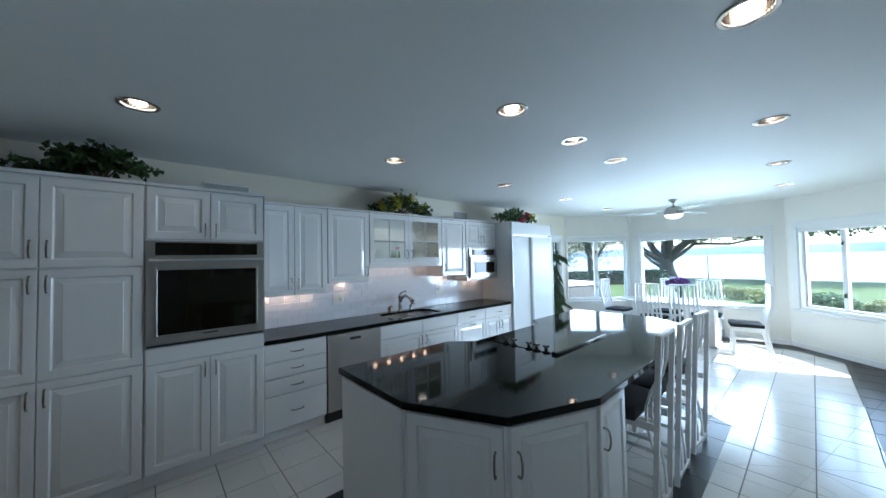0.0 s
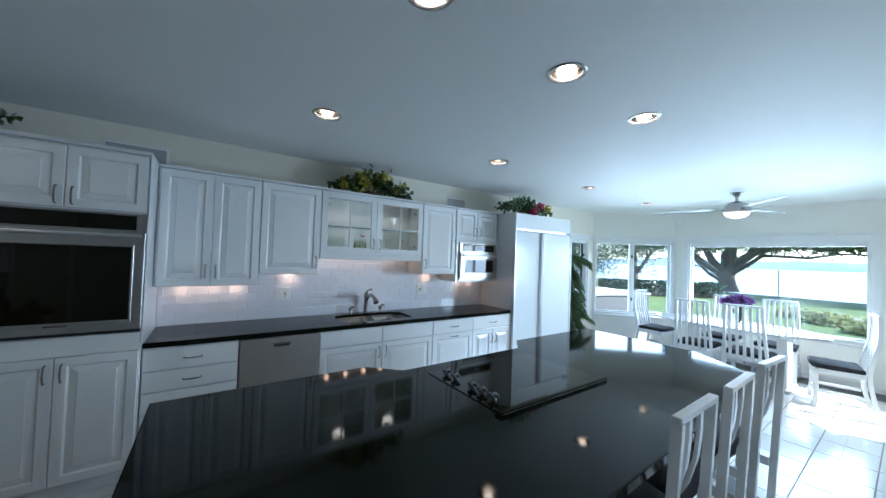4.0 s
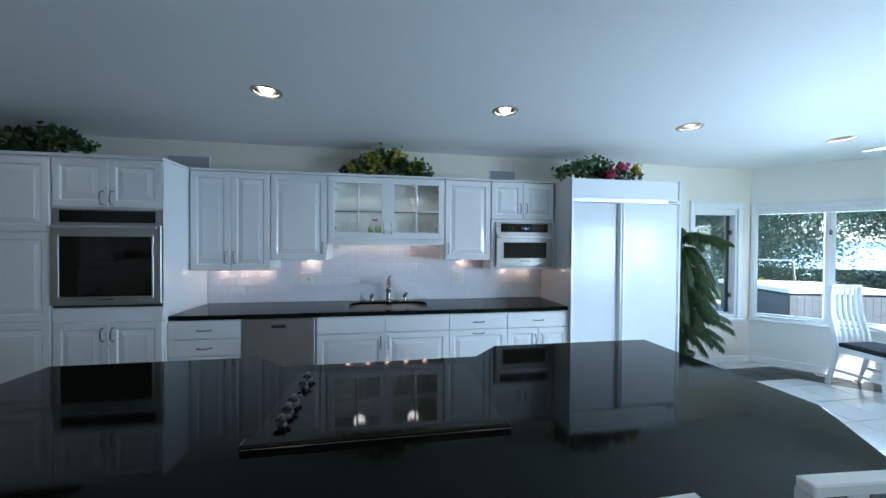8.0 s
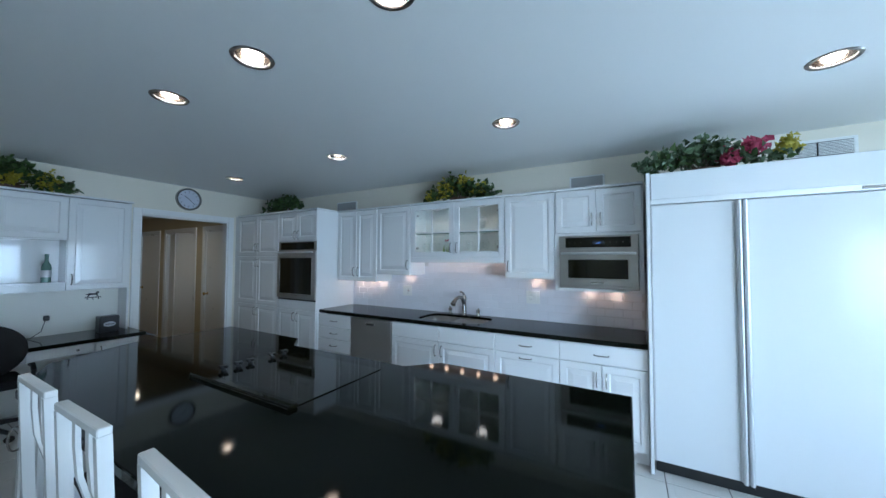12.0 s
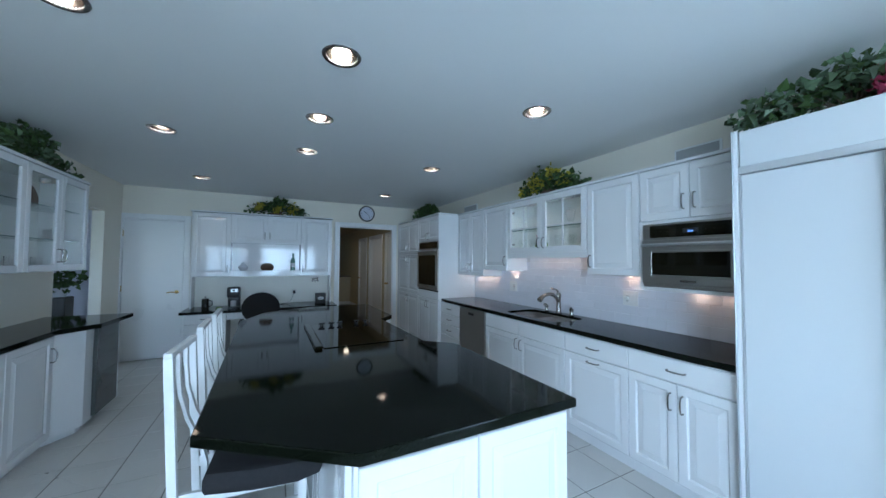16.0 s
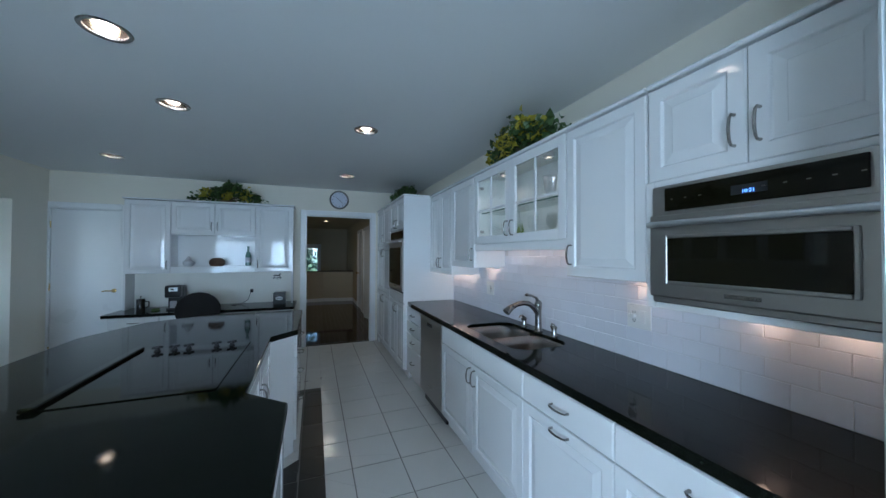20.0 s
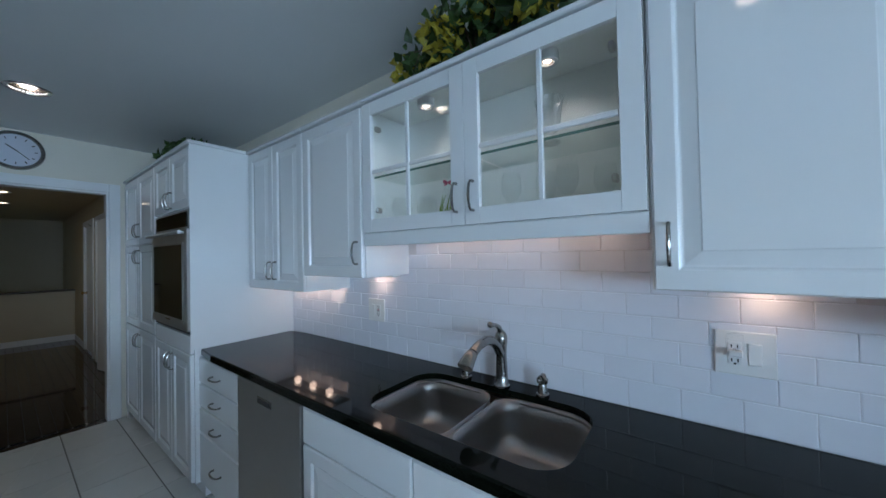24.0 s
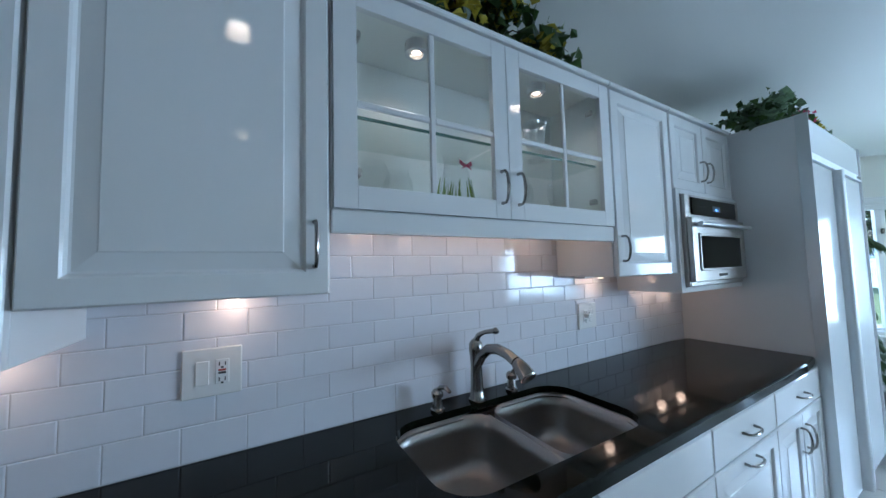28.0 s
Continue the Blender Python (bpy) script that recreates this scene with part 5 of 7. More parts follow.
def bar_stool():
    """Bar stool facing +y: straight outer posts, two inner slats that bow forward, deep dark seat."""
    t = thing("bar_stool", 0, 0, 0, "white slatted bar stool with dark patterned seat tucked under the island", "bar stool", "stools at the island")
    top, sz, w = 1.10, 0.60, 0.325

    def post_y(z):
        return 0.055 - 0.055 * z / top

    for s in (-1, 1):
        part("back_post", bar([(s * (w / 2 - 0.013), post_y(z), z) for z in (0.0, 0.4, 0.8, top)], 0.024, 0.030), CHAIRPAINT, t)
    part("top_rail", box(-w / 2, w / 2, -0.015, 0.015, top - 0.0005, top + 0.022, 0.003), CHAIRPAINT, t)
    for s in (-1, 1):
        pts = [(s * 0.050, 0.004, top), (s * 0.050, 0.006, 1.02), (s * 0.050, 0.014, 0.93), (s * 0.051, 0.040, 0.83), (s * 0.052, 0.082, 0.74), (s * 0.053, 0.110, 0.64), (s * 0.053, 0.113, 0.56), (s * 0.054, 0.098, 0.46), (s * 0.055, 0.062, 0.32), (s * 0.056, 0.046, 0.18), (s * 0.056, 0.046, 0.075)]
        part("slat", bar(pts, 0.025, 0.012), CHAIRPAINT, t, "bowed inner slat")
    part("bottom_rail", box(-w / 2 + 0.0265, w / 2 - 0.0265, 0.034, 0.062, 0.045, 0.0745, 0.003), CHAIRPAINT, t)
    for s in (-1, 1):
        part("front_leg", bar([(s * 0.165, 0.49, 0.0), (s * 0.160, 0.482, sz * 0.5), (s * 0.155, 0.478, sz - 0.03)], 0.030, 0.034), CHAIRPAINT, t)
        part("side_rail", bar([(s * (w / 2 - 0.022), 0.045, sz - 0.045), (s * 0.150, 0.462, sz - 0.045)], 0.018, 0.045), CHAIRPAINT, t)
        part("side_stretcher", bar([(s * (w / 2 - 0.013), 0.060, 0.26), (s * 0.162, 0.470, 0.26)], 0.016, 0.026), CHAIRPAINT, t)
    part("front_rail", box(-0.139, 0.139, 0.470, 0.490, sz - 0.07, sz - 0.022, 0.003), CHAIRPAINT, t)
    part("foot_rail", box(-0.147, 0.147, 0.475, 0.497, 0.20, 0.232, 0.004), CHAIRPAINT, t)
    b = prism([(-0.20, 0.128), (0.20, 0.128), (0.24, 0.30), (0.252, 0.46), (0.22, 0.55), (0.12, 0.578), (-0.12, 0.578), (-0.22, 0.55), (-0.252, 0.46), (-0.24, 0.30)], sz - 0.024, sz + 0.070, 0.028)
    part("seat", b, SEATFAB, t, "dark patterned upholstered seat", smooth=True)
    return t


stool = bar_stool()
for x, dx in ((2.915, 1.0), (3.45, -4.0)):
    copy_thing(stool, pose(x, 0.600, 0, 0, 0, dx))
stool.matrix_basis = pose(2.455, 0.602, 0, 0, 0, 0.5)
din = chair("dining_chair", "white high-back slatted dining chair with dark seat", "chair", "chairs round the table", 0.45, 1.075, 0.44, 5, 0.05)
for x, y, a in ((6.95, 1.43, -91), (7.95, 1.98, 88), (7.95, 1.35, 92), (7.62, 2.83, 176)):
    copy_thing(din, pose(x, y, 0, 0, 0, a))
copy_thing(din, pose(7.22, 0.70, 0, 0, 0, 12))
din.matrix_basis = pose(6.95, 1.99, 0, 0, 0, -89)

tb = thing("dining_table", 7.42, 1.70, 0, "pale stone dining table with cut corners on a white pedestal", "table")
part("tabletop", prism([(6.98, 1.15), (6.98, 2.28), (7.28, 2.70), (7.58, 2.70), (7.88, 2.28), (7.88, 1.15), (7.58, 0.76), (7.28, 0.76)], 0.715, 0.745, 0.006), TABLETOP, tb)
part("sub_top", box(7.12, 7.74, 1.05, 2.40, 0.665, 0.714, 0.004), CHAIRPAINT, tb)
for y in (1.18, 2.18):
    part("pedestal", box(7.25, 7.60, y - 0.05, y + 0.05, 0.03, 0.664, 0.006), CHAIRPAINT, tb)
    part("foot", box(7.16, 7.69, y - 0.09, y + 0.09, 0.0, 0.0295, 0.006), CHAIRPAINT, tb)


# ---- desk and hutch on the west wall ----
MD = facing(-0.84, 0, 90)                   # x of the frame runs along world y
ht = thing("hutch", -0.97, 0.85, 1.2, "white wall hutch with raised-panel doors and an open niche", "cabinet")
for q in ((-0.14, -0.12, 0.7415, 2.19), (1.835, 1.855, 0.7415, 2.19)):
    part("side_panel", box(q[0], q[1], 0.0, 0.259, q[2], q[3], 0.001, MD), CAB, ht)
for x0, x1 in ((-0.119, 0.358), (1.352, 1.834)):
    part("body", box(x0, x1, 0.001, 0.259, 1.215, 2.185, 0.001, MD), CAB, ht)
part("body", box(0.3585, 1.3515, 0.001, 0.259, 1.735, 2.185, 0.001, MD), CAB, ht)
part("niche_back", box(0.3585, 1.3515, 0.24, 0.259, 1.305, 1.7345, 0, MD), CAB, ht, "glossy white niche back")
part("niche_shelf", box(0.3585, 1.3515, -0.012, 0.259, 1.285, 1.3045, 0.001, MD), CAB, ht)
part("light_rail", box(0.3585, 1.3515, -0.014, 0.006, 1.215, 1.2845, 0.002, MD), CAB, ht)
part("cornice", box(-0.155, 1.868, -0.03, 0.259, 2.191, 2.212, 0.005, MD), CAB, ht)
door(ht, -0.13, 0.355, 1.215, 2.18, MD, (0.32, 1.33))
door(ht, 0.36, 0.853, 1.745, 2.18, MD, (0.82, 1.86))
door(ht, 0.857, 1.35, 1.745, 2.18, MD, (0.89, 1.86))
door(ht, 1.355, 1.845, 1.215, 2.18, MD, (1.39, 1.33))
part("back_panel", box(-0.119, 1.834, 0.244, 0.259, 0.742, 1.2145, 0, MD), NOOK, ht)

dk = thing("desk", -0.75, 0.85, 0, "white built-in desk with a black granite top", "desk")
DK = facing(-0.50, 0, 90)
part("desktop", box(-0.19, 1.90, -0.03, 0.598, 0.705, 0.741, 0.004, DK), GRANITE, dk, "polished black granite top")
c = part("drawer_unit", box(-0.13, 0.36, 0.001, 0.597, 0.07, 0.704, 0.001, DK), CAB, dk)
for z0, z1 in ((0.57, 0.70), (0.43, 0.567), (0.09, 0.427)):
    drawer(c, -0.13, 0.36, z0, z1, DK)
part("plinth", box(-0.13, 0.36, 0.05, 0.59, 0.0, 0.0695, 0, DK), CAB, dk)
c = part("apron", box(0.361, 1.84, 0.02, 0.05, 0.60, 0.704, 0.001, DK), CAB, dk)
for x0, x1 in ((0.365, 1.06), (1.065, 1.50)):
    d = part("drawer_front", rings_panel(x0, x1, 0.605, 0.70, SLAB, DK @ pose(0, 0.02, 0)), CAB, c)
    part("knob", lathe([(0.0, 0.0), (0.005, 0.0), (0.005, 0.012), (0.012, 0.018), (0.010, 0.026), (0.0, 0.028)], 12, DK @ pose((x0 + x1) / 2 + 0.1, 0.0, 0.65, 90, 0, 0)), CHROME, d, smooth=True)
c = part("cabinet_unit", box(1.505, 1.84, 0.001, 0.597, 0.07, 0.704, 0.001, DK), CAB, dk)
door(c, 1.505, 1.84, 0.08, 0.70, DK, (1.54, 0.60), NARROW)
part("modesty_panel", box(0.361, 1.504, 0.575, 0.597, 0.0, 0.6, 0, DK), NOOK, dk)


# office chair
BLACKFAB = material("black_chair_fabric", (0.012, 0.011, 0.011), 0.9, vary=0.2, scale=30, fine=300, bump=0.3, bump_scale=600)
oc = thing("office_chair", -0.565, 0.82, 0, "black fabric swivel office chair drawn up to the desk", "chair")
MC = pose(-0.565, 0.82, 0, 0, 0, 84)
b = lathe([(0.0, -0.034), (0.12, -0.034), (0.19, -0.028), (0.225, -0.012), (0.23, 0.0), (0.22, 0.016), (0.17, 0.028), (0.0, 0.032)], 28, pose(0, 0, 0))
b.transform(MC @ pose(0, -0.20, 0.770, 84, 0, 0) @ Matrix.Diagonal((1.10, 0.98, 1.1, 1)))
part("backrest", b, BLACKFAB, oc, "rounded black backrest", smooth=True)
part("seat", prism([(-0.22, -0.17), (0.22, -0.17), (0.25, 0.05), (0.22, 0.25), (0, 0.29), (-0.22, 0.25), (-0.25, 0.05)], 0.42, 0.50, 0.03, MC), SEATFAB, oc, smooth=True)
part("spine", tube([(0, -0.19, 0.62), (0, -0.24, 0.50), (0, -0.16, 0.40), (0, 0, 0.40)], 0.022, 8, MC), BLACK, oc, smooth=True)
part("column", tube([(0, 0, 0.10), (0, 0, 0.26), (0, 0, 0.261), (0, 0, 0.42)], [0.03, 0.03, 0.018, 0.018], 14, MC), BLACK, oc, smooth=True)
for s in (-1, 1):
    part("armrest", tube([(s * 0.2, -0.02, 0.41), (s * 0.29, -0.02, 0.43), (s * 0.30, -0.04, 0.53), (s * 0.30, 0.10, 0.565), (s * 0.29, 0.17, 0.55)], 0.018, 8, MC), BLACK, oc, smooth=True)
for k in range(5):
    a = radians(72 * k + 20)
    ex, ey = 0.28 * math.cos(a), 0.28 * math.sin(a)
    leg = part("base_leg", tube([(0.02 * math.cos(a), 0.02 * math.sin(a), 0.125), (ex * 0.6, ey * 0.6, 0.105), (ex, ey, 0.08)], [0.028, 0.022, 0.015], 8, MC), BLACK, oc, smooth=True)
    part("castor", lathe([(0.0, -0.022), (0.022, -0.022), (0.027, -0.014), (0.027, 0.014), (0.022, 0.022), (0.0, 0.022)], 14, MC @ pose(ex, ey, 0.027, 90, 0, 72 * k + 20)), BLACK, leg, smooth=True)

# clock
ckx = -1.1
cl = thing("wall_clock", ckx, 2.53, 2.375, "round silver-rimmed wall clock above the doorway", "clock")
MK = pose(ckx, 2.53, 2.375, 90, 0, 90)
part("rim", lathe([(0.127, 0.012), (0.131, 0.026), (0.141, 0.033), (0.151, 0.026), (0.156, 0.0)], 40, MK, cap=False), CHROME, cl, "silver rim", smooth=True)
face = part("dial", lathe([(0.0, 0.014), (0.129, 0.014), (0.129, 0.002), (0.0, 0.002)], 40, MK), CLOCKFACE, cl, "pale lavender dial")
for k in range(12):
    a = 30 * k
    part("hour_mark", box(-0.003, 0.003, 0.094, 0.112, 0.0142, 0.0152, 0, MK @ pose(0, 0, 0, 0, 0, a)), BLACK, face)
for nm, a, L, w in (("hour_hand", 52, 0.066, 0.007), ("minute_hand", -133, 0.096, 0.005)):
    part(nm, box(-w / 2, w / 2, -0.012, L, 0.016, 0.0175, 0, MK @ pose(0, 0, 0, 0, 0, a)), BLACK, face)

# ---- bar on the south side ----
MBAR = facing(0, -0.68, 180)
bt = thing("bar_worktop", 1.9, -0.7, 0.875, "polished black granite bar top with a pointed end", "worktop")
part("slab", prism([(0.62, -0.996), (0.64, -0.345), (1.27, -0.375), (1.50, -0.555), (3.17, -0.555), (3.17, -0.996)], 0.875, 0.914, 0.005), GRANITE, bt)
bc = thing("bar_cabinet", 1.9, -0.8, 0, "white bar base cabinet with an angled corner panel", "cabinet")
part("body", prism([(1.13, -0.997), (1.13, -0.47), (1.27, -0.47), (1.45, -0.60), (3.15, -0.60), (3.15, -0.997)], 0.06, 0.874), CAB, bc)
part("plinth", prism([(1.16, -0.99), (1.16, -0.52), (1.25, -0.52), (1.43, -0.65), (3.12, -0.65), (3.12, -0.99)], 0.0, 0.0595), CAB, bc)
M1 = facing(0, -0.60, 180)
for a, b2, hh in ((1.47, 2.0, "r"), (2.0, 2.53, "l"), (2.53, 3.13, "r")):
    door(bc, -b2, -a, 0.08, 0.865, M1, (-a - 0.035 if hh == "r" else -b2 + 0.035, 0.72))
GREYGLASS = material("grey_tinted_glass", (0.085, 0.092, 0.088), 0.12, vary=0.1, scale=2)
wf = thing("wine_cooler", 0.85, -0.72, 0, "under-counter wine cooler with a dark glass door", "wine cooler")
part("body", box(0.66, 1.128, -0.996, -0.475, 0.06, 0.872, 0.002), CAB, wf)
part("plinth", box(0.66, 1.128, -0.99, -0.53, 0.0, 0.0595), BLACK, wf)
d = part("glass_door", box(0.665, 1.123, -0.4745, -0.445, 0.08, 0.868, 0.003), GREYGLASS, wf, "grey tinted glass door")
for z in (0.25, 0.42, 0.58, 0.74):
    part("shelf_edge", box(0.69, 1.10, -0.4445, -0.4435, z, z + 0.004), BLACK, d)
part("door_frame", box(0.6605, 0.6645, -0.474, -0.44, 0.08, 0.868), CAB, d)

bu = thing("bar_glass_cabinet", 1.5, -0.84, 1.36, "white bar wall cabinet with tall glazed doors and glass shelves", "cabinet")
ub = bmesh.new()
X0B, X1B = 0.80, 2.62
for q in ((X0B, X0B + 0.018, 1.37, 2.19), (X1B - 0.018, X1B, 1.37, 2.19), (X0B + 0.0185, X1B - 0.0185, 1.37, 1.39), (X0B + 0.0185, X1B - 0.0185, 2.17, 2.19)):
    box(q[0], q[1], -0.997, -0.682, q[2], q[3], 0, I4, ub)
box(X0B + 0.0185, X1B - 0.0185, -0.997, -0.985, 1.3905, 2.1695, 0, I4, ub)
part("body", ub, CABIN, bu)
part("cornice", box(X0B - 0.02, X1B, -0.997, -0.655, 2.1905, 2.215, 0.004), CAB, bu)
for i in range(4):
    a, c = X0B + 0.002 + i * 0.454, X0B + i * 0.454 + 0.452
    w = 0.055
    d = part("glazed_door", box(a, a + w, -0.681, -0.661, 1.372, 2.186, 0.004), CAB, bu, "white glazed door with one tall pane")
    part("stile", box(c - w, c, -0.681, -0.661, 1.372, 2.186, 0.004), CAB, d)
    for q in (1.372, 2.186 - w):
        part("rail", box(a + w + 0.0003, c - w - 0.0003, -0.681, -0.661, q, q + w, 0.004), CAB, d)
    part("pane", box(a + w - 0.003, c - w + 0.003, -0.674, -0.670, 1.372 + w - 0.003, 2.186 - w + 0.003), CLEAR, d, "clear glass pane").visible_shadow = False
    hx = a + 0.03 if i % 2 else c - 0.03
    pull(d, -hx, 1.50, facing(0, -0.681, 180), True)
for z in (1.63, 1.90):
    s = part("glass_shelf", box(X0B + 0.02, X1B - 0.02, -0.98, -0.72, z, z + 0.006), SHELFGLASS, bu)
    part("edge", box(X0B + 0.02, X1B - 0.02, -0.7195, -0.717, z, z + 0.006), GLASSEDGE, s)
puck_lamp(1.08, -0.84, 2.169, "bar_cabinet_lamp", "small round lamp inside the bar cabinet", PUCK, 0.034, 0.03)

# wall registers
SPEAKER = material("grey_speaker_mesh", (0.42, 0.42, 0.42), 0.7, vary=0.1, scale=200, fine=500)
def register(x0, x1, z0, z1, label, blind=False):
    t = thing("air_register", (x0 + x1) / 2, 3.829, z0, label, "vent", "wall registers")
    part("frame", rings_panel(x0, x1, z0, z1, [(0, 0), (0, -0.006), (0.006, -0.009), (0.020, -0.009), (0.022, -0.004)], pose(0, 3.829, 0)), TRIM, t)
    if blind:
        part("cover", box(x0 + 0.016, x1 - 0.016, 3.814, 3.8215, z0 + 0.016, z1 - 0.016), SPEAKER, t, "grey speaker cover")
        return
    part("duct", box(x0 + 0.02, x1 - 0.02, 3.8245, 3.8265, z0 + 0.02, z1 - 0.02), BLACK, t, "dark opening behind the slats")
    n = 9
    for h0, h1 in ((x0 + 0.022, (x0 + x1) / 2 - 0.006), ((x0 + x1) / 2 + 0.006, x1 - 0.022)):
        for i in range(n):
            z = z0 + 0.025 + (z1 - z0 - 0.05) * (i + 0.5) / n
            part("slat", box(h0, h1, 3.816, 3.8235, z - 0.0036, z + 0.0022, 0, I4), TRIM, t)


register(-0.98, -0.55, 2.25, 2.40, "white slotted air register in the wall")
register(0.40, 0.80, 2.245, 2.40, "white framed grey speaker cover in the wall", True)
register(3.71, 4.03, 2.255, 2.39, "white framed grey speaker cover in the wall", True)
register(5.27, 5.69, 2.315, 2.465, "white slotted air register in the wall")
fg = thing("floor_register", 7.84, 3.10, 0.0, "white metal floor register by the bay window", "vent")
part("plate", box(-0.15, 0.15, -0.04, 0.04, 0.0, 0.005, 0.002, pose(7.72, 3.22, 0, 0, 0, -45)), TRIM, fg)
for k in range(10):
    part("slot", box(-0.13 + k * 0.027, -0.115 + k * 0.027, -0.028, 0.028, 0.0052, 0.0058, 0, pose(7.72, 3.22, 0, 0, 0, -45)), BLACK, fg)

# ---- plants ----
RND = random.Random(7)


def leaf_cloud(spots, size, rnd, shape=1.0, up=0.4, fold=0.25):
    """Many small folded leaves, one at each spot."""
    vs, fs = [], []
    for p in spots:
        s = size * rnd.uniform(0.6, 1.25)
        n = Vector((rnd.gauss(0, 1), rnd.gauss(0, 1), rnd.gauss(up, 0.7))).normalized()
        a = n.cross(Vector((rnd.gauss(0, 1), rnd.gauss(0, 1), rnd.gauss(-0.3, 0.5)))).normalized()
        c = n.cross(a)
        o = len(vs)
        P = Vector(p)
        for u, v, w in ((0, -0.5, 0), (-0.42 * shape, -0.12, fold), (0, -0.1, 0), (0.42 * shape, -0.12, fold), (-0.22 * shape, 0.22, fold * 0.6), (0.22 * shape, 0.22, fold * 0.6), (0, 0.55, -0.08)):
            vs.append(tuple(P + s * (a * u + c * v + n * w)))
        fs += [(o, o + 2, o + 1), (o, o + 3, o + 2), (o + 1, o + 2, o + 6, o + 4), (o + 2, o + 3, o + 5, o + 6)]
    return vs, fs


def cloud_part(name, spots, size, mat, parent, rnd, label="", shape=1.0, up=0.4):
    vs, fs = leaf_cloud(spots, size, rnd, shape, up)
    me = bpy.data.meshes.new(name)
    inv = root_of(parent).matrix_basis.inverted()
    me.from_pydata([tuple(inv @ Vector(v)) for v in vs], [], fs)
    me.materials.append(mat)
    ob = new(name, me)
    ob.parent = parent
    if label:
        tagged(ob, label)
    return ob


def ivy(x, y, z, label, length, height, depth, rz, n, yellow=(), pink=(), variegated=0.0, seed=1, drop=0):
    """A trailing arrangement of artificial ivy on top of a cabinet: stems, leaves, blossoms, low basket."""
    rnd = random.Random(seed)
    t = thing("ivy_arrangement", x, y, z, label, "plant", "plants on the cabinets")
    M = pose(x, y, z, 0, 0, rz)
    part("basket", lathe([(0.0, 0.0), (0.06, 0.0), (0.07, 0.02), (0.075, 0.04), (0.068, 0.042), (0.0, 0.036)], 14, M @ Matrix.Diagonal((1.5, 1, 1, 1))), CLAY, t, "low brown basket", smooth=True)
    sb = bmesh.new()
    green, vari = [], []
    stems = 22
    for i in range(stems):
        u = rnd.uniform(-1, 1)
        ex, ey = u * length / 2, rnd.uniform(-1, 0.8) * depth / 2
        top = height * (1 - 0.75 * abs(u) ** 1.6) * rnd.uniform(0.55, 1.0)
        pts = [(0.05 * u, 0, 0.05), (ex * 0.45, ey * 0.5, top * 0.95), (ex * 0.8, ey * 0.9, top * 0.85), (ex, ey, max(0.015, top * (0.6 if i > drop else 0.1)))]
        tube(pts, [0.004, 0.003, 0.002, 0.0015], 4, M, sb)
        for k in range(n // stems):
            f = rnd.uniform(0.15, 1.0)
            seg = min(2, int(f * 3))
            g = f * 3 - seg
            p = Vector(pts[seg]).lerp(Vector(pts[seg + 1]), min(g, 1))
            p += Vector((rnd.gauss(0, 0.035), rnd.gauss(0, 0.035), rnd.gauss(0, 0.03)))
            p.z = max(p.z, 0.012)
            (vari if rnd.random() < variegated else green).append(M @ p)
    part("stems", sb, STEM, t, "thin brown stems", kind="stuff")
    cloud_part("leaves", green, 0.056, LEAF, t, rnd, "dark green ivy leaves")
    if vari:
        cloud_part("variegated_leaves", vari, 0.058, LEAF2, t, rnd, "pale-edged ivy leaves")
    for spots, mat, nm in ((yellow, YELLOWLEAF, "yellow_blossom"), (pink, PINK, "pink_blossom")):
        for cx, cz, r, k in spots:
            pts = [M @ Vector((cx + rnd.gauss(0, r * 0.5), -depth * 0.30 + rnd.gauss(0, r * 0.4), cz + rnd.gauss(0, r * 0.45))) for _ in range(k)]
            cloud_part(nm, pts, 0.052, mat, t, rnd, nm.replace("_", " ") + " cluster", 0.8)
    return t


ivy(-0.24, 3.43, 2.211, "bushy green ivy lying on the pantry cabinet", 0.90, 0.30, 0.36, 0, 760, seed=3)
ivy(2.55, 3.62, 2.208, "green ivy with yellow blossoms on the glazed cabinet", 0.98, 0.30, 0.28, 0, 640, yellow=((-0.14, 0.16, 0.10, 95), (0.08, 0.21, 0.08, 60), (0.28, 0.10, 0.07, 40), (-0.34, 0.08, 0.06, 34)), seed=4)
ivy(4.72, 3.40, 2.197, "variegated ivy with pink and yellow blossoms on the refrigerator", 0.94, 0.28, 0.32, 0, 640, yellow=((0.43, 0.12, 0.06, 70),), pink=((0.14, 0.08, 0.055, 80), (0.27, 0.14, 0.06, 100)), variegated=0.6, seed=5)
ivy(-0.96, 0.98, 2.213, "green ivy with yellow blossoms on the hutch", 0.92, 0.33, 0.26, 90, 640, yellow=((-0.26, 0.12, 0.07, 60), (0.24, 0.12, 0.08, 80), (0.02, 0.09, 0.06, 50)), seed=6)
ivy(1.45, -0.83, 2.216, "bushy green ivy on the bar cabinet", 0.95, 0.33, 0.28, 180, 700, variegated=0.25, seed=8)

# tall potted pine beside the refrigerator
PXX, PYY = 5.96, 3.53
pt = thing("potted_pine", PXX, PYY, 0, "tall drooping pine plant in a black pot beside the refrigerator", "plant")
part("pot", lathe([(0.0, 0.02), (0.105, 0.02), (0.135, 0.27), (0.145, 0.275), (0.145, 0.30), (0.13, 0.30), (0.125, 0.27), (0.0, 0.265)], 28, pose(PXX, PYY, 0)), BLACK, pt, "black plastic pot", smooth=True)
part("saucer", lathe([(0.0, 0.0), (0.15, 0.0), (0.175, 0.025), (0.17, 0.028), (0.14, 0.008), (0.0, 0.008)], 28, pose(PXX, PYY, 0)), CERAMIC, pt, "pale saucer", smooth=True)
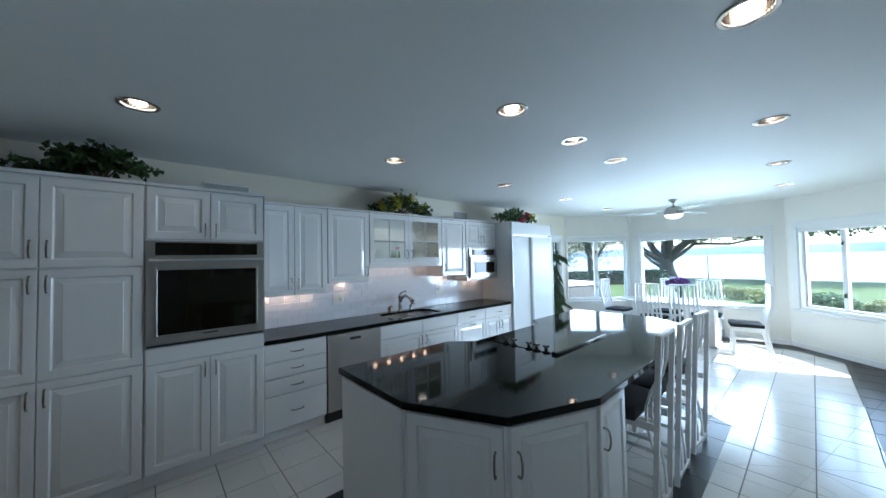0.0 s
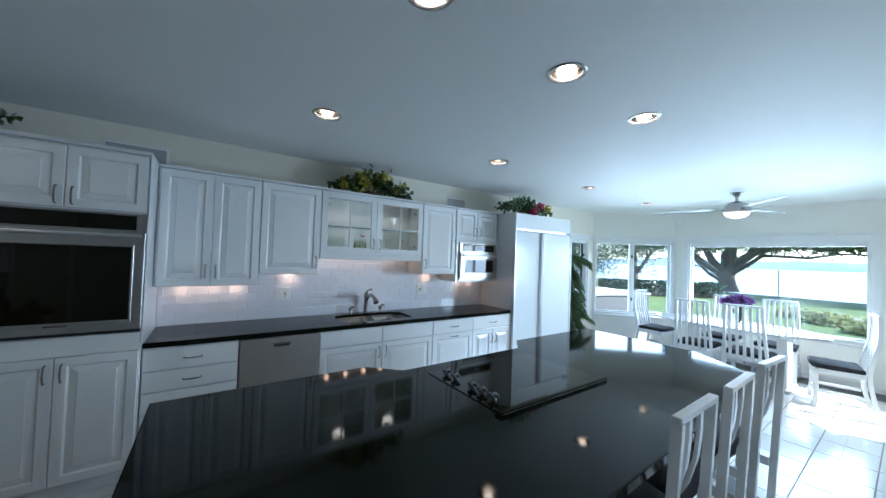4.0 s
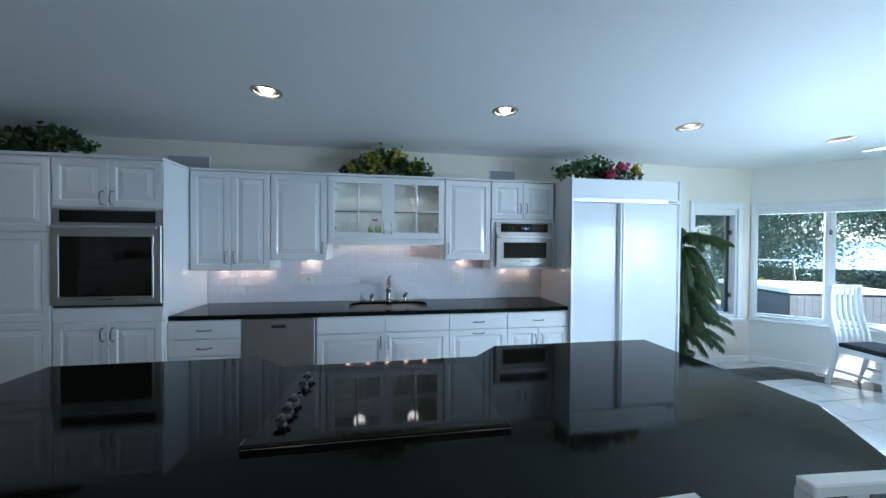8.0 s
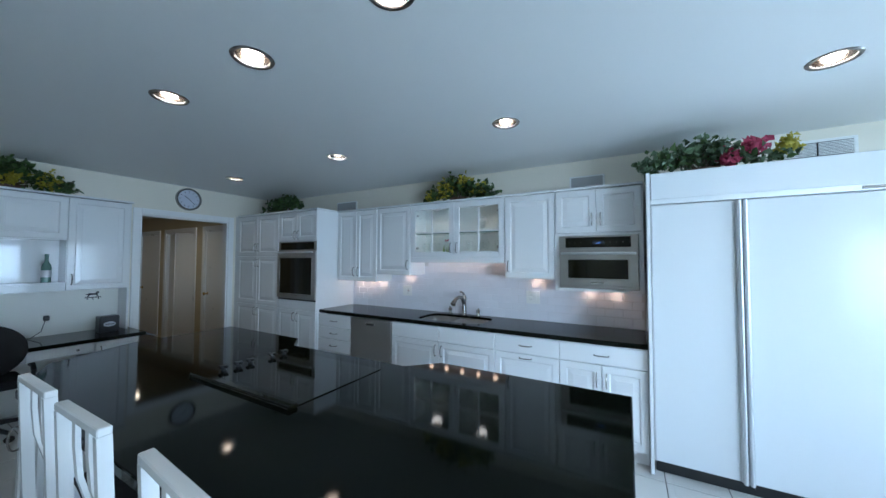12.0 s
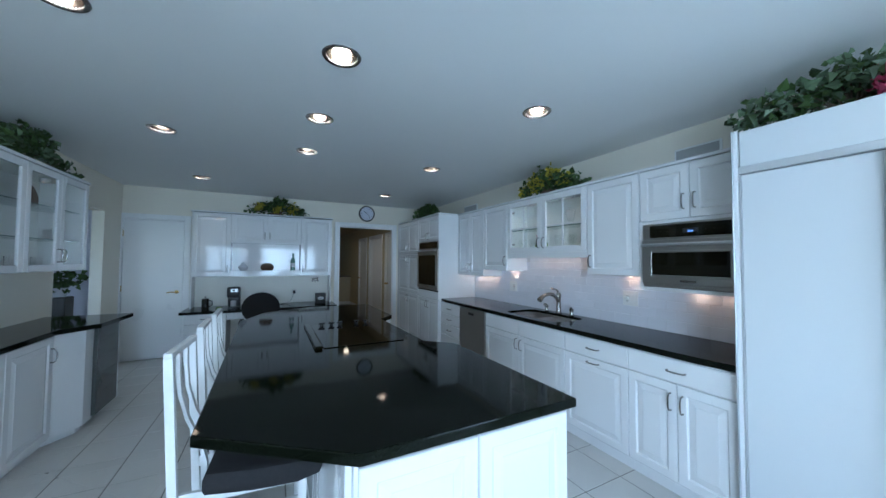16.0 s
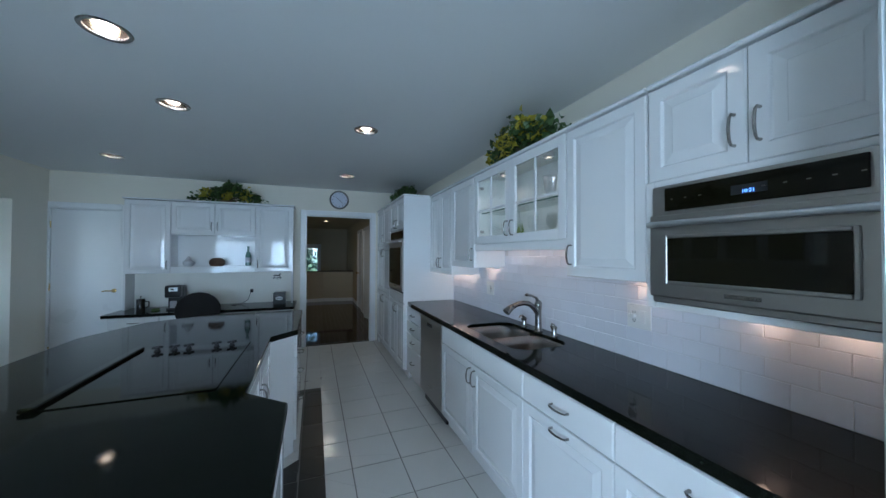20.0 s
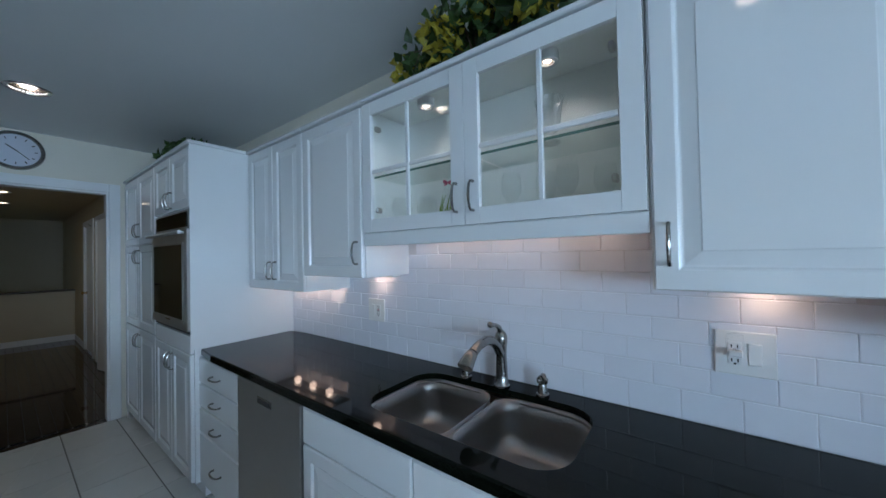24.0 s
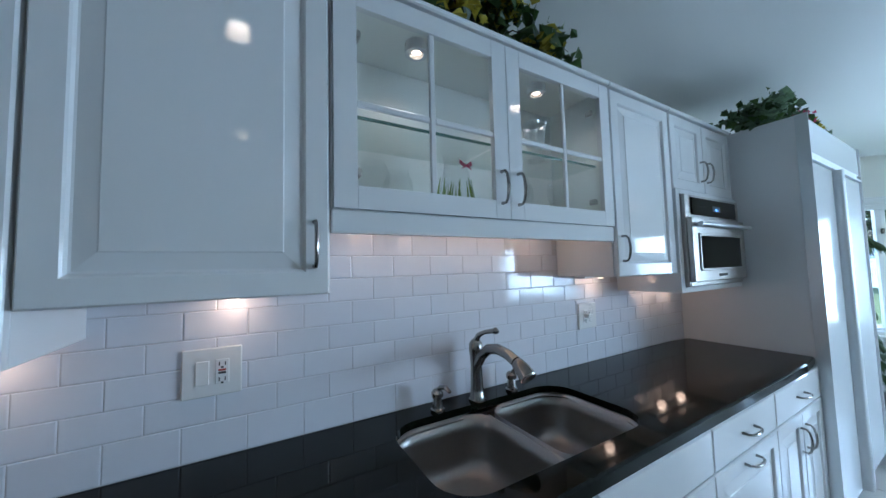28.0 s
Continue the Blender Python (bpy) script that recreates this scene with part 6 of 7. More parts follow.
part("soil", lathe([(0.0, 0.272), (0.122, 0.268)], 20, pose(PXX, PYY, 0), cap=False), CLAY, pt)
part("trunk", tube([(PXX, PYY, 0.26), (PXX + 0.01, PYY - 0.01, 0.8), (PXX - 0.01, PYY, 1.3), (PXX, PYY, 1.74)], [0.018, 0.015, 0.011, 0.005], 8), STEM, pt, smooth=True)
rnd = random.Random(11)
# height on the trunk, direction, reach, drop of the tip
FRONDS = [(1.70, 40, 0.17, 0.02), (1.66, 18, 0.54, 0.15), (1.64, -22, 0.50, 0.14), (1.30, 6, 0.34, 0.46), (1.26, -35, 0.34, 0.50), (1.64, 2, 0.56, 0.12), (1.63, -48, 0.39, 0.14), (1.62, -100, 0.33, 0.22), (1.62, 215, 0.26, 0.20), (1.60, 80, 0.18, 0.18),
          (1.42, -18, 0.32, 0.62), (1.40, -62, 0.30, 0.52), (1.38, -115, 0.27, 0.50), (1.38, 190, 0.21, 0.50), (1.36, 55, 0.18, 0.50),
          (1.16, -8, 0.37, 0.50), (1.14, -50, 0.32, 0.46), (1.12, -95, 0.30, 0.42), (1.12, 230, 0.22, 0.40), (1.10, 40, 0.21, 0.35),
          (0.92, 6, 0.40, 0.24), (0.92, -34, 0.35, 0.30), (0.90, -78, 0.34, 0.32), (0.90, 205, 0.22, 0.30),
          (0.74, -4, 0.62, 0.17), (0.72, -46, 0.46, 0.20), (0.72, -105, 0.40, 0.22), (0.70, 50, 0.26, 0.17),
          (1.66, -70, 0.40, 0.30), (1.48, -88, 0.29, 0.55), (1.30, -75, 0.32, 0.60), (1.02, -64, 0.34, 0.45), (0.84, -92, 0.32, 0.40), (1.52, -40, 0.32, 0.75), (1.22, -22, 0.29, 0.75), (0.98, -18, 0.29, 0.60), (0.66, -88, 0.36, 0.34), (0.58, -22, 0.42, 0.20), (0.56, -70, 0.40, 0.21), (0.56, 215, 0.28, 0.17), (0.52, -85, 0.30, 0.30), (0.50, -125, 0.28, 0.35), (0.80, -110, 0.30, 0.60), (1.05, -125, 0.28, 0.70), (1.30, -130, 0.26, 0.70), (1.50, -120, 0.28, 0.75)]
for z, deg, L, drop in FRONDS:
    ang = radians(deg)
    dx, dy = math.cos(ang), math.sin(ang)
    pts = [Vector((PXX, PYY, z))] + [Vector((PXX + dx * L * f, PYY + dy * L * f, z + 0.05 * math.sin(f * 3.14) - 0.5 * drop * f ** 1.9)) for f in (0.35, 0.7, 1.0)]
    fb = bmesh.new()
    tube(pts, [0.006, 0.005, 0.004, 0.002], 4, I4, fb)
    vs, fs = [], []
    side = Vector((-dy, dx, 0))
    count = int(45 + 130 * math.hypot(L, drop))
    for q in range(count):
        f = 0.06 + 0.94 * q / (count - 1)
        seg = min(2, int(f * 3))
        p = pts[seg].lerp(pts[seg + 1], f * 3 - seg)
        run = (pts[seg + 1] - pts[seg]).normalized()
        for s in (-1, -0.4, 0.4, 1):
            l = 0.135 * (1 - 0.45 * f) * rnd.uniform(0.7, 1.15)
            tip = p + side * s * l * rnd.uniform(0.25, 0.6) + run * l * rnd.uniform(0.25, 0.65) + Vector((0, 0, -l * rnd.uniform(0.45, 1.05)))
            mid = (p + tip) / 2 + Vector((0, 0, 0.006))
            w = run * 0.0042
            o = len(vs)
            vs += [tuple(p - w), tuple(p + w), tuple(mid + w * 1.3), tuple(tip), tuple(mid - w * 1.3)]
            fs.append((o, o + 1, o + 2, o + 3, o + 4))
    tmp = bpy.data.meshes.new("tmp")
    tmp.from_pydata(vs, [], fs)
    fb.from_mesh(tmp)
    bpy.data.meshes.remove(tmp)
    part("frond", fb, NEEDLE, pt)

# bouquet on the dining table
bq = thing("flower_vase", 7.33, 1.62, 0.746, "glass vase of purple flowers on the dining table", "flowers")
part("vase", lathe([(0.0, 0.0), (0.055, 0.0), (0.06, 0.01), (0.07, 0.08), (0.085, 0.15), (0.082, 0.15), (0.066, 0.08), (0.055, 0.014), (0.0, 0.012)], 24, pose(7.33, 1.62, 0.746)), CLEAR, bq, smooth=True)
rnd = random.Random(12)
sbm = bmesh.new()
heads = []
for i in range(44):
    a, r = rnd.uniform(0, 6.28), 0.17 * math.sqrt(rnd.random())
    h = (7.33 + r * math.cos(a), 1.62 + r * math.sin(a) * 1.1, 0.746 + 0.25 + 0.15 * math.sqrt(max(0, 1 - (r / 0.18) ** 2)) + rnd.uniform(-0.02, 0.02))
    heads.append(h)
    tube([(7.33, 1.62, 0.77), (7.33 + r * 0.3 * math.cos(a), 1.62 + r * 0.3 * math.sin(a), 0.90), h], [0.003, 0.003, 0.002], 4, I4, sbm)
part("stems", sbm, NEEDLE, bq, kind="stuff")
for h in heads:
    cloud_part("blossom", [(h[0] + rnd.gauss(0, 0.02), h[1] + rnd.gauss(0, 0.02), h[2] + rnd.gauss(0, 0.014)) for _ in range(14)], 0.05, PURPLE, bq, rnd)

# ---- things in the glazed cabinet ----
def glassware(name, x, y, z, prof, label, mat=None):
    t = thing(name, x, y, z, label, "glassware", "glass things in the cabinet")
    part("bowl", lathe(prof, 18, pose(x, y, z), cap=False), mat or CRYSTAL, t, smooth=True)
    return t


GOBLET = [(0.032, 0.001), (0.006, 0.008), (0.004, 0.06), (0.022, 0.075), (0.036, 0.105), (0.036, 0.135), (0.030, 0.165)]
SNIFTER = [(0.034, 0.001), (0.006, 0.008), (0.005, 0.04), (0.03, 0.055), (0.048, 0.09), (0.046, 0.12), (0.034, 0.15)]
for x, y, pr in ((2.13, 3.60, SNIFTER), (2.235, 3.66, SNIFTER), (2.70, 3.58, GOBLET), (2.80, 3.66, GOBLET), (2.90, 3.58, GOBLET), (3.00, 3.66, GOBLET)):
    glassware("wine_glass", x, y, 1.5935, pr, "clear stemmed wine glass in the glazed cabinet")
cv = thing("crystal_vase", 2.832, 3.62, 1.8515, "footed cut crystal vase with fluted sides on the glass shelf", "glassware", "glass things in the cabinet")


def fluted(profile, n, depth, M):
    """A turned shape whose sides are pleated in n flutes."""
    b = lathe(profile, n * 4, I4, cap=False)
    for v in b.verts:
        q = 1 + depth * math.cos(n * math.atan2(v.co.y, v.co.x)) if v.co.z > 0.03 else 1
        v.co.x, v.co.y = v.co.x * q, v.co.y * q
    b.transform(M)
    return b


part("foot", lathe([(0.0, 0.0), (0.036, 0.0), (0.036, 0.004), (0.012, 0.014), (0.010, 0.028)], 24, pose(2.832, 3.62, 1.8515), cap=False), CUTCRYSTAL, cv, smooth=True)
part("bowl", fluted([(0.010, 0.0285), (0.026, 0.045), (0.036, 0.075), (0.040, 0.115), (0.045, 0.145), (0.050, 0.158)], 12, 0.07, pose(2.832, 3.62, 1.8515)), CUTCRYSTAL, cv, "pleated cut crystal bowl")
gv = thing("painted_vase", 2.43, 3.61, 1.5935, "clear vase painted with green grass and a red butterfly", "vase")
part("glass", lathe([(0.0, 0.0), (0.050, 0.0), (0.060, 0.02), (0.064, 0.08), (0.046, 0.15), (0.036, 0.20), (0.052, 0.235)], 22, pose(2.43, 3.61, 1.5935), cap=False), CRYSTAL, gv, smooth=True)
rnd = random.Random(21)
gbm = bmesh.new()
for i in range(30):
    a = rnd.uniform(0, 6.28)
    h = rnd.uniform(0.07, 0.14)
    p = Vector((2.43 + 0.0645 * math.cos(a), 3.61 + 0.0645 * math.sin(a), 1.60))
    tube([p, p + Vector((0, 0, h * 0.6)), p + Vector((rnd.uniform(-0.01, 0.01) - 0.012 * math.cos(a), -0.012 * math.sin(a), h))], [0.005, 0.004, 0.001], 4, I4, gbm)
GRASSPAINT = material("green_enamel_paint", (0.28, 0.42, 0.05), 0.3, vary=0.2, scale=30, island=0.3)
part("painted_grass", gbm, GRASSPAINT, gv, "painted green grass blades")
bbm = bmesh.new()
for s in (-1, 1):
    prism([(0, 0), (s * 0.018, 0.012), (s * 0.02, 0.0), (s * 0.010, -0.006), (s * 0.016, -0.014), (0, -0.006)], 0, 0.001, 0, pose(2.435, 3.553, 1.765, 78, 0, 0) @ Matrix.Diagonal((1.3, 1.3, 1, 1)), bbm)
part("butterfly", bbm, PINK, gv, "painted red butterfly")

# ---- things on the desk and hutch ----
cm = thing("coffee_maker", -0.86, 0.42, 0.7415, "black and silver single-cup coffee maker on the desk", "coffee maker")
part("body", box(-0.98, -0.81, 0.34, 0.50, 0.7415, 1.045, 0.022, seg=2), BLACK, cm, smooth=True)
part("head", box(-0.815, -0.70, 0.335, 0.505, 0.90, 1.06, 0.022, seg=2), BLACK, cm, smooth=True)
part("control_panel", box(-0.6995, -0.695, 0.385, 0.480, 0.985, 1.035, 0.004), SATIN, cm, "silver panel")
part("display", box(-0.6945, -0.6935, 0.405, 0.44, 1.0, 1.022), BLACKGLASS, cm)
part("mug", lathe([(0.0, 0.0), (0.036, 0.0), (0.038, 0.085), (0.034, 0.085), (0.033, 0.006), (0.0, 0.006)], 18, pose(-0.75, 0.42, 0.766)), CERAMIC, cm, "pale mug on the tray", smooth=True)
part("drip_tray", box(-0.80, -0.70, 0.36, 0.48, 0.7415, 0.765, 0.005), BLACK, cm)
fp = thing("french_press", -0.80, 0.06, 0.7415, "small black coffee press with a handle on the desk", "coffee press")
part("beaker", lathe([(0.0, 0.0), (0.045, 0.0), (0.045, 0.14), (0.04, 0.15), (0.0, 0.155)], 18, pose(-0.80, 0.06, 0.7415)), BLACKGLASS, fp, smooth=True)
part("handle", tube([(-0.80, 0.105, 0.86), (-0.80, 0.145, 0.85), (-0.80, 0.145, 0.79), (-0.80, 0.105, 0.77)], 0.008, 8), BLACK, fp, smooth=True)
part("knob", lathe([(0.0, 0.0), (0.004, 0.0), (0.004, 0.02), (0.012, 0.025), (0.0, 0.035)], 12, pose(-0.80, 0.06, 0.895)), CHROME, fp, smooth=True)
bx = thing("packet", -0.75, 0.24, 0.7415, "small green packet lying on the desk", "packet")
part("packet_body", box(-0.79, -0.71, 0.20, 0.27, 0.7415, 0.765, 0.006), BROADLEAF, bx)
tn = thing("coffee_tin", -0.82, 1.68, 0.7415, "black tin with a pale oval label on the desk", "tin")
tb2 = part("tin_body", box(-0.89, -0.76, 1.60, 1.76, 0.7415, 0.915, 0.006), BLACK, tn)
part("label", lathe([(0.0, 0.001), (0.05, 0.001), (0.05, 0.0), (0.0, 0.0)], 24, pose(-0.7595, 1.68, 0.83, 90, 0, 90) @ Matrix.Diagonal((1, 0.55, 1, 1))), CERAMIC, tb2, "pale oval label")
part("label_bar", box(-0.7580, -0.7572, 1.645, 1.715, 0.826, 0.834), BLACK, tb2)
pg = thing("phone_charger", -1.08, 1.28, 0.93, "black plug with its cord in the wall", "charger")
part("plug", box(-1.0835, -1.045, 1.26, 1.30, 0.90, 0.95, 0.005), BLACK, pg)
part("cord", tube([(-1.05, 1.27, 0.90), (-1.02, 1.24, 0.80), (-0.97, 1.16, 0.747), (-0.90, 1.05, 0.745), (-0.86, 1.12, 0.745)], 0.003, 6), BLACK, pg, smooth=True)
hr = thing("key_rack", -1.085, 1.62, 1.12, "black iron key rack shaped like a running horse", "key rack")
hz = bmesh.new()
MHR = pose(-1.0838, 1.62, 1.14, 90, 0, 90)
prism([(-0.055, 0.0), (-0.03, 0.016), (0.02, 0.014), (0.035, 0.034), (0.052, 0.032), (0.048, 0.022), (0.038, 0.004), (0.045, -0.022), (0.036, -0.022), (0.026, -0.004), (-0.02, -0.004), (-0.04, -0.024), (-0.048, -0.022), (-0.036, -0.002), (-0.06, 0.012)], 0, 0.006, 0, MHR, hz)
box(-0.065, 0.065, -0.036, -0.026, 0, 0.006, 0.001, MHR, hz)
part("plate", hz, BLACK, hr)
for k in (-0.045, 0.0, 0.045):
    part("hook", tube([(k, -0.036, 0.004), (k, -0.052, 0.006), (k, -0.056, 0.018), (k, -0.046, 0.022)], 0.0025, 6, MHR), BLACK, hr)
va = thing("ceramic_jar", -0.96, 0.52, 1.305, "pale lidded ceramic jar in the hutch niche", "jar")
part("jar", lathe([(0.0, 0.0), (0.04, 0.0), (0.065, 0.03), (0.068, 0.06), (0.045, 0.075), (0.025, 0.10), (0.028, 0.115), (0.012, 0.125), (0.0, 0.14)], 22, pose(-0.96, 0.52, 1.305)), CERAMIC, va, smooth=True)
cb = thing("clay_bowl", -0.95, 0.86, 1.305, "round brown clay bowl in the hutch niche", "bowl")
part("bowl", lathe([(0.0, 0.0), (0.075, 0.0), (0.10, 0.035), (0.095, 0.075), (0.06, 0.11), (0.0, 0.12)], 22, pose(-0.95, 0.86, 1.305)), CLAY, cb, smooth=True)
bo = thing("bottle", -0.96, 1.245, 1.305, "green glass bottle with a pale label in the niche", "bottle")
part("glass", lathe([(0.0, 0.0), (0.035, 0.0), (0.036, 0.15), (0.030, 0.18), (0.014, 0.21), (0.014, 0.27), (0.016, 0.272), (0.016, 0.285), (0.0, 0.286)], 18, pose(-0.96, 1.245, 1.305)), GREENBOTTLE, bo, smooth=True)
part("label", lathe([(0.0365, 0.05), (0.0365, 0.12)], 18, pose(-0.96, 1.245, 1.305), cap=False), CERAMIC, bo, "pale paper label")
ps = thing("plant_stand", -0.97, -1.55, 0, "tall black stand with a leafy potted plant", "plant stand")
part("column", box(-1.08, -0.86, -1.66, -1.44, 0.0, 0.97, 0.01), BLACK, ps)
part("pot", lathe([(0.0, 0.0), (0.07, 0.0), (0.09, 0.12), (0.0, 0.12)], 18, pose(-0.97, -1.55, 0.9705)), CERAMIC, ps, smooth=True)
rnd = random.Random(31)
cloud_part("leaves", [(-0.97 + rnd.gauss(0, 0.10), -1.55 + rnd.gauss(0, 0.10), 1.18 + rnd.gauss(0, 0.07)) for _ in range(160)], 0.08, LEAF, ps, rnd, "green leaves")
fgr = thing("painted_plate", 1.16, -0.86, 1.906, "standing coloured plate in the bar cabinet", "plate")
part("plate", lathe([(0.0, 0.0), (0.07, 0.004), (0.095, 0.014), (0.10, 0.014), (0.07, 0.0), (0.0, -0.004)], 28, pose(1.16, -0.90, 2.008, 80, 0, 180)), CLAY, fgr, "orange-brown glazed plate", smooth=True)
for x in (0.95, 1.10, 1.25, 1.42, 1.56):
    t = thing("tumbler", x, -0.86, 1.3905 if x > 1.0 else 1.637, "clear glass tumbler in the bar cabinet", "glassware", "glass things in the bar")
    part("glass", lathe([(0.0, 0.0), (0.03, 0.0), (0.036, 0.10), (0.034, 0.10), (0.028, 0.006), (0.0, 0.006)], 16, pose(x, -0.86, 1.3905 if x > 1.0 else 1.637)), CLEAR, t, smooth=True)

# ---- outdoors ----
GZ = -0.15
gm = bpy.data.meshes.new("ground")
xs, ys = [-3000, -60, -5, 8.0, 12, 16, 22, 28, 31, 34, 38, 3000], [-3000, -200, -60, -20, -8, 0, 8, 20, 60, 200, 3000]
gv2 = [(x, y, GZ if x < 29 else (-0.20 if x < 32 else (-0.42 if x < 36 else (-1.2 if x < 40 else -3.0)))) for x in xs for y in ys]
ny = len(ys)
gm.from_pydata(gv2, [], [(i * ny + j, (i + 1) * ny + j, (i + 1) * ny + j + 1, i * ny + j + 1) for i in range(len(xs) - 1) for j in range(ny - 1)])
gm.materials.append(GRASS)
tagged(new("ground", gm), "mown green lawn that slopes down to the lake", "lawn", kind="structure")
wm = bpy.data.meshes.new("water")
wm.from_pydata([(34, -3000, -0.6), (3000, -3000, -0.6), (3000, 3000, -0.6), (34, 3000, -0.6)], [], [(0, 1, 2, 3)])
wm.materials.append(WATER)
tagged(new("water", wm), "calm bright lake", "lake", kind="structure")
rnd = random.Random(41)
hv, hf = [], []
for i in range(121):
    a = radians(-80 + 160 * i / 120)
    h = 24 + 14 * noise.noise((i * 0.13, 3.1, 0)) + 6 * noise.noise((i * 0.6, 9.0, 0))
    hv += [(1500 * math.cos(a), 1500 * math.sin(a), -3), (1500 * math.cos(a), 1500 * math.sin(a), h), (1700 * math.cos(a), 1700 * math.sin(a), -3)]
for i in range(120):
    o = i * 3
    hf += [(o, o + 3, o + 4, o + 1), (o + 1, o + 4, o + 5, o + 2)]
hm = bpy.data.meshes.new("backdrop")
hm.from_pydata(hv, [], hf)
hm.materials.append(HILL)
tagged(new("backdrop", hm), "low wooded shore across the lake, haze painted into its pale colour", "far shore", kind="structure")


PALELEAF = material("pale_leaf", (0.40, 0.43, 0.20), 0.5, vary=0.25, scale=8, island=0.5)
leafy(PALELEAF)


def tree(x, y, label, limbs, crown, n, size, mat, seed, trunk_r, trunk_h, name="tree", low=0.0):
    """Trunk with tapering limbs and a crown of many single leaves in uneven clumps."""
    rnd = random.Random(seed)
    t = thing(name, x, y, GZ, label, "tree", "trees in the garden")
    part("trunk", tube([(x, y, GZ - 0.1), (x + 0.05, y, GZ + trunk_h * 0.3), (x, y + 0.04, GZ + trunk_h)], [trunk_r * 1.45, trunk_r * 1.02, trunk_r * 0.86], 14), BARK, t, smooth=True)
    tips = []
    for pts, r in limbs:
        P = [Vector((x + a, y + b, GZ + c)) for a, b, c in pts]
        part("limb", tube(P, [r * (1 - 0.8 * i / (len(P) - 1)) for i in range(len(P))], 9), BARK, t, smooth=True)
        tips += P[1:]
        for k in range(7):
            i = rnd.randrange(1, len(P))
            q = P[i - 1].lerp(P[i], rnd.random())
            d = Vector((rnd.gauss(0, 1), rnd.gauss(0, 1), rnd.uniform(0.0, 0.9))).normalized() * rnd.uniform(1.0, 2.2)
            part("branch", tube([q, q + d * 0.5 + Vector((0, 0, 0.12)), q + d], [r * 0.28, r * 0.17, r * 0.05], 5), BARK, t)
            tips.append(q + d)
    spots = []
    cx, cy, cz, rx, ry, rz = crown
    clumps = []
    while len(clumps) < max(30, n // 70):
        u = Vector((rnd.uniform(-1, 1), rnd.uniform(-1, 1), rnd.uniform(-1, 1)))
        if 0.25 < u.length < 1:
            clumps.append(Vector((x + cx + u.x * rx, y + cy + u.y * ry, GZ + cz + u.z * rz)))
    clumps += [q for q in tips if q.z > low]
    for i in range(n):
        c = clumps[rnd.randrange(len(clumps))]
        spots.append(c + Vector((rnd.gauss(0, 0.42), rnd.gauss(0, 0.42), rnd.gauss(0, 0.22))))
    cloud_part("crown", spots, size, mat, t, rnd, "crown of single leaves", 0.9, 0.8)
    return t


big = [([(0, 0.15, 1.0), (0.1, 0.7, 1.7), (0.3, 1.1, 2.5), (0.2, 1.9, 3.3), (0.5, 2.2, 4.4), (0.4, 3.2, 5.4)], 0.26),
       ([(0, -0.15, 1.0), (-0.2, -0.7, 1.8), (-0.5, -1.3, 2.3), (-0.9, -2.6, 2.75), (-1.3, -4.0, 2.5), (-1.7, -5.6, 2.65), (-2.1, -7.0, 2.95), (-2.4, -8.6, 3.1), (-2.6, -10.0, 3.6)], 0.25),
       ([(0, -0.05, 0.9), (-0.2, -0.9, 1.5), (-0.5, -1.6, 2.1), (-0.9, -2.2, 2.1), (-1.3, -3.4, 2.0), (-1.7, -4.4, 2.2), (-2.0, -5.8, 2.15)], 0.13),
       ([(0, 0, 1.1), (-0.3, -0.3, 2.0), (-0.7, -0.5, 2.8), (-1.0, -1.4, 3.5), (-1.6, -1.7, 4.6), (-1.8, -2.8, 5.4)], 0.24),
       ([(0, 0, 1.1), (0.3, 0.2, 2.1), (0.5, -0.2, 3.0), (0.9, -0.6, 4.2), (0.9, -1.6, 5.6)], 0.26),
       ([(0, 0.1, 0.8), (-0.3, 0.9, 1.5), (-0.8, 1.5, 2.3), (-1.2, 2.6, 2.7), (-1.5, 3.6, 2.6), (-2.0, 5.0, 3.0), (-2.2, 6.2, 3.6)], 0.19),
       ([(-0.1, 0.15, 0.5), (-0.3, 0.8, 1.0), (-0.5, 1.3, 1.7), (-0.7, 1.7, 2.5), (-0.8, 2.6, 3.2)], 0.12),
       ([(-0.2, -0.9, 1.9), (-0.5, -1.2, 2.6), (-0.7, -2.2, 3.2), (-1.0, -3.2, 3.3), (-1.4, -4.8, 3.8)], 0.13)]
big = [([(a * 1.28, b * 1.28, c * 1.22) for a, b, c in pts], r * 1.28) for pts, r in big]
tree(33.0, 8.3, "huge spreading old tree with low sinuous limbs by the shore", big, (-1.5, -4.4, 4.25, 6.5, 14.5, 1.35), 42000, 0.20, FOLIAGE, 51, 0.55, 1.4, "spreading_tree", 2.9)
small = [([(0, 0, 1.2), (0.4, 0.3, 2.6), (0.8, 0.8, 4.2)], 0.14), ([(0, 0, 1.4), (-0.5, 0.2, 2.8), (-1.0, 0.5, 4.0)], 0.13), ([(0, 0, 1.0), (0.1, -0.7, 2.2), (0.3, -1.4, 3.2)], 0.12), ([(0, 0, 1.8), (0.0, 0.1, 3.5), (0.1, 0.0, 5.2)], 0.12)]
tree(15.9, 10.9, "dark leafy garden tree with thick trunks behind the hot tub", small, (0, -0.3, 2.75, 2.5, 2.5, 2.5), 26000, 0.085, DARKFOL, 52, 0.28, 1.3)
tree(18.2, 12.2, "dark leafy garden tree behind the hot tub", small, (0, 0, 3.0, 2.5, 2.5, 2.5), 14000, 0.09, FOLIAGE, 53, 0.24, 1.3)
tree(21.5, 9.6, "dark leafy garden tree by the shore", small, (0, 0, 3.9, 2.2, 2.0, 2.0), 14000, 0.10, DARKFOL, 58, 0.22, 1.6)
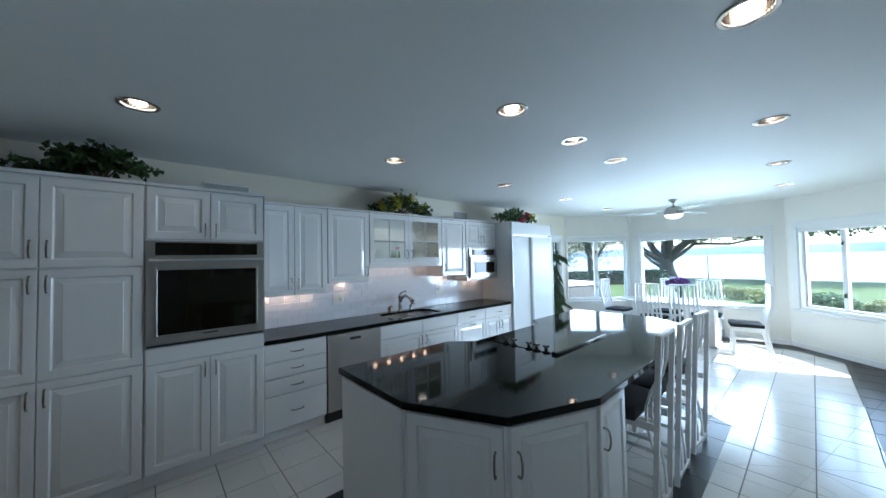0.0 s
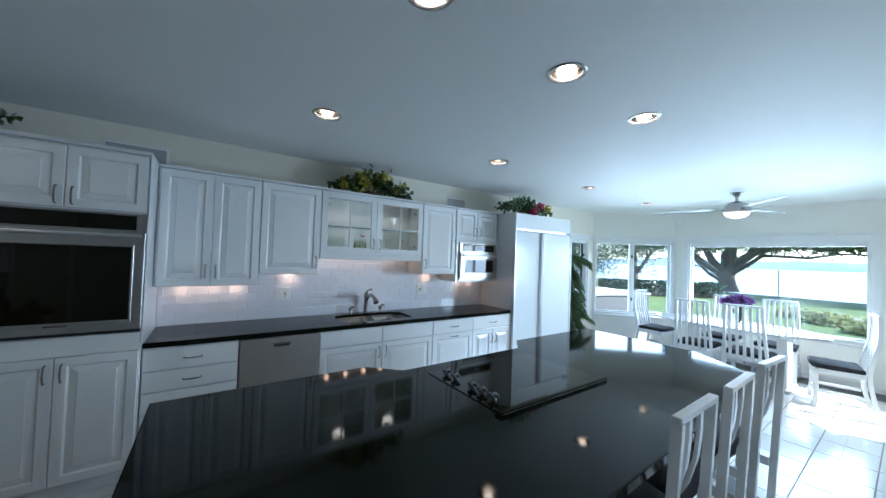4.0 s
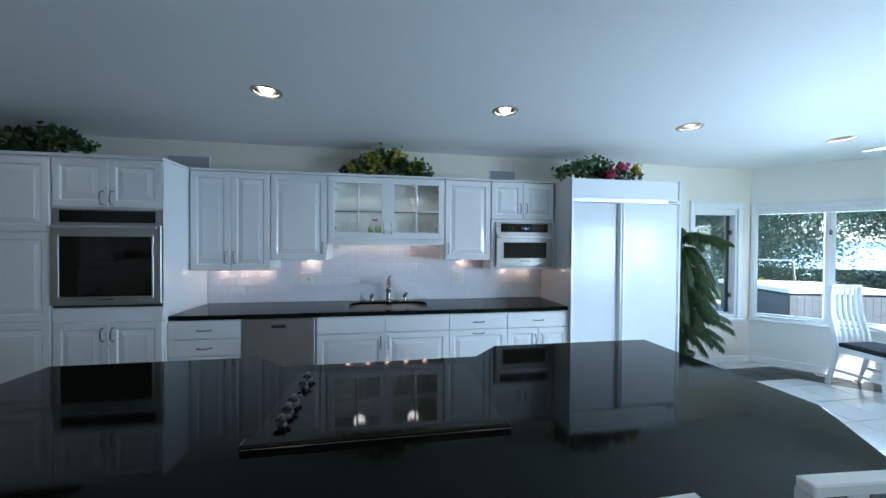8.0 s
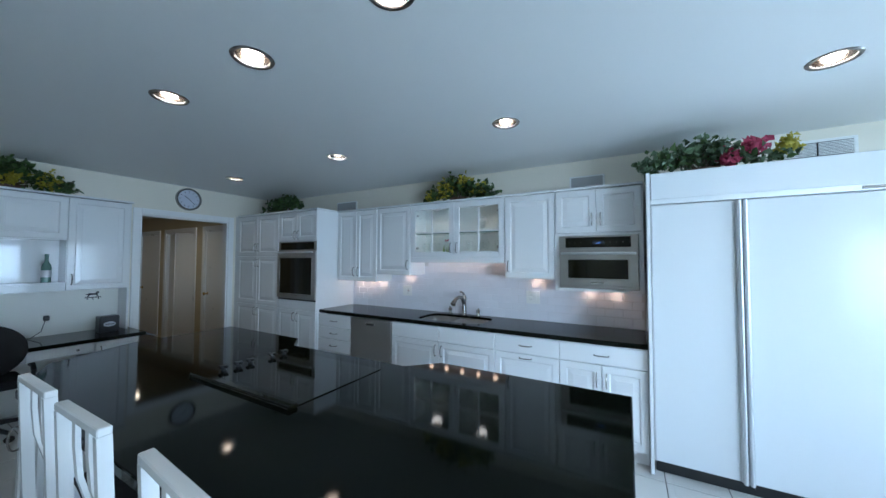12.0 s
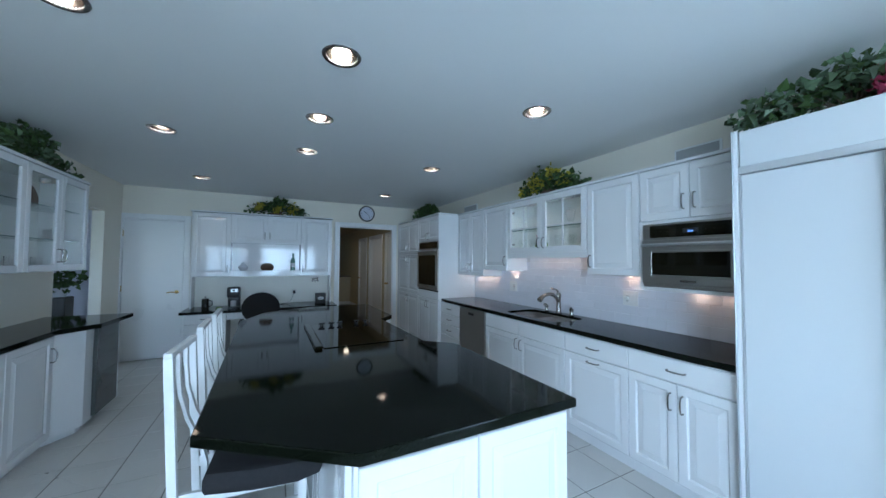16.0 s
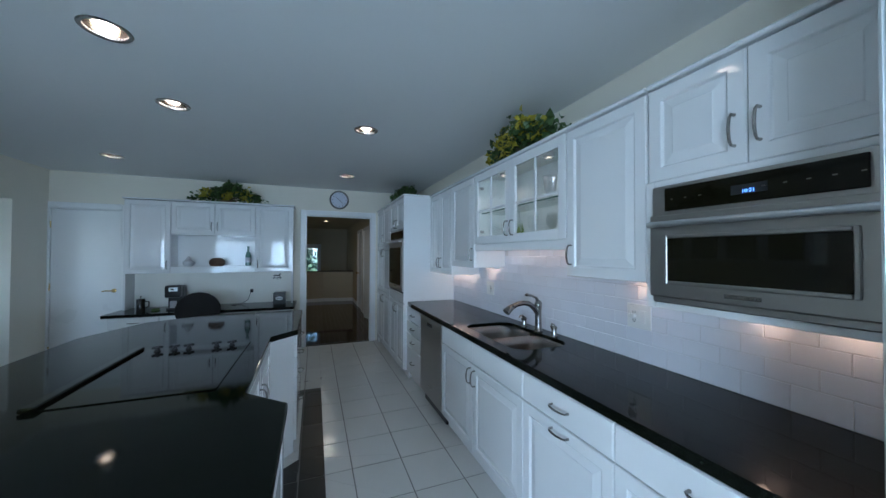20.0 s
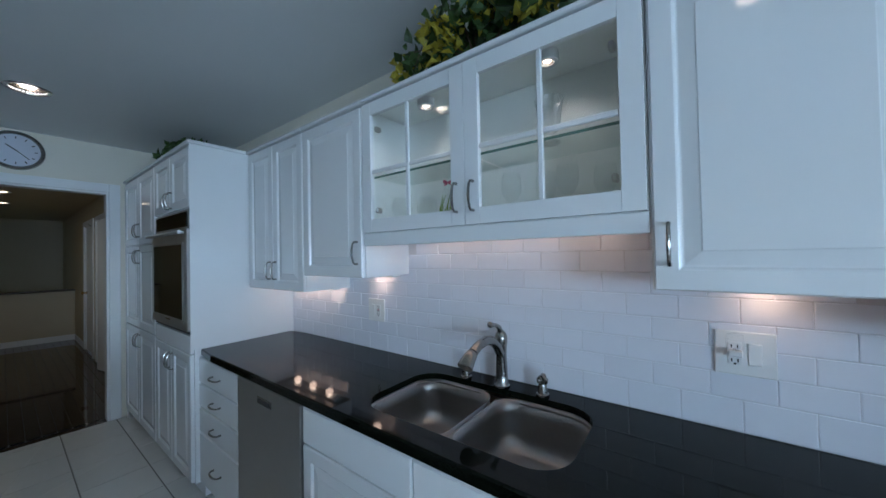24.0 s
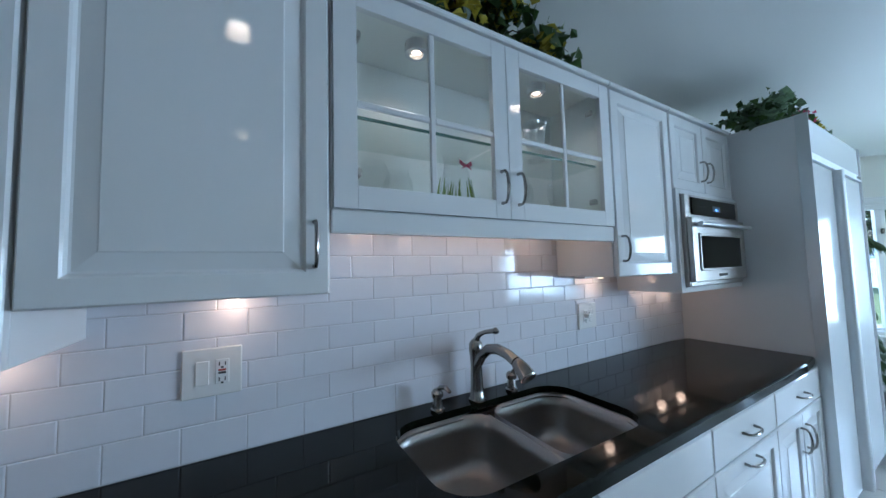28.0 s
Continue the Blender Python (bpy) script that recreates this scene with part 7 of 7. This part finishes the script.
tree(12.6, 9.8, "dark leafy garden tree close behind the hot tub", small, (0.2, 0, 2.9, 1.9, 1.7, 2.3), 16000, 0.085, DARKFOL, 59, 0.16, 1.4)
tree(15.2, 15.4, "dark leafy garden tree beside the lawn", small, (0, 0, 3.4, 2.6, 2.6, 2.8), 6000, 0.16, DARKFOL, 54, 0.24, 1.4)
tree(14.6, 11.9, "sunlit yellow-green garden tree", small, (0, 0, 3.3, 1.6, 1.5, 1.4), 6000, 0.13, PALELEAF, 57, 0.13, 1.6)
tree(11.2, 11.8, "sunlit yellow-green garden tree", small, (0, 0, 3.2, 2.0, 1.8, 1.6), 5200, 0.15, BROADLEAF, 55, 0.14, 1.6)
tree(-11.2, 0.9, "leafy tree outside the hall window", small, (0, 0, 1.6, 1.3, 1.0, 1.6), 5200, 0.15, DARKFOL, 56, 0.2, 1.6)


def bush(x, y, r, h, mat, n, size, label, seed, name="shrub"):
    rnd = random.Random(seed)
    t = thing(name, x, y, GZ, label, "shrub", "garden shrubs")
    sb = bmesh.new()
    spots = []
    for k in range(9):
        a = rnd.uniform(0, 6.28)
        q = rnd.uniform(0.3, 0.9) * r
        tube([(x, y, GZ - 0.02), (x + q * 0.5 * math.cos(a), y + q * 0.5 * math.sin(a), GZ + h * 0.55), (x + q * math.cos(a), y + q * math.sin(a), GZ + h * 0.85)], [0.015, 0.01, 0.004], 4, I4, sb)
    part("stems", sb, STEM, t, kind="stuff")
    while len(spots) < n:
        u = Vector((rnd.uniform(-1, 1), rnd.uniform(-1, 1), rnd.uniform(0, 1)))
        if u.length < 1 + 0.25 * noise.noise(u * 3 + Vector((seed, 0, 0))):
            spots.append((x + u.x * r, y + u.y * r, GZ + 0.03 + u.z * h))
    cloud_part("leaves", spots, size, mat, t, rnd)
    return t


k = 0
for x, y, r, h, m, lab in ((16.0, 0.6, 0.75, 0.45, PALELEAF, "low yellow-green shrub in the garden bed"), (17.2, 1.7, 0.6, 0.38, PALELEAF, "low pale yellow-green shrub in the garden bed"), (15.0, -0.3, 0.7, 0.5, LEAF2, "low green shrub in the garden bed"), (18.4, 2.6, 0.6, 0.35, PALELEAF, "low yellow-green shrub in the garden bed"), (13.2, -2.2, 0.9, 0.6, LEAF2, "grey-green shrub below the bay window"), (12.0, -3.3, 0.9, 0.62, LEAF2, "grey-green shrub below the bay window"), (14.4, -1.2, 0.35, 0.4, PALELEAF, "low pale shrub in the bed"), (10.9, -4.2, 0.8, 0.6, FOLIAGE, "low green shrub below the bay window"), (13.6, 8.6, 0.8, 0.7, YELLOWLEAF, "bright yellow-green shrub beside the hot tub"), (9.7, 7.4, 0.7, 0.7, BROADLEAF, "bright green shrub by the house"), (8.3, 8.2, 0.8, 1.6, YELLOWLEAF, "tall yellow-green shrub by the fence")):
    k += 1
    bush(x, y, r, h, m, 900, 0.11, lab, 60 + k)
for i in range(14):
    x, y = 14.2 + i * 0.42 + RND.uniform(-0.2, 0.2), -1.1 + i * 0.24 + RND.uniform(-0.25, 0.25)
    s = RND.uniform(0.12, 0.26)
    b = bmesh.new()
    bmesh.ops.create_icosphere(b, subdivisions=2, radius=s)
    for v in b.verts:
        v.co *= 1 + 0.35 * noise.noise(v.co * 5 + Vector((i * 7, 0, 0)))
        v.co.z *= 0.65
    b.transform(pose(x, y, GZ + s * 0.35, 0, 0, RND.uniform(0, 360)))
    t = thing("rock", x, y, GZ, "grey boulder edging the garden bed", "rock", "rocks of the bed")
    part("rock_body", b, STONE, t)

# hot tub with its cover
HT = pose(12.3, 6.55, GZ, 0, 0, -16)
tub = thing("hot_tub", 12.3, 6.55, GZ, "grey panelled hot tub under a white vinyl cover", "hot tub")
part("shell", box(-1.12, 1.12, -1.02, 1.02, 0.0, 0.66, 0.03, HT), TUBSIDE, tub)
for i in range(16):
    part("slat", box(-1.12 + i * 0.14 + 0.0012, -1.12 + (i + 1) * 0.14 - 0.0012, -1.036, -1.021, 0.04, 0.64, 0.003, HT), TUBSIDE, tub)
for s in (-1, 1):
    part("cover", prism([(-1.16, 0.70), (1.16, 0.70), (1.16, 0.76), (-1.16, 0.79)], min(0, s * 1.06), max(0, s * 1.06), 0.015, HT @ pose(0, 0, 0, 90, 0, 0) @ Matrix.Diagonal((1, 1, -1, 1))), TUBCOVER, tub, "white vinyl cover half")
lifter = part("cover_lifter", tube([(10.42, 6.72, GZ + 0.02), (10.42, 6.72, 0.95), (10.43, 6.71, 1.16), (10.50, 6.65, 1.24), (11.22, 6.10, 1.24), (11.28, 6.05, 1.20), (11.30, 6.03, 0.80)], 0.022, 8), CHROME, tub, "bent metal cover lifter", smooth=True)
part("base_plate", lathe([(0.0, 0.0), (0.16, 0.0), (0.15, 0.02), (0.03, 0.03), (0.0, 0.03)], 16, pose(10.42, 6.72, GZ + 0.012)), BLACK, lifter, smooth=True)
pv = thing("patio", 11.5, 5.6, GZ, "pale paved patio round the hot tub", "patio", kind="structure")
for i in range(9):
    for j in range(8):
        part("paver", box(8.9 + i * 0.62, 8.9 + i * 0.62 + 0.61, 4.0 + j * 0.62, 4.0 + j * 0.62 + 0.61, GZ - 0.03, GZ + 0.012 + 0.002 * ((i * 7 + j * 3) % 3), 0.006), PAVING, pv)
hd = thing("hedge", 21.0, 8.5, GZ, "low clipped dark hedge along the lawn", "hedge")
rnd = random.Random(77)
cloud_part("leaves", [(17.0 + 7 * u + rnd.gauss(0, 0.3), 11.6 - 5.4 * u + rnd.gauss(0, 0.12), GZ + 0.03 + 0.8 * rnd.random() ** 0.6) for u in [rnd.random() for _ in range(7000)]], 0.14, DARKFOL, hd, rnd)
part("stems", box(0.1, 8.7, -0.12, 0.12, 0.0, 0.5, 0.03, pose(17.0, 11.6, GZ, 0, 0, -37.6)), STEM, hd)
# dock posts and rail
dp = thing("dock_rail", 28.5, -6.2, GZ, "blue-painted dock posts with a rail by the water", "rail")
BLUEPAINT = material("blue_paint", (0.10, 0.30, 0.38), 0.4, vary=0.1)
for x, y in ((26.7, -5.6), (27.4, -5.9), (31.2, -7.2)):
    part("post", tube([(x, y, -0.6), (x, y, 1.5)], 0.05, 10), BLUEPAINT, dp, smooth=True)
for i in range(9):
    f = i / 8
    part("picket", box(-0.05, 0.05, -0.012, 0.012, 0.0, 0.95 + 0.05 * (i % 2), 0.004, pose(31.2 + 2.4 * f, -7.2 - 0.8 * f, GZ - 0.2, 0, 0, -19)), BLUEPAINT, dp)
part("rail", tube([(31.1, -7.17, 0.45), (33.7, -8.03, 0.45)], 0.03, 8), BLUEPAINT, dp, smooth=True)
part("rail", tube([(26.7, -5.6, 1.25), (31.2, -7.2, 1.25)], 0.03, 8), BLUEPAINT, dp, smooth=True)
fpole = thing("garden_post", 30.5, 5.1, GZ, "thin dark post on the shore", "post")
part("pole", tube([(30.5, 5.1, -0.5), (30.5, 5.1, 1.5)], 0.03, 8), BARK, fpole, smooth=True)

# ---- floor of the kitchen: tiles in a bed of grout ----
fl = tagged(part("floor", prism([(-1.22, -1.45), (-1.22, 3.95), (7.36, 3.95), (8.44, 2.85), (8.44, 0.2), (6.78, -1.45)], -0.1, -0.003), GROUT), "white tiled kitchen floor with dark tile borders", "floor", kind="structure")
PX, PY, X0, Y0 = 0.3635, 0.3435, 2.245, 2.757
DARKS = [
    [(0.695, 2.235), (0.695, 1.20), (0.868, 1.27), (0.868, 2.06)],
    [(0.695, 1.20), (1.02, 0.62), (1.13, 0.76), (0.868, 1.27)],
    [(1.02, 0.62), (1.55, 0.50), (1.60, 0.675), (1.13, 0.76)],
    [(1.55, 0.50), (4.08, 0.53), (4.00, 0.705), (1.60, 0.675)],
    [(4.08, 0.53), (4.47, 1.05), (4.30, 1.10), (4.00, 0.705)],
    [(4.47, 1.05), (4.47, 2.235), (4.30, 2.06), (4.30, 1.10)],
    [(4.47, 2.235), (3.19, 2.235), (3.19, 2.06), (4.30, 2.06)],
    [(3.19, 2.235), (2.0, 2.235), (2.0, 2.06), (3.19, 2.06)],
    [(3.19, 2.06), (2.0, 2.06), (2.10, 1.94), (3.03, 1.95)],
    [(2.0, 2.235), (0.695, 2.235), (0.868, 2.06), (2.0, 2.06)],
    [(5.6, 3.63), (5.6, 3.26), (7.24, 3.26), (7.40, 3.63)],
    [(7.24, 3.26), (7.90, 2.60), (8.06, 2.97), (7.40, 3.63)],
    [(7.90, 2.62), (7.90, 0.20), (8.28, 0.02), (8.28, 2.80)],
    [(7.90, 0.22), (7.45, -0.28), (7.72, -0.54), (8.28, 0.03)],
    [(7.45, -0.28), (3.9, -0.36), (3.9, -1.32), (6.72, -1.32), (7.72, -0.54)],
]


def clip(poly, a, b, keep_left=True):
    """The piece of a polygon on one side of the line a-b."""
    out = []
    s = [(b[0] - a[0]) * (p[1] - a[1]) - (b[1] - a[1]) * (p[0] - a[0]) for p in poly]
    if not keep_left:
        s = [-v for v in s]
    for i, p in enumerate(poly):
        j = (i + 1) % len(poly)
        if s[i] >= 0:
            out.append(p)
        if (s[i] > 0) != (s[j] > 0) and abs(s[i] - s[j]) > 1e-12:
            f = s[i] / (s[i] - s[j])
            q = poly[j]
            out.append((p[0] + (q[0] - p[0]) * f, p[1] + (q[1] - p[1]) * f))
    return out


def area(p):
    return abs(sum(p[i][0] * p[(i + 1) % len(p)][1] - p[(i + 1) % len(p)][0] * p[i][1] for i in range(len(p)))) / 2 if len(p) > 2 else 0


def ccw(p):
    s = sum(p[i][0] * p[(i + 1) % len(p)][1] - p[(i + 1) % len(p)][0] * p[i][1] for i in range(len(p)))
    return p if s > 0 else p[::-1]


ROOM = ccw([(-1.22, -1.32), (-1.22, 3.83), (7.29, 3.83), (8.31, 2.80), (8.31, 0.27), (6.72, -1.32)])
DARKS = [ccw(d) for d in DARKS]


def tile_bm(poly):
    """One tile with eased top edges."""
    c = (sum(p[0] for p in poly) / len(poly), sum(p[1] for p in poly) / len(poly))
    b = bmesh.new()
    n = len(poly)
    lo = [b.verts.new((x, y, -0.004)) for x, y in poly]
    mi = [b.verts.new((x, y, -0.0015)) for x, y in poly]
    hi = []
    for x, y in poly:
        d = math.hypot(x - c[0], y - c[1]) or 1
        hi.append(b.verts.new((x - (x - c[0]) / d * 0.003, y - (y - c[1]) / d * 0.003, 0.0)))
    for p, q in ((lo, mi), (mi, hi)):
        for i in range(n):
            b.faces.new((p[i], p[(i + 1) % n], q[(i + 1) % n], q[i]))
    b.faces.new(hi)
    return b


singles, rest = [], []
G = 0.0035
for i in range(-11, 19):
    for j in range(-13, 5):
        x, y = X0 + i * PX, Y0 + j * PY
        cell = [(x + G, y + G), (x + PX - G, y + G), (x + PX - G, y + PY - G), (x + G, y + PY - G)]
        for k in range(len(ROOM)):
            cell = clip(cell, ROOM[k], ROOM[(k + 1) % len(ROOM)]) if len(cell) > 2 else cell
        if area(cell) < 0.002:
            continue
        whites, darks = [cell], []
        for dk in DARKS:
            nxt = []
            for w in whites:
                inside = w
                for k in range(len(dk)):
                    if len(inside) < 3:
                        break
                    a, b2 = dk[k], dk[(k + 1) % len(dk)]
                    out = clip(inside, a, b2, False)
                    if area(out) > 0.0008:
                        nxt.append(out)
                    inside = clip(inside, a, b2, True)
                if area(inside) > 0.0008:
                    darks.append(inside)
            whites = nxt
        for w in whites:
            whole = area(w) > PX * PY * 0.93
            hidden = (1.0 < x < 3.9 and 1.2 < y < 1.7) or y > 3.25 and x < 5.5
            (singles if whole and not hidden and x < 6.4 else rest).append((w, TILE, x, y))
        for w in darks:
            rest.append((w, DARKTILE, x, y))
shared = tile_bm([(-PX / 2 + G, -PY / 2 + G), (PX / 2 - G, -PY / 2 + G), (PX / 2 - G, PY / 2 - G), (-PX / 2 + G, PY / 2 - G)])
tile_me = bpy.data.meshes.new("tile")
bmesh.ops.recalc_face_normals(shared, faces=shared.faces)
shared.to_mesh(tile_me)
shared.free()
tile_me.materials.append(TILE)
for w, m, x, y in singles[:300]:
    t = new("tile", tile_me)
    t.parent = fl
    t.location = (x + PX / 2, y + PY / 2, random.uniform(-0.0004, 0.0004))
rest += singles[300:]
for mm, nm, lab in ((TILE, "cut_tiles", "white floor tiles cut along the edges"), (DARKTILE, "dark_tiles", "dark border tiles")):
    vs, fs = [], []
    for w, m, x, y in rest:
        if m is mm:
            b = tile_bm(w)
            b.verts.index_update()
            o = len(vs)
            vs += [tuple(v.co) for v in b.verts]
            fs += [[o + v.index for v in f.verts] for f in b.faces]
            b.free()
    me = bpy.data.meshes.new(nm)
    me.from_pydata(vs, [], fs)
    me.materials.append(mm)
    ob = new(nm, me)
    ob.parent = fl
    tagged(ob, lab, kind="stuff")

# splashback tiles
sb = tagged(part("splashback", box(0.776, 4.345, 3.7996, 3.829, 0.90, 1.60), TGROUT), "white glazed subway tile splashback", "splashback", kind="structure")
TW, TH = 0.1525, 0.0765
cache = {}
for r in range(9):
    z0, z1 = (0.9155 if r == 0 else 0.936 + r * TH), 0.936 + (r + 1) * TH
    z, hh = z0, z1 - z0
    off = 0.0395 + ((r + 1) % 2) * TW / 2
    k = -2
    while True:
        x0 = 0.778 + k * TW + off
        x1 = x0 + TW
        k += 1
        if x0 > 4.34:
            break
        a, c = max(x0 + 0.0006, 0.778), min(x1 - 0.0006, 4.343)
        if c - a < 0.02:
            continue
        mid = (a + c) / 2
        top = 1.275 if mid < 1.47 or mid > 3.63 else 1.37 if mid < 1.99 or mid > 3.13 else 1.575
        if z > top:
            continue
        key = (round(c - a, 3), round(hh, 3))
        if key not in cache:
            w = (c - a) / 2
            b = rings_panel(-w, w, -hh / 2 + 0.0006, hh / 2 - 0.0006, [(0, 0.009), (0, 0.0022), (0.0012, 0.0007), (0.003, 0.0)])
            bmesh.ops.recalc_face_normals(b, faces=b.faces)
            me = bpy.data.meshes.new("wall_tile")
            b.to_mesh(me)
            b.free()
            me.materials.append(SUBWAY)
            cache[key] = me
        t = new("wall_tile", cache[key])
        t.parent = sb
        t.matrix_basis = pose(mid, 3.797 + random.uniform(0, 0.0005), z + hh / 2, random.uniform(-0.45, 0.45), 0, random.uniform(-0.3, 0.3))

# hall boards
hb = thing("hall_boards", -4.7, 2.5, 0, "dark glossy hardwood boards in the hall", "floor", kind="structure")
y = 1.72
while y < 3.29:
    x = -8.2 + random.uniform(-0.8, 0)
    while x < -1.17:
        L = random.uniform(0.9, 1.8)
        a, c = max(x, -8.2), min(x + L, -1.165)
        if c - a > 0.05:
            part("board", box(a + 0.001, c - 0.001, y + 0.001, min(y + 0.085, 3.299) - 0.001, -0.011, 0.0, 0.0012), WOODFLOOR, hb)
        x += L
    y += 0.086
part("threshold", box(-1.164, -1.10, 2.04, 3.04, -0.003, 0.004, 0.002), WOODFLOOR, hb)
